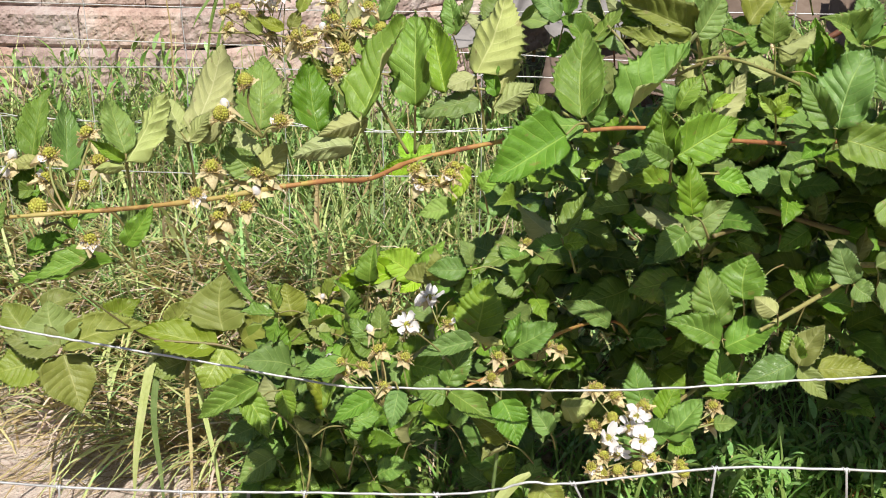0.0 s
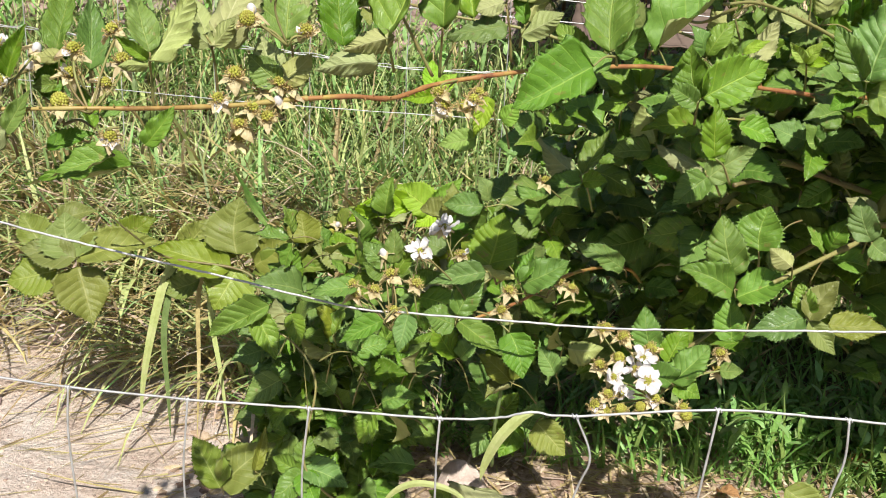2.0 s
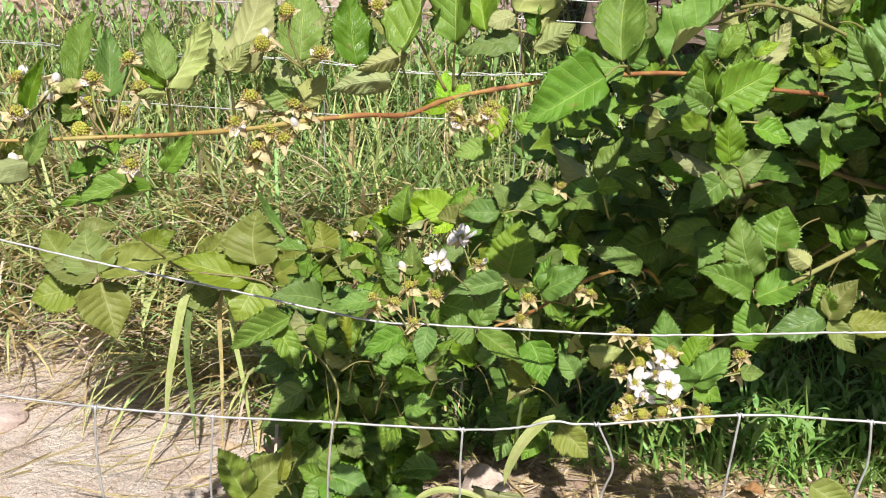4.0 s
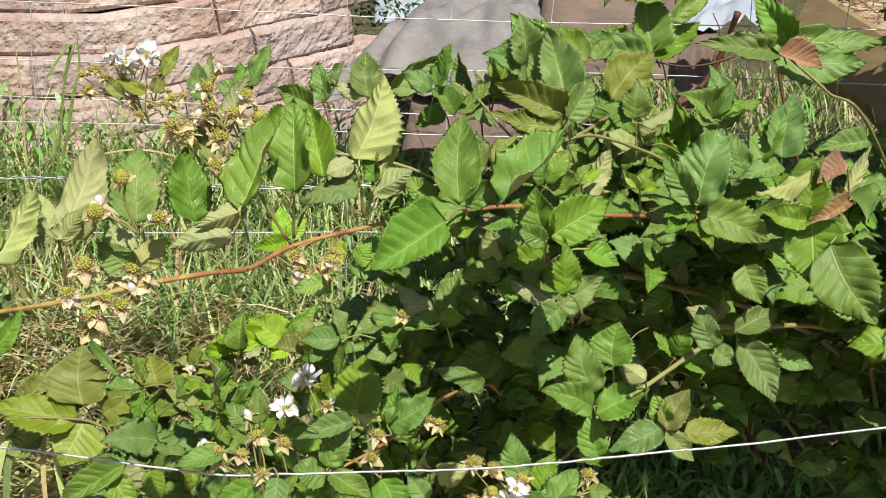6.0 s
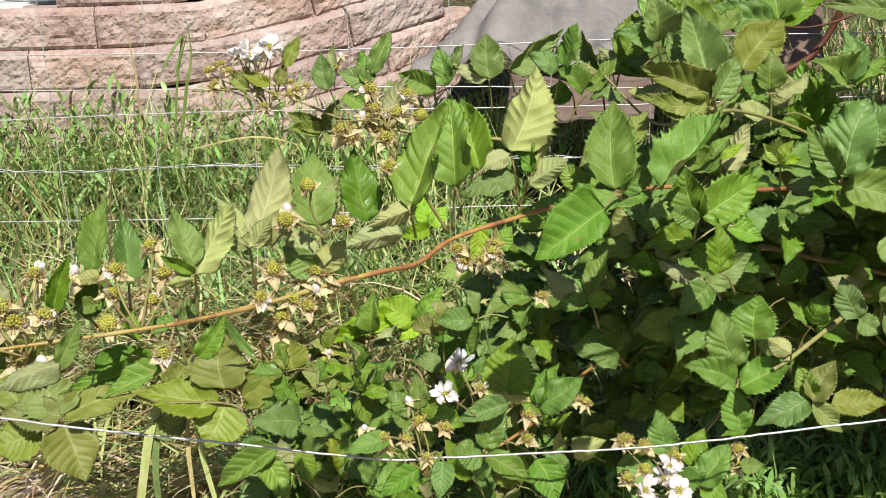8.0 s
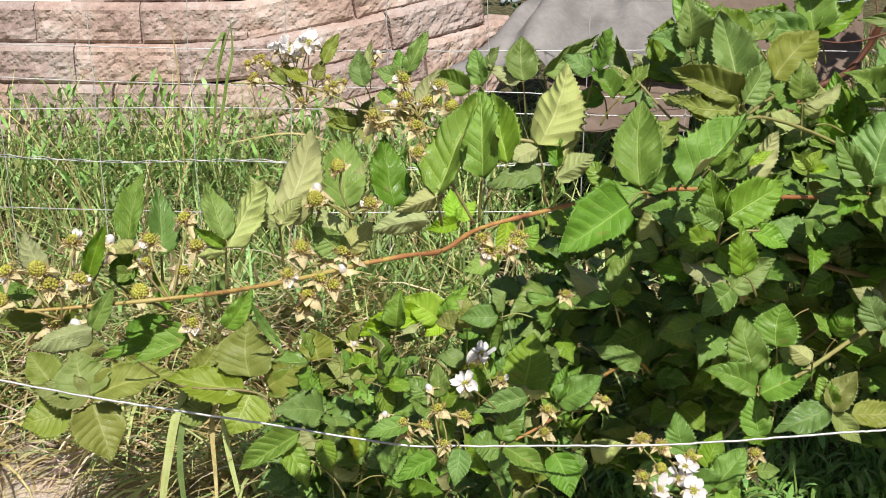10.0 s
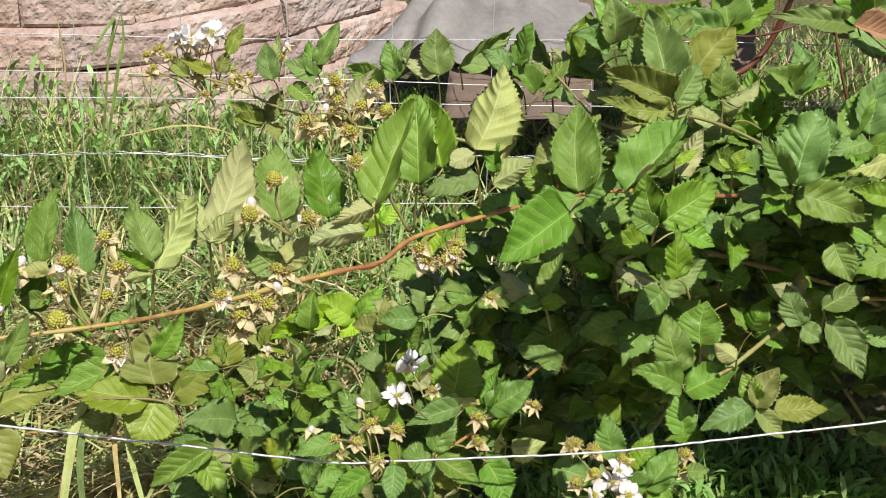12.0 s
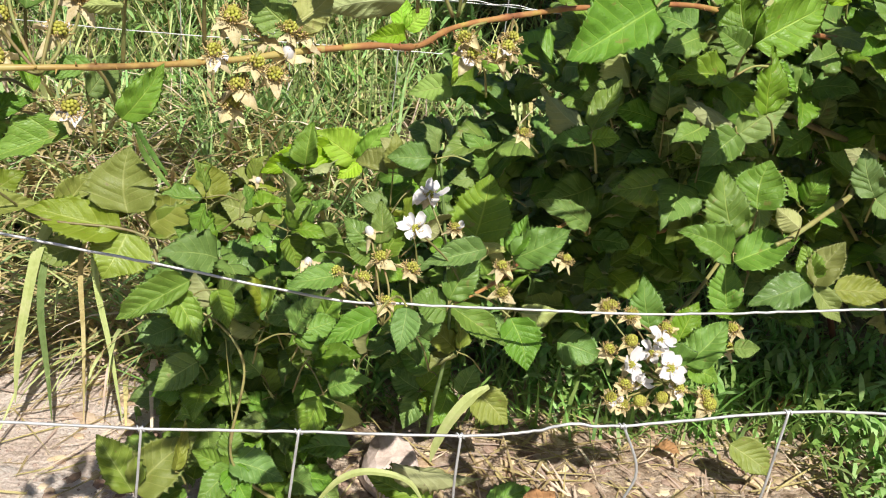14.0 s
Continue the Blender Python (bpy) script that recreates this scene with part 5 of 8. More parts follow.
blackberry_leaf(bush, (0.211, 1.815, 0.214), [((0.199, 1.785, 0.22), (0.264, 1.755, 0.165), (-0.04, -0.896, 0.442), 0.077, 1)], "worn")
blackberry_leaf(bush, (0.128, 1.920, 0.115), [((0.103, 1.890, 0.146), (0.041, 1.910, 0.182), (-0.046, -0.859, 0.51), 0.061, 1), ((0.106, 1.890, 0.149), (0.160, 1.910, 0.220), (-0.17, -0.882, 0.439), 0.065, 1), ((0.104, 1.890, 0.140), (0.074, 1.850, 0.077), (-0.037, -0.764, 0.644), 0.056, 1), ((0.110, 1.890, 0.140), (0.161, 1.850, 0.093), (-0.193, -0.756, 0.625), 0.054, 1)])
blackberry_leaf(bush, (0.727, 1.826, 0.107), [((0.726, 1.796, 0.12), (0.817, 1.766, 0.07), (0.05, -0.812, 0.582), 0.071, 1)], "worn")
blackberry_leaf(bush, (-0.281, 1.628, 0.309), [((-0.292, 1.6, 0.36), (-0.358, 1.57, 0.318), (-0.024, -0.792, 0.61), 0.061, 1), ((-0.295, 1.6, 0.349), (-0.303, 1.63, 0.386), (0.105, -0.765, 0.635), 0.048, 1)])
blackberry_leaf(bush, (-0.179, 1.628, 0.296), [((-0.191, 1.6, 0.341), (-0.243, 1.62, 0.368), (0.035, -0.775, 0.631), 0.047, 1)])
blackberry_leaf(bush, (-0.238, 1.628, 0.402), [((-0.25, 1.6, 0.447), (-0.19, 1.57, 0.414), (-0.079, -0.8, 0.595), 0.054, 1)])
blackberry_leaf(bush, (-0.177, 1.628, 0.447), [((-0.189, 1.6, 0.492), (-0.228, 1.57, 0.444), (0.083, -0.872, 0.481), 0.050, 1)])
blackberry_leaf(bush, (-0.09, 1.628, 0.328), [((-0.102, 1.6, 0.373), (-0.159, 1.6, 0.412), (0.255, -0.892, 0.374), 0.052, 1)])
blackberry_leaf(bush, (-0.018, 1.69, 0.23), [((-0.06, 1.66, 0.271), (-0.121, 1.66, 0.313), (0.347, -0.791, 0.504), 0.052, 1)])
blackberry_leaf(bush, (-0.124, 1.688, 0.174), [((-0.136, 1.66, 0.219), (-0.187, 1.66, 0.274), (0.323, -0.898, 0.3), 0.049, 1)])
blackberry_leaf(bush, (-0.163, 1.688, 0.183), [((-0.175, 1.66, 0.228), (-0.233, 1.64, 0.273), (0.574, -0.699, 0.426), 0.049, 1)])
blackberry_leaf(bush, (0.144, 1.900, 0.160), [((0.117, 1.870, 0.203), (0.051, 1.880, 0.247), (0.113, -0.898, 0.425), 0.061, 1)])
blackberry_leaf(bush, (0.144, 1.900, 0.160), [((0.158, 1.870, 0.165), (0.128, 1.830, 0.098), (0.045, -0.8, 0.599), 0.063, 1), ((0.184, 1.870, 0.153), (0.215, 1.890, 0.217), (-0.073, -0.917, 0.392), 0.056, 1)])
blackberry_leaf(bush, (0.228, 1.628, 0.383), [((0.216, 1.6, 0.428), (0.181, 1.62, 0.472), (-0.012, -0.913, 0.407), 0.045, 1)])
blackberry_leaf(bush, (-0.46, 1.948, 0.425), [((-0.472, 1.92, 0.47), (-0.541, 1.94, 0.519), (0.202, -0.769, 0.606), 0.071, 1)], "worn")
blackberry_leaf(bush, (-0.335, 1.948, 0.406), [((-0.347, 1.92, 0.451), (-0.271, 1.94, 0.502), (-0.085, -0.882, 0.464), 0.071, 1)], "worn")
blackberry_leaf(bush, (-0.373, 1.948, 0.383), [((-0.385, 1.92, 0.428), (-0.275, 1.9, 0.414), (-0.009, -0.593, 0.805), 0.071, 1)], "worn")
blackberry_leaf(bush, (-0.605, 1.95, 0.365), [((-0.557, 1.92, 0.406), (-0.638, 1.9, 0.379), (-0.006, -0.801, 0.599), 0.066, 1)], "worn")
blackberry_leaf(bush, (-0.718, 1.948, 0.433), [((-0.73, 1.92, 0.478), (-0.657, 1.94, 0.533), (-0.019, -0.93, 0.368), 0.067, 1)], "worn")
blackberry_leaf(bush, (-0.892, 1.948, 0.399), [((-0.904, 1.92, 0.444), (-0.961, 1.94, 0.516), (0.382, -0.765, 0.518), 0.082, 1)], "worn")
blackberry_leaf(bush, (-0.858, 1.948, 0.464), [((-0.87, 1.92, 0.509), (-0.789, 1.94, 0.537), (-0.005, -0.804, 0.594), 0.061, 1)], "worn")
blackberry_leaf(bush, (-0.574, 1.948, 0.429), [((-0.586, 1.92, 0.474), (-0.536, 1.94, 0.542), (0.178, -0.972, 0.153), 0.067, 1)], "worn")
blackberry_leaf(bush, (-0.229, 1.948, 0.365), [((-0.241, 1.92, 0.41), (-0.178, 1.93, 0.457), (-0.186, -0.88, 0.437), 0.065, 1)], "worn")
blackberry_leaf(bush, (-0.235, 1.98, 0.393), [((-0.183, 1.95, 0.379), (-0.231, 1.96, 0.43), (0.242, -0.884, 0.399), 0.060, 1), ((-0.171, 1.95, 0.379), (-0.108, 1.96, 0.427), (-0.152, -0.907, 0.392), 0.057, 1)])
blackberry_leaf(bush, (-0.255, 1.978, 0.275), [((-0.261, 1.95, 0.326), (-0.185, 1.96, 0.36), (-0.13, -0.835, 0.535), 0.061, 1), ((-0.274, 1.95, 0.313), (-0.333, 1.95, 0.37), (0.408, -0.812, 0.417), 0.058, 1)])
blackberry_leaf(bush, (0.749, 2.1, 1.304), [((0.742, 2.1, 1.33), (0.591, 2.1, 1.309), (-0.121, -0.458, 0.881), 0.102), ((0.747, 2.1, 1.335), (0.816, 2.1, 1.357), (-0.207, -0.726, 0.655), 0.049)])
blackberry_leaf(bush, (0.373, 1.65, 0.803), [((0.336, 1.63, 0.856), (0.264, 1.614, 0.851), (0.064, -0.56, 0.826), 0.049), ((0.34, 1.63, 0.867), (0.309, 1.647, 0.932), (-0.282, 0.882, -0.378), 0.049), ((0.348, 1.63, 0.865), (0.376, 1.644, 0.912), (-0.797, -0.269, 0.541), 0.038)], fine=False)
blackberry_leaf(bush, (0.533, 1.549, 1.076), [((0.516, 1.529, 1.134), (0.461, 1.508, 1.163), (0.443, -0.867, 0.228), 0.044), ((0.522, 1.529, 1.139), (0.52, 1.532, 1.204), (-0.073, -0.996, 0.044), 0.050), ((0.53, 1.529, 1.134), (0.589, 1.55, 1.163), (0.322, 0.304, -0.897), 0.046)], fine=False)
blackberry_leaf(bush, (0.666, 1.76, 0.989), [((0.685, 1.74, 1.038), (0.648, 1.738, 1.096), (0.163, -0.984, 0.079), 0.046), ((0.696, 1.74, 1.037), (0.735, 1.734, 1.087), (-0.504, -0.805, 0.312), 0.051), ((0.698, 1.74, 1.028), (0.758, 1.733, 1.015), (0.067, -0.711, 0.7), 0.041)], fine=False)
blackberry_leaf(bush, (0.365, 1.768, 0.76), [((0.32, 1.748, 0.807), (0.256, 1.731, 0.802), (0.076, -0.568, 0.82), 0.045), ((0.322, 1.748, 0.818), (0.269, 1.728, 0.889), (0.623, -0.738, 0.257), 0.061), ((0.332, 1.748, 0.818), (0.352, 1.736, 0.892), (-0.861, -0.484, 0.16), 0.052)], fine=False)
blackberry_leaf(bush, (0.71, 1.737, 0.834), [((0.65, 1.717, 0.833), (0.639, 1.709, 0.768), (-0.556, -0.809, 0.193), 0.048), ((0.64, 1.717, 0.843), (0.557, 1.735, 0.842), (0.103, 0.421, -0.901), 0.057), ((0.649, 1.717, 0.851), (0.621, 1.702, 0.917), (-0.293, 0.952, 0.087), 0.049)], fine=False)
blackberry_leaf(bush, (0.627, 1.618, 1.073), [((0.564, 1.598, 1.08), (0.519, 1.579, 1.037), (-0.578, -0.313, 0.754), 0.043), ((0.558, 1.598, 1.088), (0.478, 1.61, 1.102), (0.035, 0.826, -0.563), 0.055), ((0.568, 1.598, 1.096), (0.556, 1.596, 1.165), (0.058, 0.997, 0.041), 0.048)], fine=False)
blackberry_leaf(bush, (0.662, 1.675, 1.004), [((0.641, 1.655, 1.062), (0.602, 1.679, 1.086), (-0.018, -0.714, 0.7), 0.035), ((0.646, 1.655, 1.069), (0.626, 1.631, 1.149), (0.391, -0.904, -0.174), 0.058), ((0.655, 1.655, 1.062), (0.704, 1.643, 1.092), (-0.416, -0.829, 0.375), 0.043)], fine=False)
blackberry_leaf(bush, (0.398, 1.514, 0.958), [((0.414, 1.494, 1.015), (0.385, 1.492, 1.08), (0.095, -0.995, 0.002), 0.048), ((0.423, 1.494, 1.014), (0.467, 1.522, 1.071), (-0.549, -0.5, 0.67), 0.052), ((0.426, 1.494, 1.007), (0.495, 1.518, 1.009), (0.13, -0.481, 0.867), 0.049)], fine=False)
blackberry_leaf(bush, (0.601, 1.66, 0.772), [((0.589, 1.64, 0.836), (0.526, 1.634, 0.873), (0.471, -0.537, 0.7), 0.050), ((0.598, 1.64, 0.843), (0.594, 1.611, 0.939), (-0.623, -0.739, -0.256), 0.067), ((0.605, 1.64, 0.834), (0.657, 1.644, 0.858), (-0.334, -0.475, 0.814), 0.038)], fine=False)
blackberry_leaf(bush, (0.46, 1.685, 0.683), [((0.427, 1.665, 0.741), (0.361, 1.673, 0.731), (-0.191, -0.354, 0.916), 0.045), ((0.433, 1.665, 0.752), (0.404, 1.65, 0.827), (0.265, -0.96, -0.087), 0.055), ((0.442, 1.665, 0.746), (0.488, 1.671, 0.775), (-0.28, -0.752, 0.596), 0.036)], fine=False)
blackberry_leaf(bush, (0.46, 1.594, 0.715), [((0.445, 1.574, 0.782), (0.385, 1.567, 0.821), (0.512, -0.511, 0.691), 0.048), ((0.453, 1.574, 0.787), (0.456, 1.593, 0.852), (0.02, 0.962, -0.274), 0.052), ((0.462, 1.574, 0.779), (0.519, 1.546, 0.8), (-0.407, -0.142, 0.902), 0.045)], fine=False)
blackberry_leaf(bush, (0.703, 1.632, 1.072), [((0.675, 1.612, 1.131), (0.605, 1.593, 1.176), (0.411, -0.868, 0.279), 0.057), ((0.681, 1.612, 1.137), (0.663, 1.61, 1.222), (0.118, -0.993, 0.006), 0.058), ((0.691, 1.612, 1.129), (0.738, 1.6, 1.152), (-0.487, -0.537, 0.689), 0.036)], fine=False)
blackberry_leaf(bush, (0.771, 1.751, 0.926), [((0.801, 1.731, 0.968), (0.809, 1.746, 1.025), (-0.727, -0.627, 0.278), 0.040), ((0.807, 1.731, 0.965), (0.868, 1.754, 1), (-0.102, -0.734, 0.671), 0.051), ((0.81, 1.731, 0.957), (0.892, 1.745, 0.929), (0.34, -0.688, 0.641), 0.059)], fine=False)
blackberry_leaf(bush, (0.439, 1.574, 1.057), [((0.401, 1.554, 1.109), (0.333, 1.532, 1.128), (0.386, -0.797, 0.465), 0.049), ((0.405, 1.554, 1.116), (0.371, 1.564, 1.183), (-0.243, 0.934, -0.262), 0.050), ((0.413, 1.554, 1.114), (0.441, 1.578, 1.158), (-0.254, -0.774, 0.58), 0.041)], fine=False)
blackberry_leaf(bush, (0.335, 1.58, 1.003), [((0.289, 1.56, 1.044), (0.226, 1.553, 1.023), (-0.235, -0.486, 0.842), 0.045), ((0.291, 1.56, 1.055), (0.241, 1.532, 1.115), (0.682, -0.686, 0.253), 0.056), ((0.302, 1.56, 1.055), (0.34, 1.574, 1.106), (-0.272, -0.858, 0.436), 0.046)], "worn", fine=False)
blackberry_leaf(bush, (0.445, 1.698, 0.969), [((0.448, 1.678, 1.03), (0.402, 1.667, 1.093), (-0.199, 0.979, 0.036), 0.052), ((0.456, 1.678, 1.031), (0.477, 1.689, 1.092), (-0.437, -0.848, 0.299), 0.048), ((0.461, 1.678, 1.024), (0.518, 1.691, 1.035), (-0.092, -0.395, 0.914), 0.040)], fine=False)
blackberry_leaf(bush, (0.665, 1.654, 0.985), [((0.602, 1.634, 0.995), (0.571, 1.646, 0.951), (0.817, 0.274, -0.507), 0.037), ((0.598, 1.634, 1.003), (0.523, 1.606, 1.024), (0.43, -0.717, 0.549), 0.056), ((0.605, 1.634, 1.01), (0.601, 1.662, 1.071), (0.303, -0.859, 0.413), 0.045)], fine=False)
blackberry_leaf(bush, (0.498, 1.634, 0.992), [((0.469, 1.614, 1.048), (0.412, 1.603, 1.063), (0.266, -0.872, 0.41), 0.040), ((0.474, 1.614, 1.055), (0.456, 1.621, 1.116), (0.564, -0.783, 0.262), 0.043), ((0.483, 1.614, 1.05), (0.523, 1.591, 1.082), (-0.691, -0.287, 0.663), 0.037)], fine=False)
blackberry_leaf(bush, (0.666, 1.671, 0.994), [((0.638, 1.651, 1.051), (0.578, 1.627, 1.071), (0.438, -0.432, 0.788), 0.046), ((0.643, 1.651, 1.06), (0.627, 1.661, 1.137), (-0.097, -0.99, 0.105), 0.056), ((0.65, 1.651, 1.055), (0.677, 1.642, 1.103), (-0.811, -0.446, 0.379), 0.037)], fine=False)
blackberry_leaf(bush, (0.285, 1.734, 0.853), [((0.276, 1.714, 0.918), (0.223, 1.731, 0.965), (0.484, -0.499, 0.719), 0.049), ((0.284, 1.714, 0.922), (0.289, 1.724, 0.999), (-0.863, -0.491, 0.116), 0.052), ((0.292, 1.714, 0.913), (0.346, 1.701, 0.934), (0.353, 0.843, -0.407), 0.042)], fine=False)
blackberry_leaf(bush, (0.488, 1.689, 0.761), [((0.436, 1.669, 0.803), (0.377, 1.665, 0.797), (-0.084, -0.295, 0.952), 0.040), ((0.436, 1.669, 0.812), (0.382, 1.68, 0.862), (0.094, -0.944, 0.316), 0.054), ((0.446, 1.669, 0.813), (0.46, 1.651, 0.879), (-0.862, -0.505, 0.039), 0.047)], fine=False)
blackberry_leaf(bush, (0.354, 1.502, 0.984), [((0.369, 1.482, 1.04), (0.343, 1.472, 1.09), (0.697, -0.683, 0.22), 0.038), ((0.376, 1.482, 1.042), (0.41, 1.496, 1.1), (-0.448, -0.773, 0.448), 0.046), ((0.38, 1.482, 1.033), (0.446, 1.501, 1.024), (0.243, -0.421, 0.874), 0.047)], fine=False)
blackberry_leaf(bush, (0.55, 1.734, 0.931), [((0.516, 1.714, 0.984), (0.464, 1.725, 0.977), (-0.236, -0.87, 0.434), 0.036), ((0.518, 1.714, 0.996), (0.479, 1.704, 1.081), (0.623, -0.757, 0.194), 0.063), ((0.529, 1.714, 0.992), (0.573, 1.722, 1.049), (-0.718, -0.351, 0.6), 0.048)], fine=False)
blackberry_leaf(bush, (0.412, 1.642, 0.758), [((0.391, 1.622, 0.821), (0.319, 1.622, 0.835), (0.095, -0.875, 0.475), 0.052), ((0.4, 1.622, 0.83), (0.389, 1.618, 0.911), (0.05, -0.998, -0.044), 0.060), ((0.408, 1.622, 0.822), (0.453, 1.6, 0.854), (-0.635, -0.21, 0.744), 0.040)], fine=False)
blackberry_leaf(bush, (0.357, 1.692, 0.91), [((0.299, 1.672, 0.937), (0.235, 1.66, 0.917), (-0.216, -0.33, 0.919), 0.045), ((0.297, 1.672, 0.945), (0.224, 1.686, 0.983), (0.226, -0.686, 0.692), 0.056), ((0.305, 1.672, 0.948), (0.295, 1.701, 1.002), (0.149, -0.858, 0.491), 0.041)], fine=False)
blackberry_leaf(bush, (0.584, 1.672, 0.95), [((0.572, 1.652, 1.012), (0.519, 1.671, 1.058), (0.246, -0.762, 0.599), 0.049), ((0.581, 1.652, 1.017), (0.58, 1.632, 1.105), (-0.983, -0.177, -0.054), 0.060), ((0.587, 1.652, 1.008), (0.629, 1.632, 1.034), (-0.588, -0.247, 0.77), 0.036)], fine=False)
blackberry_leaf(bush, (0.227, 1.679, 1.071), [((0.246, 1.659, 1.121), (0.204, 1.674, 1.164), (0.254, -0.804, 0.538), 0.041), ((0.258, 1.659, 1.124), (0.307, 1.687, 1.187), (-0.508, -0.568, 0.647), 0.057), ((0.26, 1.659, 1.114), (0.316, 1.641, 1.108), (-0.081, -0.545, 0.834), 0.040)], fine=False)
blackberry_leaf(bush, (0.46, 1.7, 1.178), [((0.407, 1.68, 1.211), (0.345, 1.685, 1.184), (-0.353, -0.601, 0.717), 0.045), ((0.406, 1.68, 1.222), (0.344, 1.7, 1.279), (-0.07, -0.962, 0.262), 0.065), ((0.416, 1.68, 1.222), (0.418, 1.672, 1.281), (-0.796, -0.603, -0.053), 0.040)], fine=False)
blackberry_leaf(bush, (0.422, 1.682, 1.176), [((0.378, 1.662, 1.221), (0.305, 1.651, 1.23), (0.192, -0.782, 0.593), 0.049), ((0.381, 1.662, 1.229), (0.33, 1.648, 1.294), (0.186, -0.981, -0.064), 0.059), ((0.391, 1.662, 1.225), (0.42, 1.675, 1.267), (-0.244, -0.86, 0.447), 0.036)], fine=False)
blackberry_leaf(bush, (0.353, 1.531, 1.159), [((0.331, 1.511, 1.214), (0.271, 1.497, 1.24), (0.335, -0.902, 0.273), 0.045), ((0.337, 1.511, 1.222), (0.323, 1.509, 1.3), (0.05, -0.999, -0.01), 0.057), ((0.346, 1.511, 1.214), (0.401, 1.532, 1.234), (-0.082, -0.578, 0.812), 0.042)], fine=False)
blackberry_leaf(bush, (0.327, 1.567, 1.177), [((0.367, 1.547, 1.208), (0.362, 1.527, 1.272), (0.295, -0.918, -0.266), 0.045), ((0.376, 1.547, 1.204), (0.436, 1.526, 1.236), (-0.542, -0.543, 0.641), 0.047), ((0.374, 1.547, 1.196), (0.417, 1.53, 1.172), (-0.087, -0.887, 0.453), 0.035)], "worn", fine=False)
blackberry_leaf(bush, (0.403, 1.803, 1.127), [((0.404, 1.783, 1.181), (0.361, 1.81, 1.206), (0.045, -0.641, 0.766), 0.038), ((0.413, 1.783, 1.186), (0.425, 1.764, 1.255), (-0.899, -0.437, 0.036), 0.048), ((0.418, 1.783, 1.177), (0.473, 1.769, 1.176), (-0.203, -0.817, 0.54), 0.038)], fine=False)
blackberry_leaf(bush, (0.409, 1.642, 1.082), [((0.373, 1.622, 1.131), (0.317, 1.629, 1.127), (0.113, 0.513, -0.851), 0.038), ((0.375, 1.622, 1.141), (0.336, 1.619, 1.215), (0.631, -0.712, 0.309), 0.056), ((0.386, 1.622, 1.138), (0.427, 1.631, 1.189), (-0.485, -0.709, 0.512), 0.044)], fine=False)
blackberry_leaf(bush, (0.48, 1.533, 1.149), [((0.422, 1.513, 1.15), (0.405, 1.5, 1.094), (-0.815, -0.46, 0.351), 0.040), ((0.414, 1.513, 1.159), (0.34, 1.487, 1.17), (0.319, -0.586, 0.745), 0.053), ((0.419, 1.513, 1.166), (0.389, 1.525, 1.223), (0.398, -0.829, 0.394), 0.044)], fine=False)
blackberry_leaf(bush, (0.426, 1.764, 1.078), [((0.418, 1.744, 1.137), (0.358, 1.743, 1.177), (0.126, -0.977, 0.174), 0.050), ((0.427, 1.744, 1.141), (0.437, 1.762, 1.209), (-0.906, -0.356, 0.231), 0.048), ((0.435, 1.744, 1.132), (0.501, 1.742, 1.143), (-0.117, -0.796, 0.593), 0.045)], "worn", fine=False)
blackberry_leaf(bush, (0.203, 1.691, 1.105), [((0.206, 1.671, 1.16), (0.156, 1.677, 1.192), (0.117, -0.925, 0.362), 0.039), ((0.215, 1.671, 1.166), (0.231, 1.648, 1.242), (-0.928, -0.362, 0.087), 0.054), ((0.22, 1.671, 1.156), (0.272, 1.654, 1.16), (0.321, 0.871, -0.373), 0.037)], fine=False)
blackberry_leaf(bush, (0.519, 1.704, 1.17), [((0.47, 1.684, 1.21), (0.402, 1.659, 1.203), (-0.043, 0.357, -0.933), 0.049), ((0.471, 1.684, 1.219), (0.423, 1.695, 1.275), (0.132, -0.944, 0.302), 0.050), ((0.482, 1.684, 1.217), (0.521, 1.714, 1.257), (-0.288, -0.622, 0.728), 0.042)], fine=False)
blackberry_leaf(bush, (0.429, 1.754, 1.107), [((0.395, 1.734, 1.158), (0.321, 1.715, 1.165), (0.264, -0.85, 0.455), 0.052), ((0.401, 1.734, 1.166), (0.375, 1.738, 1.233), (0.065, -0.995, 0.079), 0.048), ((0.41, 1.734, 1.163), (0.453, 1.763, 1.201), (-0.301, -0.577, 0.759), 0.043)], fine=False)
blackberry_leaf(bush, (0.44, 1.658, 1.08), [((0.466, 1.638, 1.129), (0.458, 1.65, 1.191), (-0.032, -0.98, 0.199), 0.045), ((0.473, 1.638, 1.127), (0.513, 1.637, 1.173), (-0.394, -0.862, 0.318), 0.047), ((0.476, 1.638, 1.116), (0.547, 1.659, 1.083), (0.402, -0.858, 0.32), 0.055)], fine=False)
blackberry_leaf(bush, (0.397, 1.78, 1.085), [((0.373, 1.76, 1.138), (0.313, 1.751, 1.146), (0.195, -0.688, 0.699), 0.041), ((0.379, 1.76, 1.148), (0.362, 1.766, 1.226), (0.64, -0.742, 0.199), 0.053), ((0.387, 1.76, 1.142), (0.421, 1.738, 1.177), (-0.731, -0.572, 0.372), 0.036)], "worn", fine=False)
blackberry_leaf(bush, (-0.189, 1.437, 0.492), [((-0.134, 1.417, 0.531), (-0.113, 1.395, 0.592), (-0.702, -0.712, -0.009), 0.046), ((-0.128, 1.417, 0.527), (-0.07, 1.439, 0.543), (0.102, -0.751, 0.653), 0.043), ((-0.132, 1.417, 0.519), (-0.099, 1.412, 0.49), (0.505, -0.558, 0.658), 0.030)], fine=False)
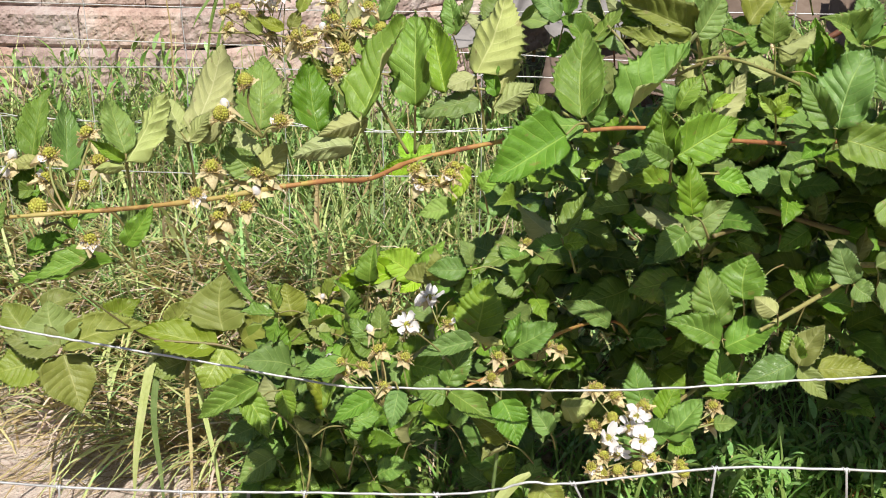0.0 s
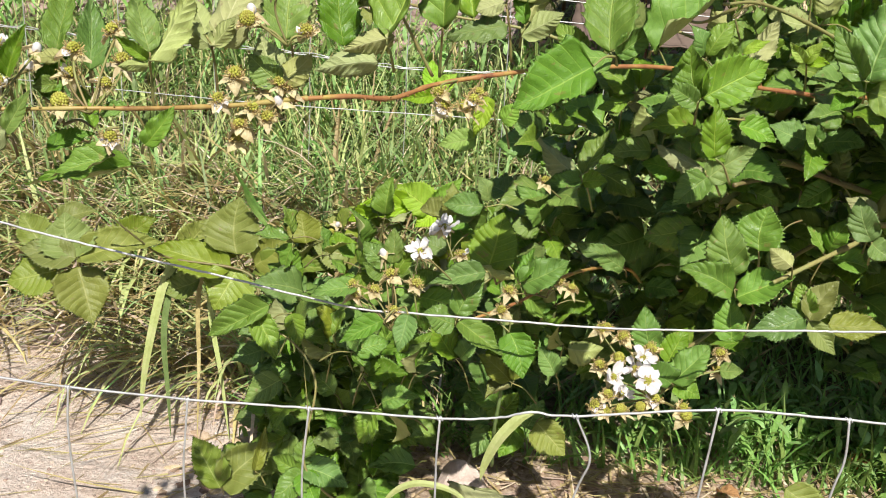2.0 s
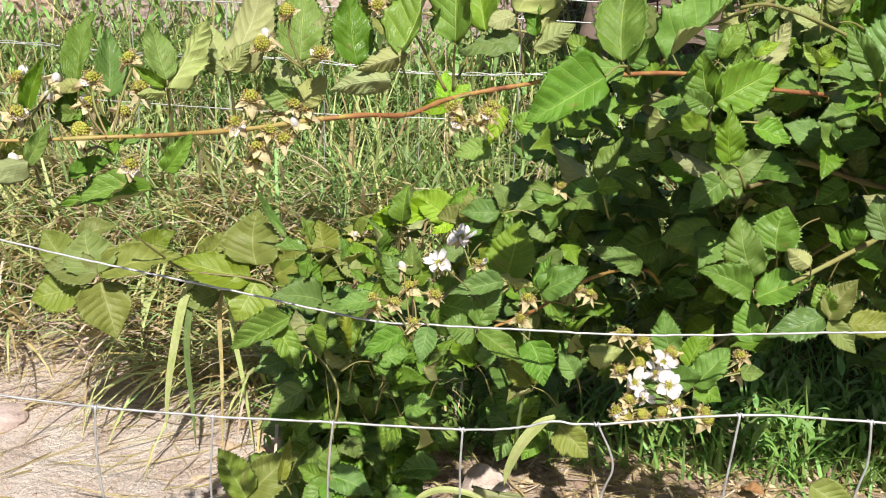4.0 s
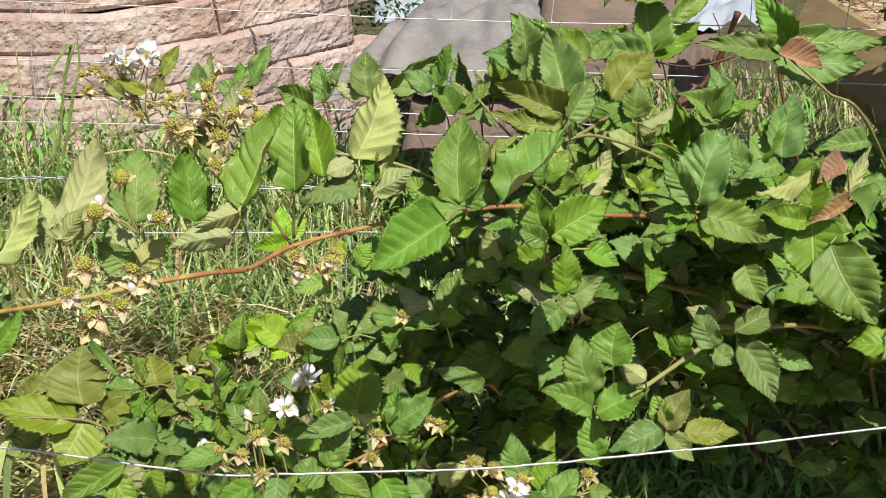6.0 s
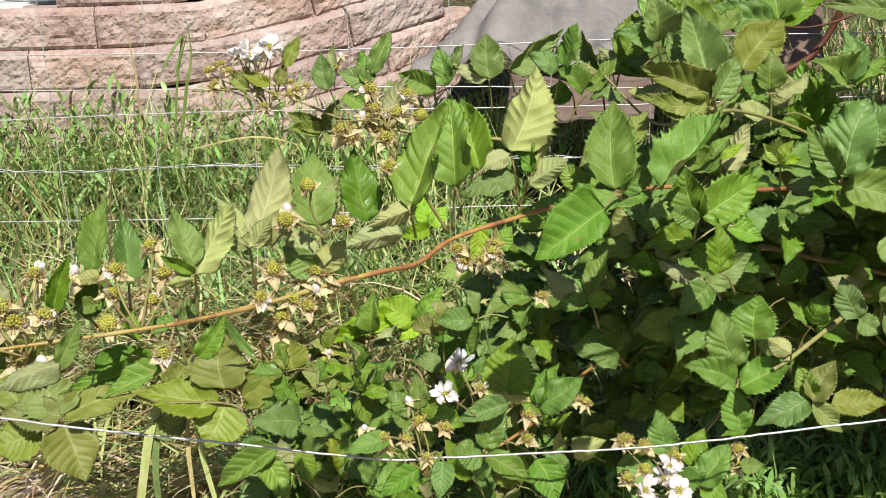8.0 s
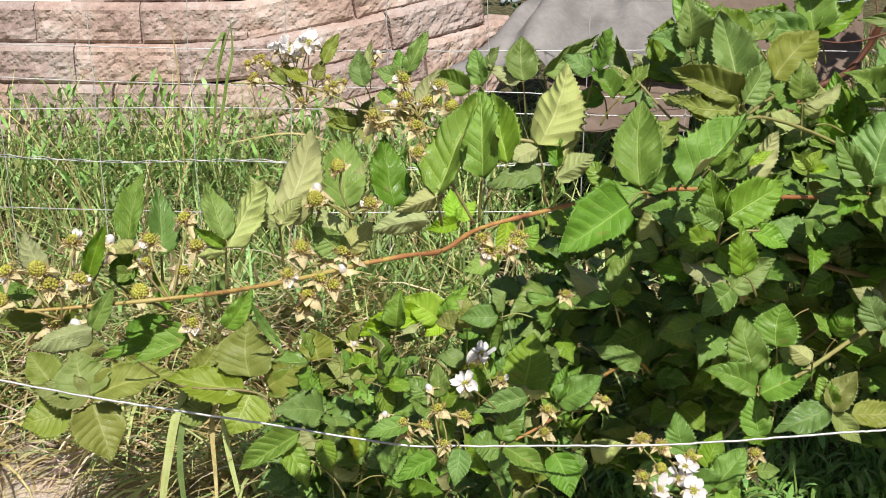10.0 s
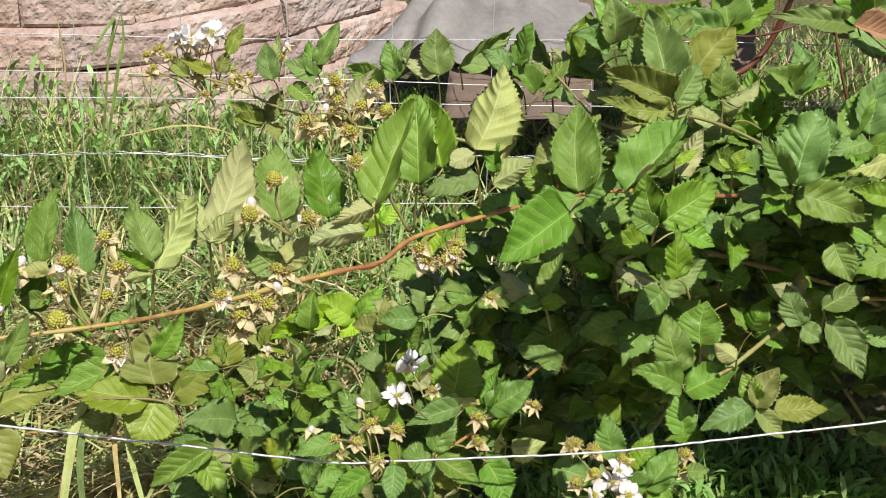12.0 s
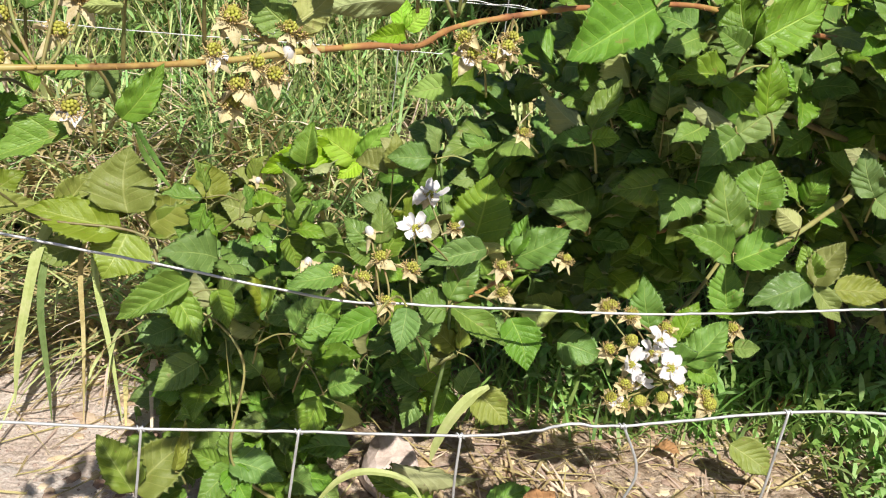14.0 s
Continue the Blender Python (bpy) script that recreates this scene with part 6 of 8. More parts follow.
blackberry_leaf(bush, (-0.142, 1.565, 0.393), [((-0.118, 1.545, 0.46), (-0.15, 1.515, 0.51), (0.881, -0.241, 0.406), 0.045), ((-0.108, 1.545, 0.465), (-0.071, 1.543, 0.54), (-0.309, -0.942, 0.129), 0.056), ((-0.106, 1.545, 0.457), (-0.048, 1.517, 0.486), (-0.457, -0.014, 0.889), 0.047)], fine=False)
blackberry_leaf(bush, (0.067, 1.453, 0.459), [((0.036, 1.433, 0.52), (-0.017, 1.446, 0.518), (-0.07, -0.197, 0.978), 0.036), ((0.038, 1.433, 0.529), (0.004, 1.418, 0.607), (0.856, -0.424, 0.295), 0.058), ((0.047, 1.433, 0.526), (0.077, 1.436, 0.574), (-0.409, -0.861, 0.303), 0.038)], fine=False)
blackberry_leaf(bush, (-0.132, 1.452, 0.407), [((-0.117, 1.432, 0.482), (-0.147, 1.438, 0.538), (0.796, -0.381, 0.47), 0.043), ((-0.11, 1.432, 0.483), (-0.095, 1.459, 0.533), (-0.102, -0.858, 0.504), 0.043), ((-0.104, 1.432, 0.476), (-0.037, 1.422, 0.493), (-0.264, -0.748, 0.608), 0.048)], fine=False)
blackberry_leaf(bush, (-0.117, 1.458, 0.458), [((-0.081, 1.438, 0.424), (-0.018, 1.428, 0.452), (-0.394, -0.618, 0.68), 0.047), ((-0.085, 1.438, 0.413), (-0.057, 1.456, 0.34), (0.931, -0.146, 0.335), 0.054), ((-0.093, 1.438, 0.412), (-0.115, 1.423, 0.349), (-0.199, -0.932, 0.305), 0.049)], fine=False)
blackberry_leaf(bush, (-0.069, 1.551, 0.379), [((-0.049, 1.531, 0.446), (-0.085, 1.56, 0.463), (-0.086, -0.584, 0.807), 0.033), ((-0.04, 1.531, 0.452), (-0.009, 1.526, 0.526), (-0.514, -0.843, 0.16), 0.054), ((-0.036, 1.531, 0.443), (0.025, 1.554, 0.437), (0.17, -0.195, 0.966), 0.044)], fine=False)
blackberry_leaf(bush, (-0.288, 1.554, 0.434), [((-0.258, 1.534, 0.501), (-0.293, 1.537, 0.553), (-0.723, 0.464, -0.512), 0.042), ((-0.249, 1.534, 0.501), (-0.213, 1.51, 0.564), (-0.866, -0.329, 0.375), 0.052), ((-0.245, 1.534, 0.493), (-0.185, 1.551, 0.482), (0.24, -0.211, 0.948), 0.043)], fine=False)
blackberry_leaf(bush, (-0.202, 1.569, 0.381), [((-0.195, 1.549, 0.452), (-0.254, 1.549, 0.483), (-0.462, 0.078, -0.883), 0.044), ((-0.184, 1.549, 0.46), (-0.171, 1.571, 0.537), (-0.602, -0.731, 0.32), 0.055), ((-0.179, 1.549, 0.451), (-0.121, 1.562, 0.469), (-0.224, -0.272, 0.936), 0.041)], fine=False)
blackberry_leaf(bush, (0.695, 1.655, 0.783), [((0.642, 1.635, 0.819), (0.586, 1.61, 0.787), (-0.062, -0.742, 0.667), 0.047), ((0.642, 1.635, 0.831), (0.603, 1.662, 0.868), (0.364, -0.532, 0.764), 0.041), ((0.649, 1.635, 0.834), (0.644, 1.61, 0.903), (-0.603, -0.736, -0.307), 0.050)], fine=False)
blackberry_leaf(bush, (0.589, 1.689, 0.681), [((0.536, 1.669, 0.723), (0.474, 1.675, 0.711), (-0.186, -0.83, 0.526), 0.046), ((0.538, 1.669, 0.73), (0.491, 1.669, 0.773), (0.195, -0.953, 0.232), 0.046), ((0.547, 1.669, 0.73), (0.569, 1.683, 0.77), (0.742, 0.388, -0.548), 0.032)], fine=False)
blackberry_leaf(bush, (0.71, 1.615, 0.711), [((0.705, 1.595, 0.772), (0.657, 1.598, 0.804), (0.343, -0.738, 0.581), 0.039), ((0.713, 1.595, 0.776), (0.724, 1.592, 0.838), (0.909, 0.394, -0.136), 0.042), ((0.72, 1.595, 0.769), (0.776, 1.577, 0.786), (-0.397, -0.783, 0.479), 0.043)], fine=False)
blackberry_leaf(bush, (0.595, 1.598, 0.766), [((0.556, 1.578, 0.731), (0.565, 1.554, 0.671), (-0.019, -0.929, 0.369), 0.046), ((0.546, 1.578, 0.733), (0.484, 1.56, 0.685), (-0.506, -0.345, 0.791), 0.054), ((0.547, 1.578, 0.745), (0.488, 1.555, 0.786), (0.559, -0.738, 0.378), 0.051)], fine=False)
blackberry_leaf(bush, (0.531, 1.66, 0.648), [((0.473, 1.64, 0.658), (0.443, 1.619, 0.62), (-0.258, -0.749, 0.61), 0.037), ((0.466, 1.64, 0.666), (0.392, 1.662, 0.67), (-0.16, -0.689, 0.707), 0.052), ((0.475, 1.64, 0.671), (0.463, 1.644, 0.723), (0.256, -0.956, 0.142), 0.036)], "worn", fine=False)
blackberry_leaf(bush, (0.551, 1.652, 0.843), [((0.495, 1.632, 0.84), (0.485, 1.65, 0.769), (-0.699, -0.711, -0.084), 0.050), ((0.489, 1.632, 0.849), (0.435, 1.657, 0.844), (0.256, 0.366, -0.895), 0.040), ((0.494, 1.632, 0.858), (0.473, 1.636, 0.921), (0.081, -0.993, 0.087), 0.045)], fine=False)
blackberry_leaf(bush, (0.441, 1.556, 0.789), [((0.469, 1.536, 0.836), (0.446, 1.554, 0.884), (0.045, -0.926, 0.374), 0.038), ((0.479, 1.536, 0.835), (0.525, 1.522, 0.885), (-0.749, -0.246, 0.615), 0.046), ((0.481, 1.536, 0.826), (0.533, 1.516, 0.814), (-0.093, -0.692, 0.716), 0.038)], fine=False)
blackberry_leaf(bush, (0.644, 1.647, 0.638), [((0.651, 1.627, 0.7), (0.613, 1.631, 0.752), (0.591, -0.643, 0.487), 0.043), ((0.66, 1.627, 0.702), (0.682, 1.616, 0.773), (-0.61, -0.79, 0.063), 0.051), ((0.665, 1.627, 0.691), (0.731, 1.626, 0.681), (0.063, -0.864, 0.5), 0.052)], fine=False)
blackberry_leaf(bush, (-0.221, 1.709, 0.298), [((-0.208, 1.689, 0.371), (-0.248, 1.693, 0.407), (0.52, -0.582, 0.625), 0.036), ((-0.199, 1.689, 0.377), (-0.174, 1.692, 0.458), (-0.442, -0.88, 0.174), 0.057), ((-0.195, 1.689, 0.367), (-0.134, 1.665, 0.396), (-0.524, -0.523, 0.672), 0.048)], "worn", fine=False)
blackberry_leaf(bush, (-0.104, 1.573, 0.415), [((-0.134, 1.553, 0.478), (-0.198, 1.533, 0.484), (0.286, -0.689, 0.665), 0.046), ((-0.129, 1.553, 0.487), (-0.155, 1.583, 0.533), (0.582, -0.48, 0.657), 0.041), ((-0.121, 1.553, 0.487), (-0.094, 1.55, 0.544), (-0.69, -0.661, 0.294), 0.042)], fine=False)
blackberry_leaf(bush, (-0.156, 1.589, 0.399), [((-0.19, 1.569, 0.46), (-0.249, 1.582, 0.463), (0, 0.166, -0.986), 0.041), ((-0.187, 1.569, 0.469), (-0.222, 1.543, 0.552), (0.879, -0.406, 0.25), 0.063), ((-0.176, 1.569, 0.466), (-0.137, 1.577, 0.512), (-0.642, -0.435, 0.631), 0.041)], "worn", fine=False)
blackberry_leaf(bush, (-0.214, 1.587, 0.415), [((-0.17, 1.567, 0.461), (-0.18, 1.585, 0.506), (0.301, -0.851, 0.431), 0.035), ((-0.162, 1.567, 0.458), (-0.111, 1.538, 0.503), (-0.667, 0.015, 0.745), 0.049), ((-0.163, 1.567, 0.448), (-0.124, 1.587, 0.395), (0.765, -0.536, 0.359), 0.046)], fine=False)
blackberry_leaf(bush, (0.223, 1.689, 0.383), [((0.222, 1.669, 0.455), (0.184, 1.652, 0.496), (0.761, -0.204, 0.616), 0.040), ((0.228, 1.669, 0.459), (0.232, 1.644, 0.535), (-0.9, -0.425, -0.098), 0.054), ((0.236, 1.669, 0.451), (0.304, 1.68, 0.454), (-0.094, 0.726, -0.681), 0.052)], fine=False)
blackberry_leaf(bush, (-0.046, 1.482, 0.402), [((-0.034, 1.462, 0.474), (-0.068, 1.47, 0.507), (0.3, -0.817, 0.493), 0.034), ((-0.027, 1.462, 0.477), (-0.009, 1.456, 0.538), (-0.921, -0.311, 0.235), 0.043), ((-0.024, 1.462, 0.471), (0.018, 1.44, 0.499), (-0.571, -0.021, 0.821), 0.037)], fine=False)
blackberry_leaf(bush, (-0.215, 1.663, 0.22), [((-0.177, 1.643, 0.278), (-0.199, 1.622, 0.346), (0.914, -0.36, 0.188), 0.050), ((-0.166, 1.643, 0.278), (-0.11, 1.642, 0.332), (-0.665, -0.268, 0.697), 0.052), ((-0.167, 1.643, 0.269), (-0.119, 1.662, 0.243), (0.479, 0.001, 0.878), 0.039)], fine=False)
blackberry_leaf(bush, (0.192, 1.701, 0.309), [((0.139, 1.681, 0.351), (0.088, 1.664, 0.331), (-0.371, -0.023, 0.929), 0.038), ((0.136, 1.681, 0.363), (0.07, 1.701, 0.406), (0.248, -0.682, 0.688), 0.055), ((0.144, 1.681, 0.365), (0.137, 1.696, 0.427), (0.778, -0.581, 0.238), 0.043)], "worn", fine=False)
blackberry_leaf(bush, (0.024, 1.74, 0.498), [((0.016, 1.72, 0.568), (-0.04, 1.705, 0.609), (0.476, -0.802, 0.361), 0.048), ((0.023, 1.72, 0.573), (0.022, 1.707, 0.65), (0.746, -0.658, -0.1), 0.052), ((0.03, 1.72, 0.567), (0.077, 1.736, 0.587), (-0.205, -0.45, 0.869), 0.036)], "worn", fine=False)
blackberry_leaf(bush, (0.254, 1.854, 0.574), [((0.196, 1.834, 0.587), (0.167, 1.837, 0.53), (-0.758, -0.543, 0.362), 0.043), ((0.192, 1.834, 0.596), (0.134, 1.847, 0.604), (0.027, -0.443, 0.896), 0.041), ((0.198, 1.834, 0.602), (0.179, 1.822, 0.662), (0.784, -0.607, 0.129), 0.043)], fine=False)
blackberry_leaf(bush, (0.12, 1.686, 0.709), [((0.065, 1.666, 0.708), (0.044, 1.682, 0.638), (-0.855, -0.497, 0.151), 0.050), ((0.058, 1.666, 0.716), (-0.014, 1.653, 0.719), (0.172, -0.799, 0.576), 0.050), ((0.064, 1.666, 0.724), (0.037, 1.691, 0.768), (0.665, -0.4, 0.63), 0.039)], fine=False)
blackberry_leaf(bush, (0.058, 1.731, 0.494), [((0.036, 1.711, 0.563), (-0.02, 1.718, 0.592), (0.313, -0.603, 0.733), 0.043), ((0.041, 1.711, 0.568), (0.025, 1.723, 0.632), (0.517, -0.811, 0.274), 0.045), ((0.05, 1.711, 0.561), (0.091, 1.7, 0.59), (0.517, 0.707, -0.483), 0.035)], fine=False)
blackberry_leaf(bush, (0.199, 1.786, 0.476), [((0.141, 1.766, 0.483), (0.101, 1.755, 0.447), (0.497, 0.503, -0.708), 0.037), ((0.138, 1.766, 0.49), (0.077, 1.776, 0.489), (-0.052, -0.233, 0.971), 0.041), ((0.144, 1.766, 0.497), (0.129, 1.742, 0.566), (0.729, -0.68, -0.071), 0.050)], fine=False)
blackberry_leaf(bush, (0.204, 1.808, 0.586), [((0.164, 1.788, 0.64), (0.099, 1.766, 0.64), (0.224, -0.655, 0.722), 0.046), ((0.166, 1.788, 0.651), (0.12, 1.763, 0.732), (0.724, -0.657, 0.212), 0.065), ((0.177, 1.788, 0.649), (0.206, 1.776, 0.716), (-0.865, -0.395, 0.31), 0.049)], fine=False)
blackberry_leaf(bush, (0.032, 1.697, 0.651), [((0.006, 1.677, 0.608), (0.028, 1.695, 0.546), (0.675, -0.738, 0.03), 0.046), ((-0.003, 1.677, 0.605), (-0.05, 1.691, 0.524), (0.823, 0.397, -0.405), 0.063), ((-0.004, 1.677, 0.617), (-0.058, 1.681, 0.63), (0.078, -0.797, 0.599), 0.041)], fine=False)
blackberry_leaf(bush, (0, 1.708, 0.612), [((-0.009, 1.688, 0.678), (-0.063, 1.714, 0.688), (-0.057, -0.456, 0.888), 0.041), ((-0.001, 1.688, 0.684), (-0.002, 1.692, 0.747), (0.272, -0.96, 0.065), 0.042), ((0.006, 1.688, 0.679), (0.06, 1.695, 0.706), (-0.235, -0.721, 0.651), 0.041)], "worn", fine=False)
blackberry_leaf(bush, (0.198, 1.839, 0.505), [((0.156, 1.819, 0.56), (0.098, 1.822, 0.569), (0.054, -0.802, 0.595), 0.040), ((0.158, 1.819, 0.568), (0.114, 1.828, 0.628), (0.293, -0.896, 0.333), 0.050), ((0.166, 1.819, 0.566), (0.179, 1.814, 0.618), (-0.928, -0.31, 0.204), 0.036)], fine=False)
blackberry_leaf(bush, (0.1, 1.735, 0.59), [((0.139, 1.715, 0.558), (0.197, 1.727, 0.556), (0.178, -0.753, 0.633), 0.041), ((0.139, 1.715, 0.549), (0.197, 1.739, 0.47), (0.775, -0.465, 0.428), 0.068), ((0.129, 1.715, 0.552), (0.109, 1.732, 0.496), (-0.942, -0.173, 0.286), 0.041)], fine=False)
blackberry_leaf(bush, (0.083, 1.801, 0.602), [((0.035, 1.781, 0.644), (-0.023, 1.788, 0.627), (-0.247, -0.804, 0.541), 0.042), ((0.035, 1.781, 0.653), (-0.023, 1.809, 0.694), (-0.087, 0.764, -0.639), 0.051), ((0.044, 1.781, 0.653), (0.053, 1.773, 0.706), (-0.637, -0.771, -0.003), 0.037)], fine=False)
blackberry_leaf(bush, (-0.169, 1.822, 0.453), [((-0.146, 1.802, 0.516), (-0.18, 1.772, 0.576), (0.83, -0.516, 0.212), 0.051), ((-0.136, 1.802, 0.518), (-0.099, 1.778, 0.589), (-0.884, -0.32, 0.341), 0.056), ((-0.132, 1.802, 0.507), (-0.068, 1.802, 0.493), (0.136, -0.774, 0.618), 0.049)], fine=False)
blackberry_leaf(bush, (0.028, 1.75, 0.502), [((0.068, 1.73, 0.552), (0.077, 1.741, 0.613), (-0.325, -0.92, 0.22), 0.047), ((0.076, 1.73, 0.55), (0.141, 1.72, 0.605), (-0.654, -0.242, 0.716), 0.057), ((0.074, 1.73, 0.54), (0.12, 1.716, 0.521), (0.022, -0.781, 0.624), 0.036)], fine=False)
blackberry_leaf(bush, (-0.159, 1.898, 0.534), [((-0.157, 1.878, 0.6), (-0.203, 1.898, 0.619), (0.278, -0.219, 0.935), 0.036), ((-0.149, 1.878, 0.609), (-0.14, 1.896, 0.687), (-0.205, -0.95, 0.233), 0.055), ((-0.144, 1.878, 0.6), (-0.09, 1.879, 0.623), (0.378, 0.23, -0.897), 0.039)], fine=False)
blackberry_leaf(bush, (-0.102, 1.64, 0.553), [((-0.046, 1.62, 0.555), (0.005, 1.617, 0.597), (-0.523, -0.619, 0.586), 0.045), ((-0.042, 1.62, 0.547), (0.036, 1.618, 0.526), (0.141, -0.768, 0.625), 0.055), ((-0.05, 1.62, 0.542), (-0.025, 1.626, 0.478), (0.565, -0.812, 0.145), 0.046)], fine=False)
blackberry_leaf(bush, (0.266, 1.775, 0.504), [((0.213, 1.755, 0.492), (0.205, 1.742, 0.429), (-0.834, -0.51, 0.211), 0.044), ((0.205, 1.755, 0.499), (0.142, 1.757, 0.483), (-0.185, -0.754, 0.631), 0.050), ((0.209, 1.755, 0.509), (0.17, 1.752, 0.561), (-0.721, 0.477, -0.502), 0.044)], fine=False)
blackberry_leaf(bush, (-0.269, 1.672, 0.562), [((-0.223, 1.652, 0.605), (-0.229, 1.648, 0.656), (0.924, -0.373, 0.088), 0.035), ((-0.216, 1.652, 0.602), (-0.167, 1.635, 0.637), (-0.627, -0.414, 0.66), 0.042), ((-0.217, 1.652, 0.593), (-0.181, 1.624, 0.572), (0.443, -0.113, 0.89), 0.034)], fine=False)
blackberry_leaf(bush, (-0.162, 1.691, 0.529), [((-0.173, 1.671, 0.597), (-0.213, 1.648, 0.63), (0.694, -0.541, 0.474), 0.038), ((-0.168, 1.671, 0.605), (-0.174, 1.643, 0.697), (0.958, -0.286, -0.022), 0.065), ((-0.162, 1.671, 0.598), (-0.128, 1.685, 0.625), (-0.327, -0.589, 0.739), 0.030)], fine=False)
blackberry_leaf(bush, (-0.303, 1.735, 0.447), [((-0.309, 1.715, 0.518), (-0.352, 1.718, 0.544), (0.299, -0.762, 0.575), 0.034), ((-0.304, 1.715, 0.523), (-0.308, 1.715, 0.59), (0.801, -0.597, 0.045), 0.045), ((-0.298, 1.715, 0.519), (-0.262, 1.737, 0.543), (-0.432, -0.267, 0.862), 0.033)], fine=False)
blackberry_leaf(bush, (-0.087, 1.711, 0.576), [((-0.135, 1.691, 0.565), (-0.135, 1.684, 0.51), (-0.39, -0.914, 0.114), 0.037), ((-0.142, 1.691, 0.571), (-0.195, 1.708, 0.549), (-0.449, -0.696, 0.561), 0.040), ((-0.138, 1.691, 0.581), (-0.162, 1.696, 0.639), (0.62, -0.72, 0.31), 0.042)], fine=False)
blackberry_leaf(bush, (-0.245, 1.706, 0.603), [((-0.294, 1.686, 0.604), (-0.307, 1.679, 0.54), (-0.656, -0.723, 0.216), 0.044), ((-0.301, 1.686, 0.613), (-0.362, 1.66, 0.627), (0.258, -0.104, 0.961), 0.045), ((-0.295, 1.686, 0.621), (-0.315, 1.687, 0.679), (0.902, -0.291, 0.318), 0.041)], fine=False)
blackberry_leaf(bush, (-0.217, 1.668, 0.576), [((-0.162, 1.648, 0.589), (-0.134, 1.642, 0.638), (-0.536, -0.819, 0.205), 0.038), ((-0.157, 1.648, 0.582), (-0.093, 1.639, 0.582), (-0.051, -0.355, 0.933), 0.043), ((-0.163, 1.648, 0.574), (-0.141, 1.648, 0.514), (0.42, -0.894, 0.155), 0.047)], fine=False)
blackberry_leaf(bush, (-0.27, 1.925, 0.49), [((-0.252, 1.905, 0.554), (-0.286, 1.929, 0.57), (0.339, -0.146, 0.929), 0.030), ((-0.244, 1.905, 0.558), (-0.222, 1.908, 0.613), (-0.729, -0.598, 0.333), 0.040), ((-0.24, 1.905, 0.55), (-0.185, 1.932, 0.539), (0.253, -0.125, 0.959), 0.042)], "worn", fine=False)
blackberry_leaf(bush, (-0.172, 1.953, 0.42), [((-0.207, 1.933, 0.473), (-0.255, 1.93, 0.47), (0.011, -0.784, 0.621), 0.035), ((-0.205, 1.933, 0.48), (-0.24, 1.932, 0.53), (0.713, -0.514, 0.478), 0.041), ((-0.197, 1.933, 0.479), (-0.176, 1.961, 0.504), (-0.335, -0.479, 0.811), 0.029)], "worn", fine=False)
blackberry_leaf(bush, (-0.34, 1.969, 0.523), [((-0.283, 1.949, 0.528), (-0.248, 1.957, 0.555), (-0.238, -0.802, 0.547), 0.030), ((-0.28, 1.949, 0.523), (-0.224, 1.951, 0.513), (0.133, -0.788, 0.601), 0.042), ((-0.286, 1.949, 0.516), (-0.27, 1.939, 0.461), (0.385, -0.883, 0.27), 0.040)], "worn", fine=False)
blackberry_leaf(bush, (-0.168, 1.929, 0.505), [((-0.164, 1.909, 0.572), (-0.203, 1.933, 0.592), (0.105, -0.532, 0.84), 0.034), ((-0.157, 1.909, 0.578), (-0.147, 1.92, 0.649), (-0.213, -0.959, 0.186), 0.051), ((-0.152, 1.909, 0.568), (-0.101, 1.92, 0.568), (0.047, -0.199, 0.979), 0.035)], "worn", fine=False)
blackberry_leaf(bush, (-0.371, 1.923, 0.494), [((-0.318, 1.903, 0.49), (-0.283, 1.881, 0.538), (-0.791, -0.49, 0.366), 0.042), ((-0.314, 1.903, 0.482), (-0.252, 1.884, 0.466), (0.043, -0.558, 0.828), 0.044), ((-0.32, 1.903, 0.477), (-0.302, 1.903, 0.416), (0.866, -0.434, 0.249), 0.043)], "worn", fine=False)
blackberry_leaf(bush, (-0.409, 0.83, 1.023), [((-0.4, 0.8, 1.06), (-0.437, 0.79, 1.068), (0.328, -0.812, 0.482), 0.018, 1), ((-0.391, 0.8, 1.083), (-0.414, 0.82, 1.115), (-0.349, 0.663, -0.662), 0.025, 1)])
blackberry_leaf(bush, (-0.383, 0.87, 0.984), [((-0.374, 0.84, 1.013), (-0.452, 0.82, 1.023), (0.268, -0.769, 0.58), 0.033, 1)], "worn")
blackberry_leaf(bush, (-0.337, 0.88, 1.018), [((-0.342, 0.85, 1.051), (-0.325, 0.87, 1.089), (0.482, -0.847, 0.224), 0.029, 1)])
blackberry_leaf(bush, (-0.337, 0.88, 1.018), [((-0.293, 0.85, 1.025), (-0.318, 0.87, 1.064), (0.458, -0.639, 0.618), 0.018, 1)])
blackberry_leaf(bush, (-0.286, 0.98, 0.942), [((-0.295, 0.95, 0.959), (-0.411, 0.93, 0.933), (-0.027, -0.729, 0.684), 0.031, 1)])
blackberry_leaf(bush, (-0.286, 0.98, 0.942), [((-0.284, 0.95, 0.994), (-0.263, 0.98, 1.023), (0.637, -0.717, 0.283), 0.029, 1)])

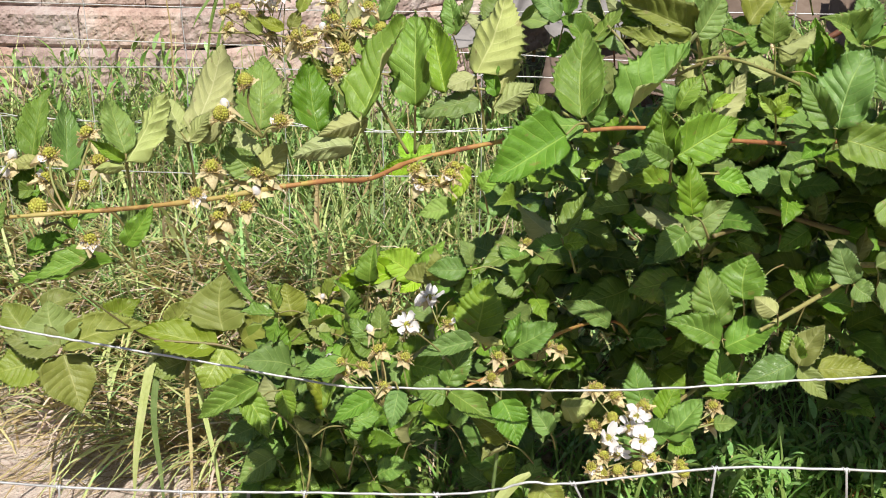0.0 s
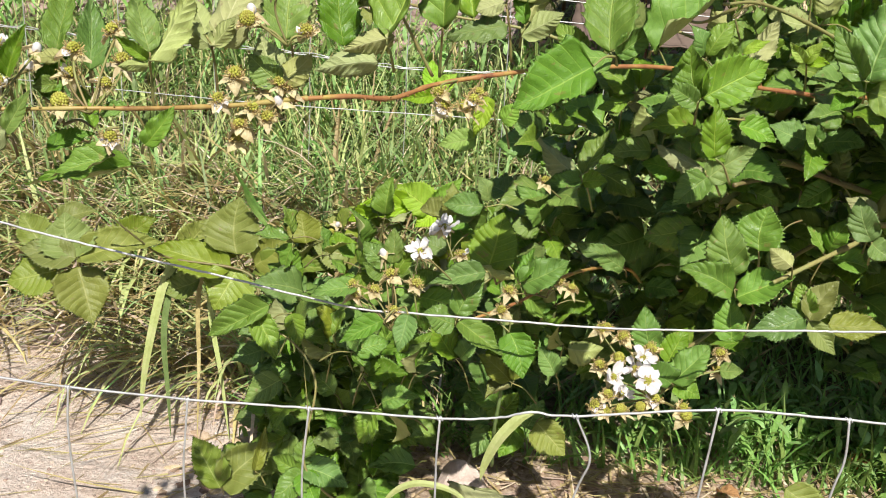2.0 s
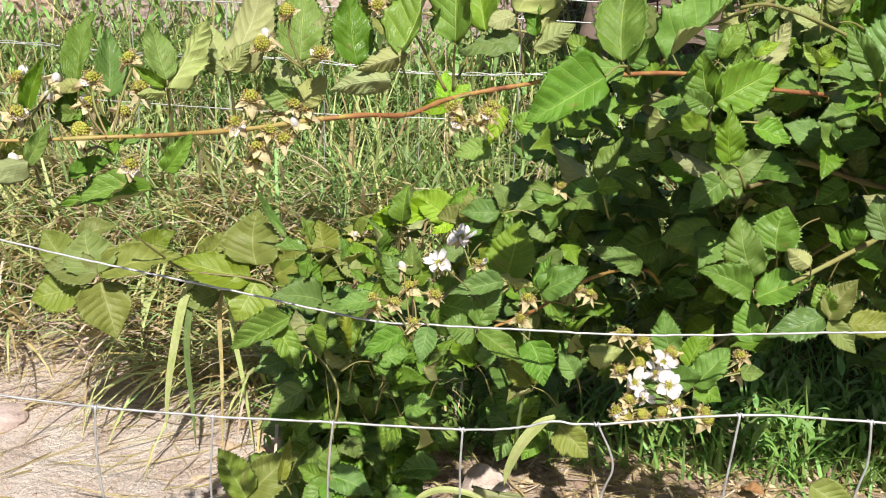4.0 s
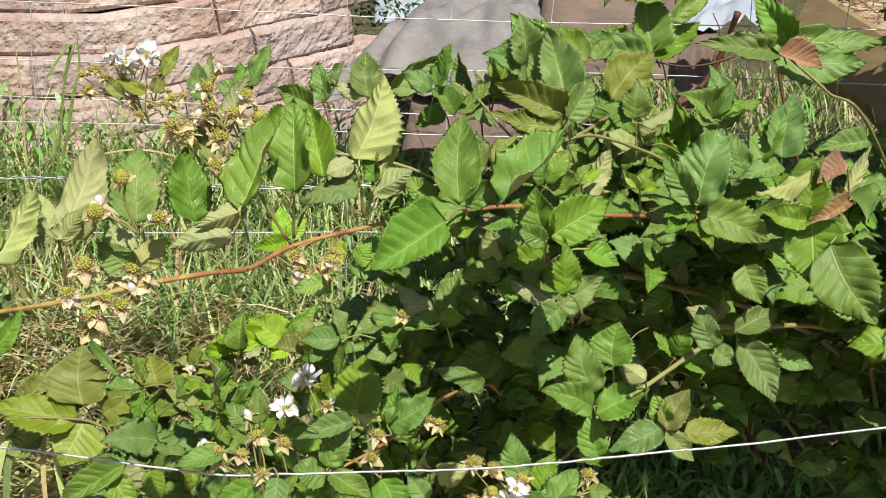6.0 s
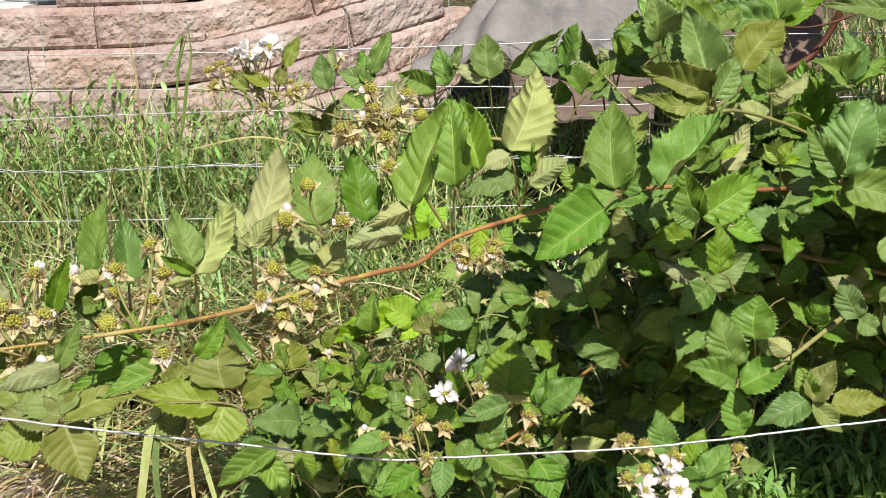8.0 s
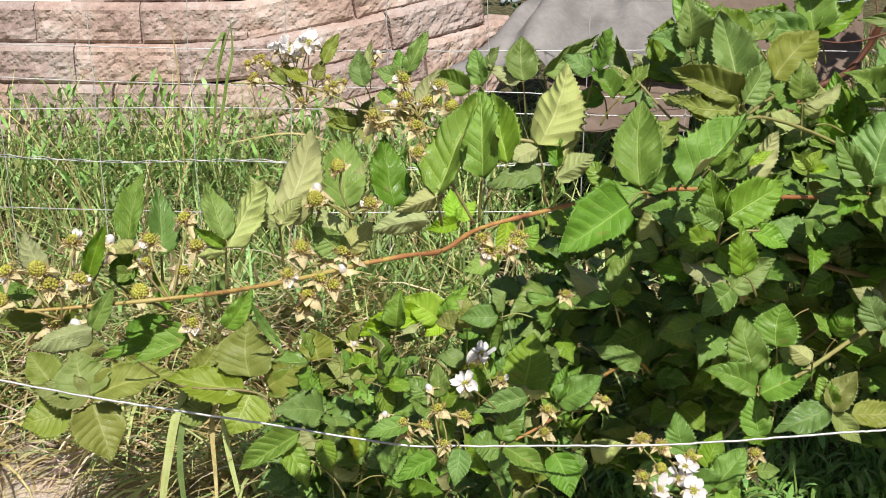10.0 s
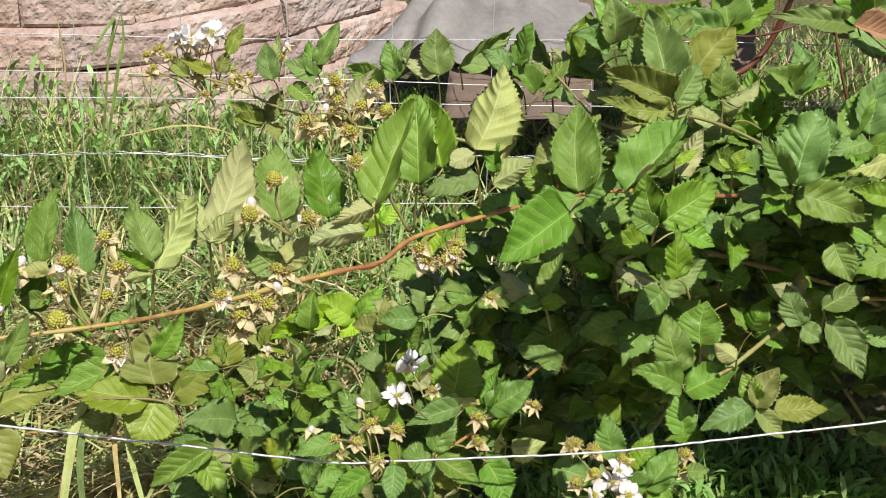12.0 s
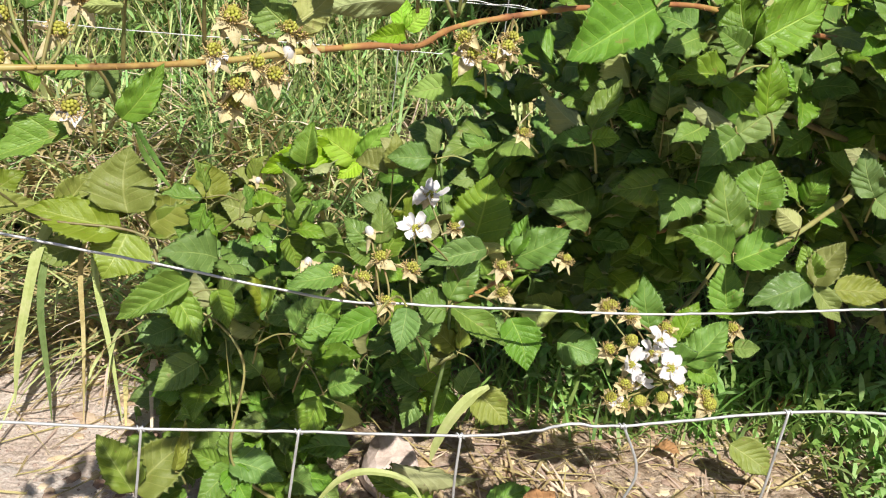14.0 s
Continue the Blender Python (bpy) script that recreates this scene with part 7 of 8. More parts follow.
flower(bush, (-0.269, 0.85, 1.118), "p", (-0.274, 0.8, 1.052))
flower(bush, (-0.3, 0.83, 1.101), "p", (-0.274, 0.8, 1.052))
flower(bush, (-0.306, 0.83, 1.078), "p", (-0.274, 0.8, 1.052))
flower(bush, (-0.268, 0.82, 1.074), "p", (-0.274, 0.8, 1.052))
flower(bush, (-0.258, 0.84, 1.092), "p", (-0.274, 0.8, 1.052))
flower(bush, (-0.305, 0.81, 1.054), "b", (-0.274, 0.8, 1.052))
flower(bush, (-0.257, 0.8, 1.03), "p", (-0.248, 0.8, 1.042))
flower(bush, (-0.345, 0.85, 1.096), "u", (-0.345, 0.77, 1.061))
flower(bush, (-0.376, 0.84, 1.095), "p", (-0.345, 0.77, 1.061))
flower(bush, (-0.348, 0.84, 1.081), "u", (-0.345, 0.77, 1.061))
flower(bush, (-0.175, 0.86, 1.059), "p", (-0.17, 0.87, 1.048))
flower(bush, (-0.144, 0.9, 1.065), "p", (-0.17, 0.87, 1.048))
flower(bush, (-0.165, 0.89, 1.079), "s", (-0.17, 0.87, 1.048))
flower(bush, (-0.164, 0.9, 1.023), "s", (-0.157, 0.88, 1.044))
flower(bush, (-0.381, 0.77, 1.089), "b", (-0.366, 0.77, 1.045))
flower(bush, (-0.373, 0.77, 1.075), "p", (-0.366, 0.77, 1.045))
flower(bush, (-0.351, 0.78, 1.076), "p", (-0.366, 0.77, 1.045))
flower(bush, (-0.38, 0.78, 1.035), "s", (-0.366, 0.77, 1.045))
flower(bush, (-0.404, 0.76, 1.09), "p", (-0.366, 0.77, 1.045))
flower(bush, (-0.414, 0.76, 1.062), "b", (-0.366, 0.77, 1.045))
flower(bush, (-0.123, 0.87, 1.164), "b", (-0.111, 0.87, 1.115))
flower(bush, (-0.146, 0.86, 1.135), "b", (-0.111, 0.87, 1.115))
flower(bush, (-0.095, 0.88, 1.126), "p", (-0.111, 0.87, 1.115))
flower(bush, (-0.145, 0.87, 1.145), "u", (-0.111, 0.87, 1.115))
flower(bush, (-0.052, 0.95, 1.164), "s", (-0.054, 1.02, 1.167))
flower(bush, (-0.075, 1.05, 1.227), "p", (-0.057, 1.04, 1.188))
flower(bush, (-0.034, 1.05, 1.219), "p", (-0.057, 1.04, 1.188))
flower(bush, (-0.046, 1.05, 1.2), "p", (-0.057, 1.04, 1.188))
flower(bush, (-0.021, 1.05, 1.196), "b", (-0.057, 1.04, 1.188))
flower(bush, (-0.073, 1.05, 1.206), "s", (-0.057, 1.04, 1.188))
flower(bush, (-0.084, 1.05, 1.199), "u", (-0.057, 1.04, 1.188))
flower(bush, (-0.059, 1.03, 1.176), "s", (-0.057, 1.04, 1.188))
flower(bush, (-0.092, 1, 1.184), "s", (-0.099, 1, 1.204))
flower(bush, (-0.1, 1, 1.192), "s", (-0.099, 1, 1.204))
flower(bush, (-0.337, 2.03, 1.172), "w", (-0.371, 2.05, 1.079), (0, -0.7, 0.6), 1.55)
flower(bush, (-0.377, 2.03, 1.157), "w", (-0.371, 2.05, 1.079), (-0.2, -0.6, 0.7), 1.4)
flower(bush, (-0.358, 2.03, 1.15), "u", (-0.371, 2.05, 1.079))
flower(bush, (-0.447, 2.03, 1.141), "s", (-0.371, 2.05, 1.079))
flower(bush, (-0.423, 2.03, 1.129), "s", (-0.371, 2.05, 1.079))
flower(bush, (-0.369, 2.04, 1.085), "s", (-0.371, 2.05, 1.079))
flower(bush, (-0.361, 2.04, 1.049), "s", (-0.371, 2.05, 1.079))
flower(bush, (-0.462, 2.04, 1.095), "s", (-0.371, 2.05, 1.079))
flower(bush, (-0.404, 2.04, 1.156), "w", (-0.371, 2.05, 1.079))
flower(bush, (-0.283, 2, 1.092), "s", (-0.294, 2, 1.061))
flower(bush, (-0.298, 2, 1.082), "s", (-0.294, 2, 1.061))
flower(bush, (-0.263, 2, 1.097), "s", (-0.294, 2, 1.061))
flower(bush, (-0.185, 1.95, 1.163), "u", (-0.202, 1.95, 1.095))
flower(bush, (-0.196, 1.95, 1.139), "s", (-0.202, 1.95, 1.095))
flower(bush, (0.001, 1.14, 0.819), "w", (0.067, 1.2, 0.722), (-0.3, -0.6, 0.6), 0.92)
flower(bush, (0.02, 1.24, 0.818), "w", (0.067, 1.2, 0.722))
flower(bush, (0.048, 1.2, 0.796), "p", (0.067, 1.2, 0.722))
flower(bush, (-0.034, 1.12, 0.79), "s", (-0.028, 1.1, 0.724))
flower(bush, (-0.028, 1.1, 0.75), "s", (-0.028, 1.1, 0.724))
flower(bush, (-0.077, 1.1, 0.767), "s", (-0.028, 1.1, 0.724))
flower(bush, (-0.082, 1.1, 0.78), "s", (-0.028, 1.1, 0.724))
flower(bush, (-0.048, 1.14, 0.812), "u", (-0.028, 1.1, 0.724))
flower(bush, (-0.053, 1.1, 0.775), "s", (-0.028, 1.1, 0.724))
flower(bush, (-0.113, 1.2, 0.743), "u", (-0.028, 1.1, 0.724))
flower(bush, (0.109, 1.18, 0.73), "s", (0.12, 1.2, 0.684))
flower(bush, (-0.003, 1.12, 0.78), "s", (0.003, 1.12, 0.736))
flower(bush, (0.256, 1.24, 0.692), "s", (0.341, 1.22, 0.641))
flower(bush, (0.28, 1.23, 0.686), "s", (0.341, 1.22, 0.641))
flower(bush, (0.317, 1.2, 0.684), "s", (0.341, 1.22, 0.641))
flower(bush, (0.419, 1.25, 0.666), "s", (0.379, 1.24, 0.63))
flower(bush, (0.419, 1.25, 0.638), "s", (0.379, 1.24, 0.63))
flower(bush, (0.156, 1.45, 0.835), "s", (0.184, 1.47, 0.805))
flower(bush, (0.187, 1.3, 0.728), "s", (0.172, 1.3, 0.706))
flower(bush, (0.205, 1.3, 0.722), "s", (0.172, 1.3, 0.706))
flower(bush, (0.116, 1.25, 0.729), "s", (0.172, 1.3, 0.706))
flower(bush, (-0.231, 1.72, 0.615), "b", (-0.245, 1.72, 0.563))
flower(bush, (-0.218, 1.72, 0.635), "u", (-0.245, 1.72, 0.563))
flower(bush, (0.024, 1.05, 1.03), "p", (0.036, 1.06, 1.059))
flower(bush, (0.019, 1.05, 1.043), "s", (0.036, 1.06, 1.059))
flower(bush, (0.055, 1.05, 1.037), "p", (0.063, 1.08, 1.06))
flower(bush, (0.048, 1.05, 1.029), "s", (0.063, 1.08, 1.06))
flower(bush, (0.06, 1.06, 1.044), "s", (0.063, 1.08, 1.06))
flower(bush, (0.248, 1.24, 0.691), "s", (0.328, 1.2, 0.613))
flower(bush, (0.28, 1.23, 0.686), "s", (0.328, 1.2, 0.613))
flower(bush, (0.315, 1.2, 0.688), "s", (0.328, 1.2, 0.613))
flower(bush, (0.272, 1.19, 0.672), "b", (0.328, 1.2, 0.613))
flower(bush, (0.247, 1.19, 0.658), "s", (0.328, 1.2, 0.613))
flower(bush, (0.301, 1.18, 0.683), "w", (0.328, 1.2, 0.613), (0.2, -0.5, 0.8), 0.85)
flower(bush, (0.263, 1.15, 0.664), "w", (0.328, 1.2, 0.613), (0.1, -0.55, 0.8))
flower(bush, (0.295, 1.17, 0.671), "w", (0.328, 1.2, 0.613), (-0.4, -0.6, 0.6), 0.72)
flower(bush, (0.306, 1.14, 0.668), "w", (0.328, 1.2, 0.613), (0.0, -0.6, 0.75), 1.05)
flower(bush, (0.258, 1.14, 0.641), "s", (0.328, 1.2, 0.613))
flower(bush, (0.276, 1.15, 0.642), "w", (0.328, 1.2, 0.613), (0.4, -0.6, 0.5), 0.68)
flower(bush, (0.244, 1.13, 0.629), "p", (0.328, 1.2, 0.613))
flower(bush, (0.303, 1.13, 0.633), "b", (0.328, 1.2, 0.613))
flower(bush, (0.279, 1.13, 0.625), "b", (0.328, 1.2, 0.613))
flower(bush, (0.362, 1.14, 0.622), "b", (0.328, 1.2, 0.613))
flower(bush, (0.422, 1.25, 0.664), "s", (0.328, 1.2, 0.613))
flower(bush, (0.359, 1.15, 0.629), "s", (0.328, 1.2, 0.613))
flower(bush, (0.318, 1.13, 0.646), "p", (0.328, 1.2, 0.613))
flower(bush, (0.257, 1.13, 0.621), "s", (0.328, 1.2, 0.613))
flower(bush, (-0.466, 2.04, 1.129), "s", (-0.348, 2.04, 1.046))
flower(bush, (-0.438, 2.04, 1.142), "s", (-0.348, 2.04, 1.046))
flower(bush, (-0.454, 2.04, 1.103), "s", (-0.348, 2.04, 1.046))
flower(bush, (-0.421, 2.04, 1.116), "u", (-0.348, 2.04, 1.046))
flower(bush, (-0.367, 2.03, 1.087), "s", (-0.348, 2.04, 1.046))
flower(bush, (-0.299, 2.03, 1.102), "s", (-0.348, 2.04, 1.046))
flower(bush, (-0.285, 2.03, 1.075), "s", (-0.348, 2.04, 1.046))
flower(bush, (-0.331, 2.03, 1.071), "s", (-0.348, 2.04, 1.046))
flower(bush, (-0.404, 2.04, 1.164), "w", (-0.348, 2.04, 1.046))
flower(bush, (-0.379, 2.04, 1.168), "w", (-0.348, 2.04, 1.046))
flower(bush, (-0.336, 2.04, 1.175), "w", (-0.348, 2.04, 1.046), size=1.2)
flower(bush, (-0.357, 2.03, 1.055), "s", (-0.348, 2.04, 1.046))
flower(bush, (-0.388, 2.04, 1.128), "s", (-0.348, 2.04, 1.046))

flower(bush, (-0.166, 0.88, 1.079), "s", (-0.164, 0.89, 1.061))
flower(bush, (-0.149, 0.88, 1.048), "s", (-0.146, 0.89, 1.057))
flower(bush, (-0.135, 0.89, 1.038), "s", (-0.131, 0.90, 1.047))
flower(bush, (-0.159, 0.88, 1.031), "s", (-0.156, 0.89, 1.040))
flower(bush, (-0.128, 0.90, 1.071), "s", (-0.126, 0.91, 1.053))
flower(bush, (-0.118, 0.91, 1.066), "s", (-0.116, 0.92, 1.048))
flower(bush, (-0.167, 0.89, 1.013), "s", (-0.163, 0.90, 1.022))
flower(bush, (-0.127, 0.90, 1.054), "u", (-0.125, 0.91, 1.036))
flower(bush, (-0.381, 0.78, 1.064), "u", (-0.379, 0.79, 1.072))
flower(bush, (-0.357, 0.78, 1.036), "u", (-0.356, 0.79, 1.044))
flower(bush, (-0.094, 1.04, 1.181), "s", (-0.083, 1.05, 1.163))
flower(bush, (-0.075, 1.05, 1.196), "p", (-0.064, 1.06, 1.178))
flower(bush, (-0.106, 1.03, 1.177), "s", (-0.095, 1.04, 1.159))
flower(bush, (-0.061, 1.05, 1.181), "s", (-0.049, 1.06, 1.162))

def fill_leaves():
    """The crowd of leaves inside the bush, seen in its own shade between the outer ones; more are added out of view to
    shade the bank.
    """
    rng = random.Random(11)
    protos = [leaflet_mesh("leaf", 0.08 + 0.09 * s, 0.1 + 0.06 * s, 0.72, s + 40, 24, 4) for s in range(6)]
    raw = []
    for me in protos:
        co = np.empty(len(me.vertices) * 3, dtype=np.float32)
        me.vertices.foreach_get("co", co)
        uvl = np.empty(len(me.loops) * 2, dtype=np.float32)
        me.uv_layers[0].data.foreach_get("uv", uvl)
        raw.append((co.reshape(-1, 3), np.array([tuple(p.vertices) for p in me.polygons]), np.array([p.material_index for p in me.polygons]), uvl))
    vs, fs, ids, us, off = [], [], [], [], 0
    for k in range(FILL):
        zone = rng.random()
        if k % 9 == 0:                      # its flank, added out of view to shade the bank behind
            x, y, zone = rng.uniform(1.3, 1.75), rng.uniform(1.95, 2.3), 0.95
            z = rng.uniform(0.6, 1.5)
        elif k % 9 == 5:                    # unseen high shoots, added above the view to shade that bank
            x, y, zone = rng.uniform(1.2, 2.1), rng.uniform(2.35, 2.95), 0.95
            z = rng.uniform(1.50, 1.72)
        elif k % 9 == 3:                    # its back, added over the foot of the bank to darken it
            x, y, zone = rng.uniform(0.7, 2.0), rng.uniform(2.35, 2.85), 0.95
            z = rng.uniform(0.35, 0.92)
        elif zone < 0.56:                   # heart of the bush
            x, y = rng.uniform(0.06, 1.5), rng.uniform(1.8, 2.12)
            z = rng.uniform(0.25, 0.9) - 0.35 * max(0, 0.45 - x)
        elif zone < 0.88:                   # its crown
            x, y = rng.uniform(0.38, 1.5), rng.uniform(1.45, 1.85)
            z = rng.uniform(0.72, 1.02) + 0.10 * (y - 1.5)
        else:                               # low shoots at its foot
            x, y = rng.uniform(-0.36, -0.10), rng.uniform(1.6, 1.95)
            z = rng.uniform(0.06, 0.50)
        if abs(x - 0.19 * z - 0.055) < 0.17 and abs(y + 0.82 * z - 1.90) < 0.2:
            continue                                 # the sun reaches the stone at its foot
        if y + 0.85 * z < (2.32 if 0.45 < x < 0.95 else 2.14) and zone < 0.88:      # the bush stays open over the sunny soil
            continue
        yaw = rng.uniform(0, 6.28)
        size = rng.uniform(0.075, 0.12)
        for q in range(3):
            a = yaw + (q - 1) * 1.25
            d = Vector((math.cos(a), math.sin(a), rng.uniform(-.5, .35))).normalized()
            b = Vector((x, y, z))
            n = Vector((rng.uniform(-.8, .5), rng.uniform(-1.6, -.2), 0.9))
            m = np.array(leaflet_pose(b + d * 0.012, b + d * size * (1.15 if q == 1 else 1), n, size * rng.uniform(0.6, 0.75)))
            co, f, i, uvl = raw[rng.randrange(len(raw))]
            vs.append(co @ m[:3, :3].T + m[:3, 3])
            fs.append(f + off)
            ids.append(i)
            us.append(uvl)
            off += len(co)
    me = bpy.data.meshes.new("inner_leaves")
    me.from_pydata(np.concatenate(vs).tolist(), [], np.concatenate(fs).tolist())
    me.materials.append(LEAF_UP)
    me.materials.append(LEAF_DOWN)
    me.polygons.foreach_set("material_index", np.concatenate(ids).astype(np.int32))
    me.polygons.foreach_set("use_smooth", np.ones(len(me.polygons), dtype=bool))
    me.uv_layers.new(name="UVMap").data.foreach_set("uv", np.concatenate(us))
    me.update()
    ob = part("inner_leaves", me, bush)
    tagged(ob, "crowded shaded leaves inside the bush, with unseen leaves added to shade the bank", kind="stuff")


# canes added to carry the unseen leaves that shade the bank
for k, tip in enumerate(((2.1, 2.9, 1.60), (1.6, 2.85, 1.62), (2.0, 2.4, 1.58))):
    cane(bush, [tip, (0.5 * tip[0] + 0.6, 0.5 * tip[1] + 1.25, 1.66), (1.15, 2.45, 1.5), (1.08, 2.35, 1.2), (1.2, 2.3, 0.8), (1.35, 2.2, 0.3)], 0.004, CANE_RED, seed=70 + k)
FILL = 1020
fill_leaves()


# ---- grass, straw, litter ----
def blades(name, count, where, height, width, lean, mats, label, category, seed, segs=4, droop=1.0, lift=0.0, flat=False, aim=None, leafy=False, spread=0.45):
    """Many narrow blades as one mesh: where(rng) gives a foot, or None."""
    rng = random.Random(seed)
    verts, faces, idx = [], [], []
    made = 0
    while made < count:
        p = where(rng)
        if p is None:
            continue
        made += 1
        x, y = p
        base = Vector((x, y, ground_z(x, y) - 0.005 + lift * rng.random()))
        h = height[0] + (height[1] - height[0]) * rng.random() ** 1.6
        w = rng.uniform(*width) / 2
        a = rng.uniform(0, 6.283) if aim is None else rng.gauss(aim, spread)
        d = Vector((math.cos(a), math.sin(a), 0))
        side = Vector((-d.y, d.x, 0))
        side = (side + d * rng.uniform(-.5, .5)).normalized()
        bend = rng.uniform(*lean)
        o = len(verts)
        q = base.copy()
        ang = 1.5 + rng.uniform(-.08, .06) if flat else bend * 0.25
        swing = rng.uniform(-.25, .25)
        for s in range(segs + 1):
            u = s / segs
            ww = (w * math.sin(math.pi * min(1.0, 0.06 + 0.94 * u)) ** 0.8 if leafy else w * (1 - u ** 1.8)) + 0.0002
            verts.append(q - side * ww)
            verts.append(q + side * ww)
            ang = ang if flat else min(ang + bend * droop / segs, 2.6)
            d = (d + side * swing / segs).normalized()
            q = q + (d * math.sin(ang) + Vector((0, 0, 1)) * math.cos(ang)) * (h / segs)
        m = 0 if len(mats) == 1 or rng.random() < 0.6 else rng.randrange(1, len(mats))
        for s in range(segs):
            k = o + 2 * s
            faces.append((k, k + 1, k + 3, k + 2))
            idx.append(m)
    ob = new(name, mesh_of(name, verts, faces, mats, idx))
    return tagged(ob, label, category, kind="stuff")


def box(x0, x1, y0, y1, keep=None):
    def f(rng):
        x, y = rng.uniform(x0, x1), rng.uniform(y0, y1)
        return (x, y) if keep is None or keep(x, y, rng) else None
    return f


def clumps(where, many, radius):
    """Feet in tufts of a few blades, with bare ground between."""
    last = [None, 0]
    def f(rng):
        if last[1] == 0:
            last[0] = where(rng)
            last[1] = rng.randint(many // 2, many) if last[0] else 0
            if last[0] is None:
                return None
        last[1] -= 1
        return (last[0][0] + rng.gauss(0, radius), last[0][1] + rng.gauss(0, radius))
    return f


def grass_patch(x, y, rng):
    # thick on the bank, thin where sand shows
    if y < 2.35 and x < 0.1:
        return False
    return rng.random() < min(1.0, 0.25 + 0.9 * (0.5 + noise.noise((x * 2, y * 2, 5))))


blades("bank_grass", 5600, clumps(box(-2.6, 0.75, 2.3, 4.1, grass_patch), 16, 0.025), (0.12, 0.50), (0.007, 0.017), (0.7, 2.6), [GRASS, PALE_BLADE, STRAW, PALE_BLADE], "long green grass on the sunny bank", "grass", 1, segs=6)
blades("bank_weeds", 1500, box(-2.6, 1.6, 2.3, 4.0, lambda x, y, r: r.random() < (1.0 if -0.8 < x < 0.3 else 0.12) and y > 2.75 - 1.2 * max(0.0, x + 0.25) and noise.noise((x * 4, y * 4, 8)) > -0.1), (0.05, 0.12), (0.008, 0.016), (0.4, 1.8), [WEED, GRASS], "broad-leaved green weeds among the grass", "weeds", 12, lift=0.22, leafy=True)
blades("bank_straw", 1300, box(-2.6, 0.4, 2.3, 4.0), (0.14, 0.46), (0.003, 0.008), (0.6, 2.4), [STRAW_PINK, STRAW], "thin dry stems among the grass", "straw", 13, lift=0.05)
# only the darker green is used, to put the bush's shade into the colour
blades("shade_grass", 2400, box(-0.5, 1.2, 1.95, 2.7), (0.08, 0.26), (0.005, 0.012), (0.3, 1.5), [WEED], "green grass under the bush, darkened for shade", "grass", 2)
blades("dry_straw", 2400, clumps(box(-1.7, 0.0, 2.05, 3.0, lambda x, y, r: r.random() < (0.3 + 0.7 * (x < -0.25)) and y > 2.42 - 0.40 * max(0, x + 0.75) + 0.2 * noise.noise((x * 4, y * 4, 2)) + (0.15 if r.random() < 0.8 else -0.2)), 18, 0.035), (0.16, 0.50), (0.007, 0.015), (0.9, 2.4), [STRAW, STRAW_PINK, PALE_BLADE], "matted dry yellow straw over the soil", "straw", 3, segs=5, lift=0.10, aim=4.1, spread=0.8)
blades("left_grass", 1300, clumps(box(-1.7, -0.1, 2.5, 3.1), 14, 0.02), (0.16, 0.50), (0.009, 0.020), (0.4, 2.4), [GRASS, PALE_BLADE, STRAW, PALE_BLADE], "green grass growing through dry straw", "grass", 9, lift=0.03)
blades("wall_grass", 2300, box(-2.8, 0.3, 3.0, 3.92), (0.16, 0.56), (0.004, 0.009), (0.2, 1.3), [PALE_BLADE, STRAW, GRASS], "tall pale grass stems at the wall's foot", "grass", 6)
blades("fallen_straw", 700, box(-1.7, 1.6, 1.35, 2.5, lambda x, y, r: x > -0.2 and r.random() < 0.6 or y > 1.95 or r.random() < 0.06), (0.06, 0.30), (0.002, 0.006), (1.4, 1.6), [STRAW], "fallen straw on the bare soil", "straw", 7, lift=0.03, flat=True)
blades("young_grass", 600, box(0.42, 1.7, 1.9, 2.45), (0.05, 0.17), (0.005, 0.010), (0.3, 1.6), [WEED, GRASS], "low green grass beside the fence", "grass", 8)
blades("small_weeds", 2300, box(0.35, 1.7, 1.70, 2.30, lambda x, y, r: (y > 1.98 or x > 0.95) and r.random() < 0.2 + 0.9 * (0.5 + noise.noise((x * 6, y * 6, 9)))), (0.035, 0.085), (0.010, 0.019), (0.5, 1.8), [WEED, GRASS], "small broad-leaved weeds beside the fence", "weeds", 18, lift=0.13, leafy=True)
# dense blades in darker colours replace shade that nothing casts here
blades("far_grass", 6500, box(0.7, 3.6, 3.4, 6.4), (0.08, 0.26), (0.007, 0.016), (0.3, 1.6), [WEED, LITTER], "rough grass behind the back fence", "grass", 14)
blades("drooping_grass", 280, box(-0.95, -0.2, 2.15, 2.6), (0.28, 0.60), (0.005, 0.013), (1.0, 2.1), [STRAW, GRASS, PALE_BLADE], "long half-dry grass drooping over the sand", "grass", 15, segs=6, aim=4.0)
blades("ground_straw", 800, box(0.0, 1.3, 1.5, 2.0), (0.03, 0.14), (0.003, 0.007), (1.4, 1.6), [STRAW, STRAW_PINK], "broken tan straw on the sunny soil", "straw", 21, lift=0.02, flat=True)
blades("straw_nest", 700, box(-0.62, -0.30, 2.48, 2.78), (0.06, 0.2), (0.003, 0.007), (1.4, 1.6), [STRAW], "heap of tan straw between the leaves", "straw", 22, lift=0.10, flat=True)
blades("sand_straw", 300, box(-1.7, -0.35, 1.6, 2.35), (0.08, 0.34), (0.003, 0.007), (1.4, 1.6), [STRAW, STRAW_PINK], "long tan straws strewn over the sand", "straw", 31, lift=0.008, flat=True, aim=4.0)
blades("wall_weeds", 2100, box(-2.7, 0.35, 3.3, 3.95), (0.05, 0.11), (0.010, 0.020), (0.4, 1.9), [WEED, GRASS], "rank green weeds along the wall", "weeds", 41, lift=0.32, leafy=True)
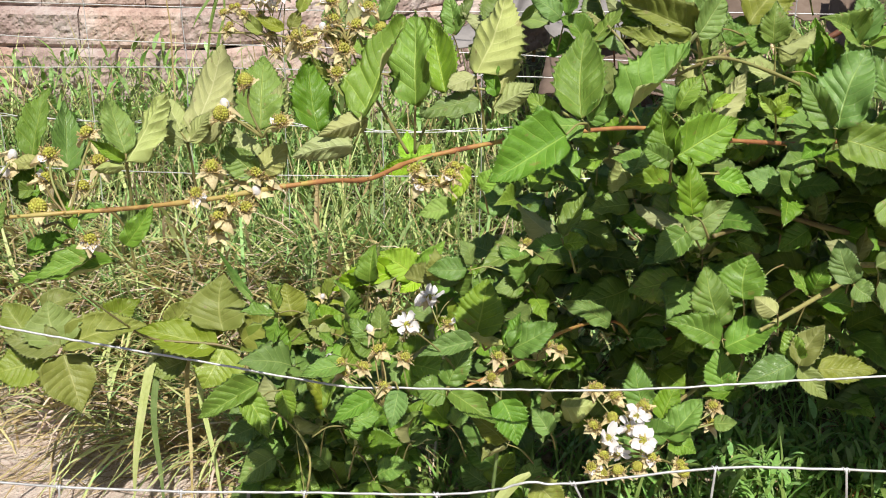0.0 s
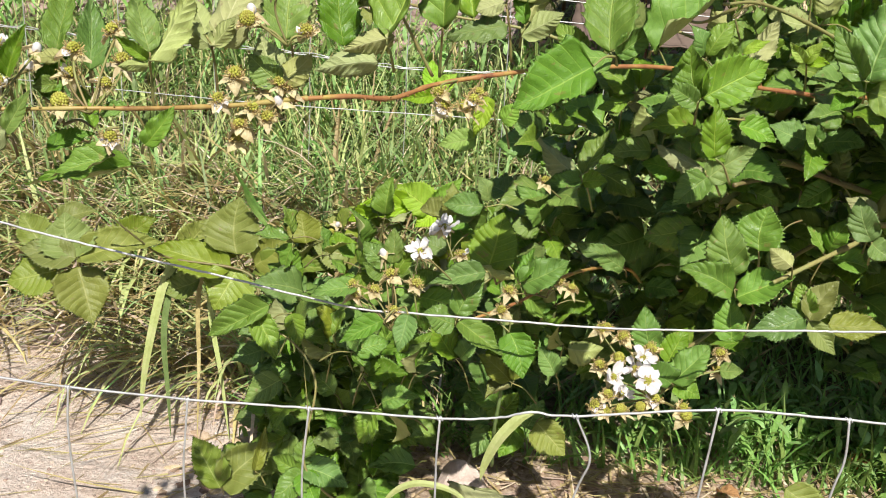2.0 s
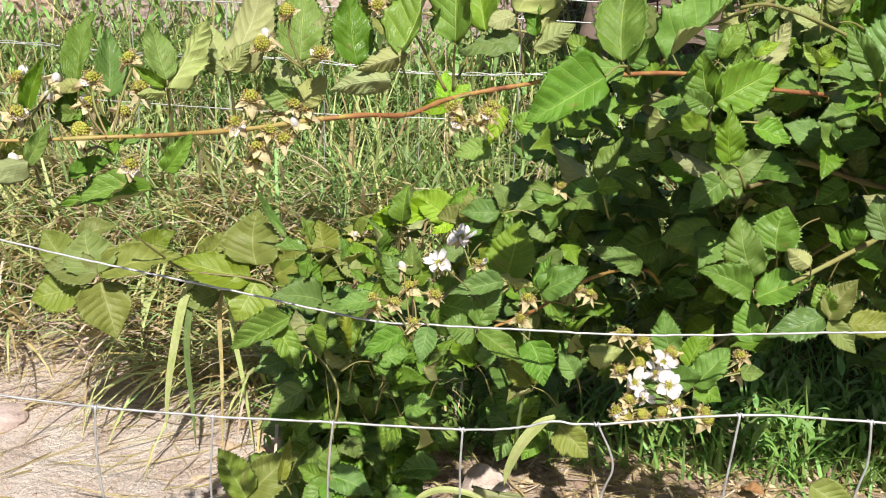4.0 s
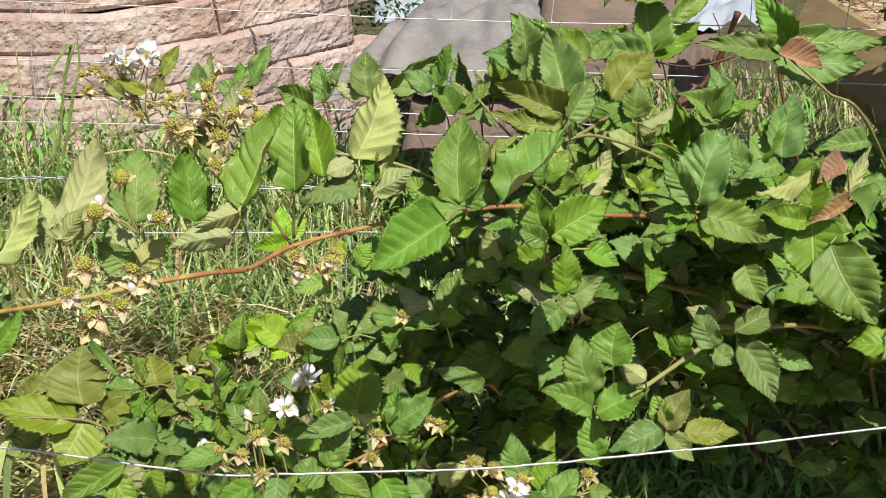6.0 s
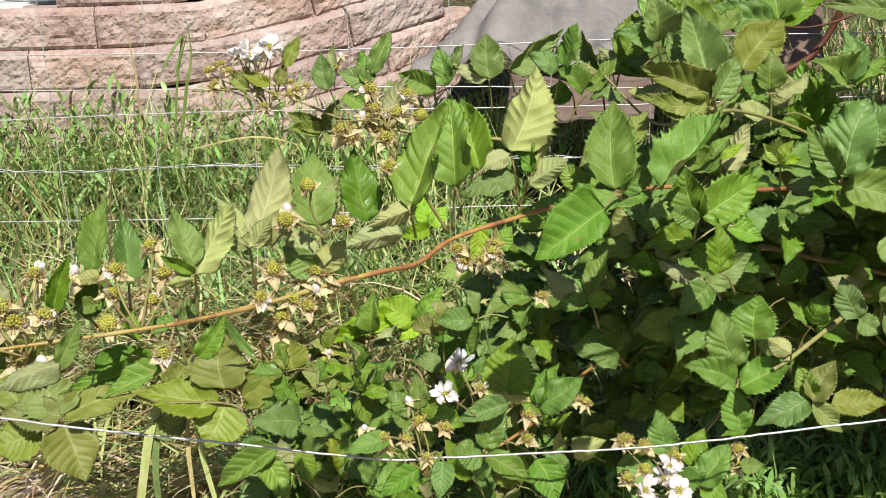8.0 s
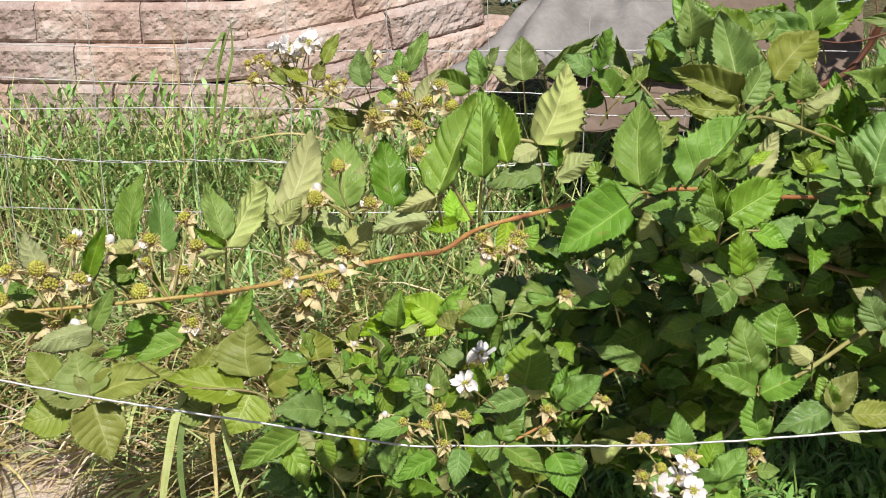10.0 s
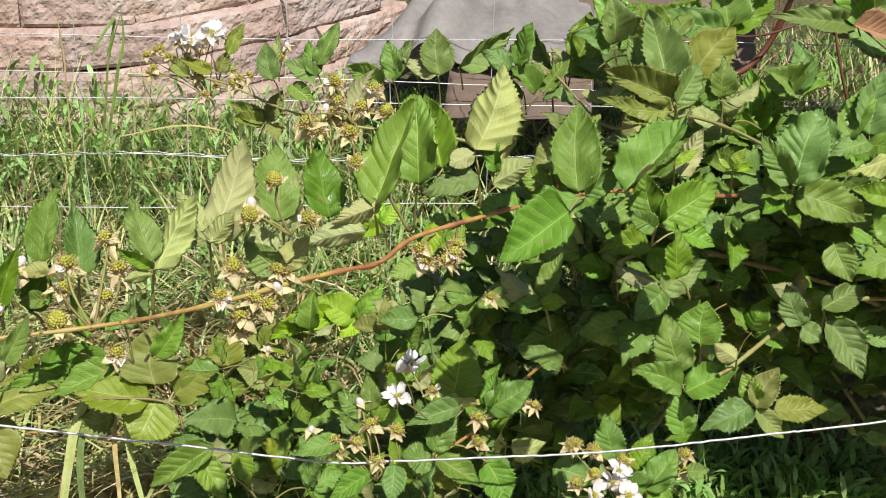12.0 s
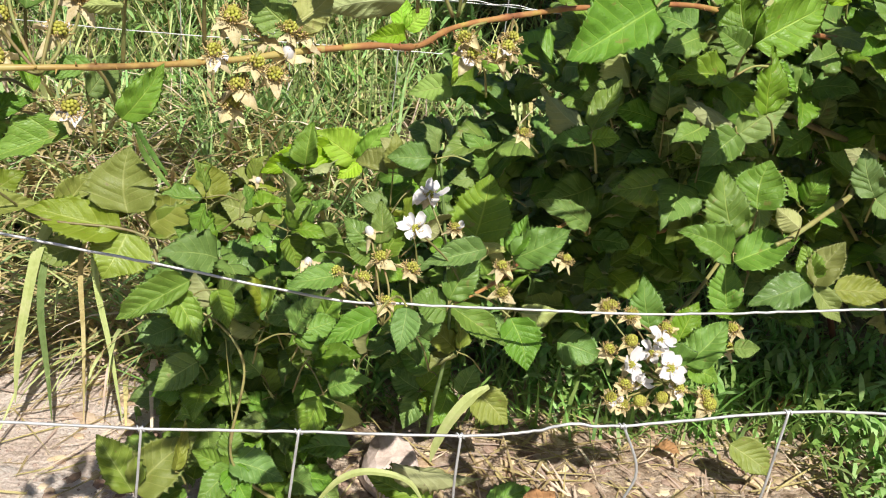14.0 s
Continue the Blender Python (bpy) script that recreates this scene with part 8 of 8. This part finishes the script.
blades("bed_litter", 1300, box(0.85, 2.6, 2.7, 3.9), (0.04, 0.20), (0.003, 0.012), (1.3, 1.6), [LITTER, STRAW], "brown twigs and dead stems on the bank", "litter", 51, lift=0.03, flat=True)
# the darker blade colours here imitate the shade on this bank
blades("bed_grass", 3400, box(0.6, 2.3, 2.8, 4.6, lambda x, y, r: noise.noise((x * 3, y * 3, 3)) > -0.25), (0.08, 0.24), (0.004, 0.009), (0.3, 1.6), [WEED, LITTER], "grass growing through dead stems, darkened for shade", "grass", 52)

# added tall grass hides the sunny bank; its dark colours stand in for shade
blades("thicket_grass", 1000, box(1.0, 2.4, 2.75, 3.4), (0.40, 0.80), (0.005, 0.012), (0.2, 1.5), [WEED, LITTER], "tall grass and dead stems added behind the bush, darkened for shade", "grass", 61, segs=5)


# ---- things on the bank ----
def patch(name, a, b, c, d, n, rough, mats, thick, seed, sag=0.0):
    """A sheet between four corners (a b along one edge, d c along the other), with folds and thickness."""
    a, b, c, d = (Vector(q) for q in (a, b, c, d))
    up = (b - a).cross(d - a).normalized()
    v, f = [], []
    for layer in (0, 1):
        for j in range(n + 1):
            for i in range(n + 1):
                s, t = i / n, j / n
                p = a * (1 - s) * (1 - t) + b * s * (1 - t) + c * s * t + d * (1 - s) * t
                h = noise.noise((s * 3 + seed, t * 3, seed * 2.3)) * rough + noise.noise((s * 9, t * 9 + seed, 1.0)) * rough * 0.3
                h += abs(noise.noise((s * 4.3 + 7, t * 2.1, seed))) * rough * 0.9
                h += abs(noise.noise((s * 7.1, t * 1.6 + 3, seed))) * rough * 0.5 + abs(noise.noise((s * 2.2 - t * 5, t * 2 + s * 3, seed + 5))) * rough * 0.4
                v.append(p + up * (h + sag * math.sin(math.pi * s) * math.sin(math.pi * t) - layer * thick))
    w, o = n + 1, (n + 1) ** 2
    for j in range(n):
        for i in range(n):
            k = j * w + i
            f.append((k, k + 1, k + w + 1, k + w))
            f.append((o + k, o + k + w, o + k + w + 1, o + k + 1))
    rim = list(range(w)) + [j * w + n for j in range(1, w)] + [n * w + i for i in range(n - 1, -1, -1)] + [j * w for j in range(n - 1, 0, -1)]
    for k in range(len(rim)):
        p, q = rim[k], rim[(k + 1) % len(rim)]
        f.append((q, p, p + o, q + o))
    return mesh_of(name, v, f, mats)


def sheet(name, label, category, *args, **kw):
    return tagged(new(name, patch(name, *args, **kw)), label, category)


sheet("ground_fabric", "grey wrinkled landscape fabric draped over a mound", "fabric", (-0.103, 3.45, 0.926), (0.747, 3.35, 0.903), (1.066, 5, 1.359), (0.363, 5, 1.155), 40, 0.10, [FABRIC], 0.004, 2, sag=0.12)
sheet("cardboard_sheet", "tan kraft cardboard lying on the bank", "cardboard", (0.225, 3.25, 0.772), (0.706, 3.2, 0.783), (0.766, 3.45, 0.924), (0.272, 3.5, 0.94), 16, 0.03, [CARD], 0.005, 5)
sheet("cardboard_sheet", "tan kraft cardboard with faded print", "cardboard", (1.13, 3.3, 0.913), (1.285, 3.3, 0.957), (1.332, 3.5, 1.128), (1.201, 3.5, 1.144), 12, 0.03, [CARD], 0.005, 6)
sheet("cardboard_sheet", "tan kraft cardboard behind the fence", "cardboard", (0.674, 3.5, 1.006), (1.331, 3.45, 1.044), (1.665, 4.6, 1.375), (0.918, 4.6, 1.36), 18, 0.05, [CARD], 0.005, 9)
sheet("paper_sheet", "crumpled white paper lying on the bank", "paper", (1.264, 3.7, 1.158), (1.564, 3.7, 1.18), (1.748, 4.2, 1.329), (1.487, 4.2, 1.324), 14, 0.06, [WHITE_SHEET], 0.003, 8)
sheet("plastic_sheet", "pale blue plastic sheet far behind the wall", "sheet", (0.161, 6, 1.047), (0.855, 6.2, 1.061), (0.902, 6.4, 1.418), (0.135, 6.2, 1.402), 16, 0.10, [WHITE_SHEET], 0.004, 3)


def raised_bed():
    bed = empty("raised_bed", (1.842, 3.5, 1.017), "raised bed edged with a yellowish timber board", "raised bed")
    a, b = Vector((1.837, 3.9, 1.337)), Vector((1.998, 3.1, 1.063))
    along = (b - a).normalized()
    back = Vector((-along.y, along.x, 0)).normalized() * 0.04
    if back.y < 0:
        back = -back
    v, f = [], []
    n = 14
    for k in range(n + 1):
        p = a + (b - a) * k / n
        for q in ((0, 0.0), (0, -0.2), (1, -0.2), (1, 0.0)):
            w = noise.noise((k * 0.6, q[1] * 5, q[0])) * 0.004
            v.append(p + back * (q[0] + q[1] * 12) + Vector((w, w, q[1] + w)))
    for k in range(n):
        for j in range(4):
            i0, i1 = 4 * k + j, 4 * k + (j + 1) % 4
            f.append((i0, i0 + 4, i1 + 4, i1))
    f += [(0, 1, 2, 3), (4 * n + 3, 4 * n + 2, 4 * n + 1, 4 * n)]
    part("board", mesh_of("board", v, f, [BOARD], smooth=False), bed, "weathered yellow timber board")
    c = back.normalized()
    top = Vector((0, 0, -0.03))
    part("mulch", patch("mulch", a + c * 0.05 + top, b + c * 0.05 + top, b + c * 1.6 + top, a + c * 1.6 + top, 20, 0.05, [LITTER], 0.3, 4), bed, "dry straw mulch")
    rng = random.Random(3)
    shapes = []
    for k in range(900):
        p = a + (b - a) * rng.random() + c * rng.uniform(0.05, 1.2) + Vector((0, 0, rng.uniform(-0.01, 0.03)))
        d = Vector((rng.uniform(-1, 1), rng.uniform(-1, 1), rng.uniform(-.2, .2))).normalized() * rng.uniform(0.03, 0.09)
        shapes.append(tube([p - d, p + d], rng.uniform(0.0015, 0.003), 4))
    v, f, i = join(*shapes)
    tagged(part("straw", mesh_of("straw", v, f, [STRAW]), bed, "loose straw"), kind="stuff")


raised_bed()


def stone(at, size, seed, label, mat=None):
    r = random.Random(seed)
    bm = bmesh.new()
    bmesh.ops.create_icosphere(bm, subdivisions=3, radius=1.0)
    for q in bm.verts:
        k = 1 + 0.28 * noise.noise(q.co * 1.3 + Vector((seed, 0, 0))) + 0.10 * noise.noise(q.co * 4 + Vector((0, seed, 0)))
        q.co = Vector((q.co.x * size[0], q.co.y * size[1], max(q.co.z, -0.35) * size[2])) * k
    me = bpy.data.meshes.new("stone")
    bm.to_mesh(me)
    bm.free()
    me.materials.append(mat or ROCK)
    ob = new("stone", me)
    x, y = at
    ob.matrix_basis = Matrix.Translation((x, y, ground_z(x, y) + size[2] * 0.2)) @ Matrix.Rotation(r.uniform(0, 6.28), 4, "Z")
    return tagged(ob, label, "stone")


stone((0.055, 1.80), (0.085, 0.06, 0.075), 3, "pale pinkish stone on the soil below the bush")
stone((-1.05, 2.30), (0.055, 0.045, 0.04), 5, "pale flat stone at the straw's edge")
stone((-0.28, 1.98), (0.04, 0.03, 0.02), 7, "small pale stone among leaves")
stone((-1.12, 1.95), (0.06, 0.05, 0.022), 8, "flat sandy stone on bare soil")
stone((1.12, 2.02), (0.05, 0.04, 0.025), 9, "small tan stone in the grass")
for k in range(7):
    stone((0.16 + 0.09 * k, 4.35 + 0.07 * (k % 3)), (0.09, 0.07, 0.055), 20 + k, "reddish rubble stone beside the wall's end", BLOCK)["group"] = "rubble at the wall's end"


# dry leaves lying on the soil
def litter_leaf(at, size, yaw, label):
    ob = new("dry_leaf", leaflet_data("dead", int(yaw * 10)))
    x, y = at
    ob.matrix_basis = Matrix.Translation((x, y, ground_z(x, y) + 0.018)) @ Euler((0.25, 0.1, yaw)).to_matrix().to_4x4() @ Matrix.Diagonal((size, size, size * 0.7, 1))
    return tagged(ob, label, "leaf")


litter_leaf((0.36, 1.66), 0.10, 1.2, "curled orange-brown dead leaf on the soil")
litter_leaf((-0.13, 1.86), 0.08, 2.0, "orange-brown dead leaf under the bush")
litter_leaf((0.62, 1.90), 0.06, 4.0, "small brown dead leaf on straw")
litter_leaf((0.95, 2.05), 0.07, 5.3, "brown dead leaf among weeds")
litter_leaf((0.42, 2.05), 0.06, 0.4, "brown dead leaf in the shade")


def scatter(name, count, where, size, mat, label, category, seed, flat=0.5):
    """Loose crumbs on the ground as one mesh."""
    rng = random.Random(seed)
    shapes = []
    while len(shapes) < count:
        p = where(rng)
        if p is None:
            continue
        x, y = p
        s = size[0] + (size[1] - size[0]) * rng.random() ** 3
        v, f, _ = ball((0, 0, 0), 1, 6, 4)
        sx, sy, a = s * rng.uniform(0.6, 1.4), s * rng.uniform(0.5, 1.0), rng.uniform(0, 6.28)
        z = ground_z(x, y) + s * flat * 0.3
        shapes.append(([(x + (q[0] * sx * math.cos(a) - q[1] * sy * math.sin(a)) * rng.uniform(0.8, 1.2), y + (q[0] * sx * math.sin(a) + q[1] * sy * math.cos(a)) * rng.uniform(0.8, 1.2), z + q[2] * s * flat) for q in v], f))
    v, f, i = join(*shapes)
    return tagged(new(name, mesh_of(name, v, f, [mat], smooth=False)), label, category, kind="stuff")


scatter("gravel", 3000, box(-1.7, 0.2, 1.3, 2.5), (0.0015, 0.006), PEBBLE, "fine tan gravel and crumbs on the sand", "gravel", 5)
scatter("wood_chips", 3600, box(-0.6, 1.6, 1.3, 2.4), (0.004, 0.022), LITTER, "brown chips and leaf crumbs on the soil", "litter", 6, 0.25)


# ---- single grasses ----
def strip(pts, width, fold=0.25):
    """A long blade with a keel along the middle."""
    line = [Vector(q) for q in smooth_path(pts, 8)]
    n = len(line)
    v, f = [], []
    for k, q in enumerate(line):
        u = k / (n - 1)
        d = (line[min(k + 1, n - 1)] - line[max(k - 1, 0)]).normalized()
        s = d.cross(Vector((0.2, -1, 0.3))).normalized()
        nrm = s.cross(d)
        w = width / 2 * min(1.0, 0.35 + 2.2 * u) * (1 - u ** 4) + 0.0004
        v += [q - s * w, q + nrm * w * fold, q + s * w, q + nrm * (w * fold - 0.0005)]
    for k in range(n - 1):
        o = 4 * k
        for i, j in ((0, 1), (1, 2), (2, 3), (3, 0)):
            f.append((o + i, o + j, o + 4 + j, o + 4 + i))
    return v, f


def tuft(foot, label, mat, *lines):
    """A grass plant: each blade a part."""
    t = empty("grass_tuft", foot, label, "grass")
    for width, pts, *own in lines:
        part("blade", mesh_of("blade", *strip(pts, width), own or [mat], smooth=False), t)


tuft((-0.558, 1.95, 0.404), "arching pale green grass with broad drooping blades", PALE_BLADE,
     (0.019, [(-0.563, 1.97, 0.395), (-0.606, 1.94, 0.437), (-0.629, 1.9, 0.398), (-0.65, 1.87, 0.288), (-0.668, 1.86, 0.177), (-0.678, 1.86, 0.081)]),
     (0.014, [(-0.563, 1.97, 0.395), (-0.611, 1.94, 0.432), (-0.623, 1.9, 0.352), (-0.626, 1.88, 0.267), (-0.617, 1.87, 0.149), (-0.614, 1.87, 0.035)], GRASS),
     (0.010, [(-0.522, 1.97, 0.374), (-0.558, 1.95, 0.398), (-0.561, 1.92, 0.335), (-0.555, 1.9, 0.211), (-0.556, 1.88, 0.029)], STRAW),
     (0.012, [(-0.522, 1.97, 0.374), (-0.54, 1.95, 0.382), (-0.531, 1.92, 0.313), (-0.505, 1.9, 0.19), (-0.481, 1.88, 0.034)]),
     (0.008, [(-0.563, 1.97, 0.395), (-0.621, 1.94, 0.427), (-0.658, 1.92, 0.316), (-0.692, 1.9, 0.176)], STRAW))
tuft((0.179, 1.55, 0.369), "bent pale grass blade at the bush's foot", PALE_BLADE,
     (0.021, [(0.181, 1.56, 0.369), (0.153, 1.55, 0.354), (0.124, 1.54, 0.318), (0.104, 1.54, 0.266), (0.097, 1.54, 0.226)]),
     (0.012, [(-0.086, 1.5, 0.166), (-0.052, 1.5, 0.213), (-0.007, 1.5, 0.233), (0.058, 1.5, 0.219), (0.096, 1.5, 0.164)]))
tuft((-0.788, 2.9, 0.693), "tall dark green grass stalks before the wall", WEED,
     (0.006, [(-0.796, 2.92, 0.706), (-0.768, 2.9, 0.865), (-0.746, 2.9, 1.015), (-0.701, 2.88, 1.138)]),
     (0.009, [(-0.781, 2.91, 0.744), (-0.748, 2.9, 0.865), (-0.724, 2.9, 0.982), (-0.703, 2.9, 1.064), (-0.702, 2.89, 1.161)]),
     (0.008, [(-0.752, 2.9, 1.015), (-0.723, 2.9, 1.12), (-0.756, 2.85, 1.069), (-0.778, 2.83, 1.023)]),
     (0.004, [(-0.882, 2.95, 0.681), (-0.884, 2.95, 0.855), (-0.883, 2.95, 1.007), (-0.889, 2.95, 1.089), (-0.893, 2.95, 1.151)], STRAW),
     (0.004, [(-0.689, 2.72, 0.829), (-0.533, 2.68, 0.866), (-0.439, 2.66, 0.865), (-0.356, 2.64, 0.843)], STRAW))
tuft((-0.44, 1.9, 0.508), "green grass stems rising through the leaves", WEED,
     (0.008, [(-0.386, 1.85, 0.582), (-0.412, 1.8, 0.655), (-0.428, 1.75, 0.72)]),
     (0.010, [(-0.391, 1.9, 0.541), (-0.427, 1.88, 0.6), (-0.439, 1.85, 0.655)]))


def shrub():
    """A small far shrub at the wall's end."""
    s = empty("shrub", (0.261, 5.2, 1.069), "small dark green shrub at the wall's end", "shrub")
    c = Vector((0.261, 5.2, 1.144))
    rng = random.Random(9)
    part("stem", mesh_of("stem", *tube([c - Vector((0, 0, 0.5)), c], [0.01, 0.004], 6), [CANE]), s)
    v, f = [], []
    for k in range(420):
        p = c + Vector((rng.gauss(0, 0.16), rng.gauss(0, 0.1), rng.gauss(0, 0.09)))
        d = Vector((rng.uniform(-1, 1), rng.uniform(-1, 1), rng.uniform(-.4, 1))).normalized() * rng.uniform(0.025, 0.05)
        w = d.cross(Vector((rng.uniform(-1, 1), rng.uniform(-1, 1), 1))).normalized() * 0.009
        o = len(v)
        v += [p, p + d * 0.5 + w, p + d, p + d * 0.5 - w]
        f.append((o, o + 1, o + 2, o + 3))
    tagged(part("crown", mesh_of("crown", v, f, [SHRUB]), s), kind="stuff")


shrub()
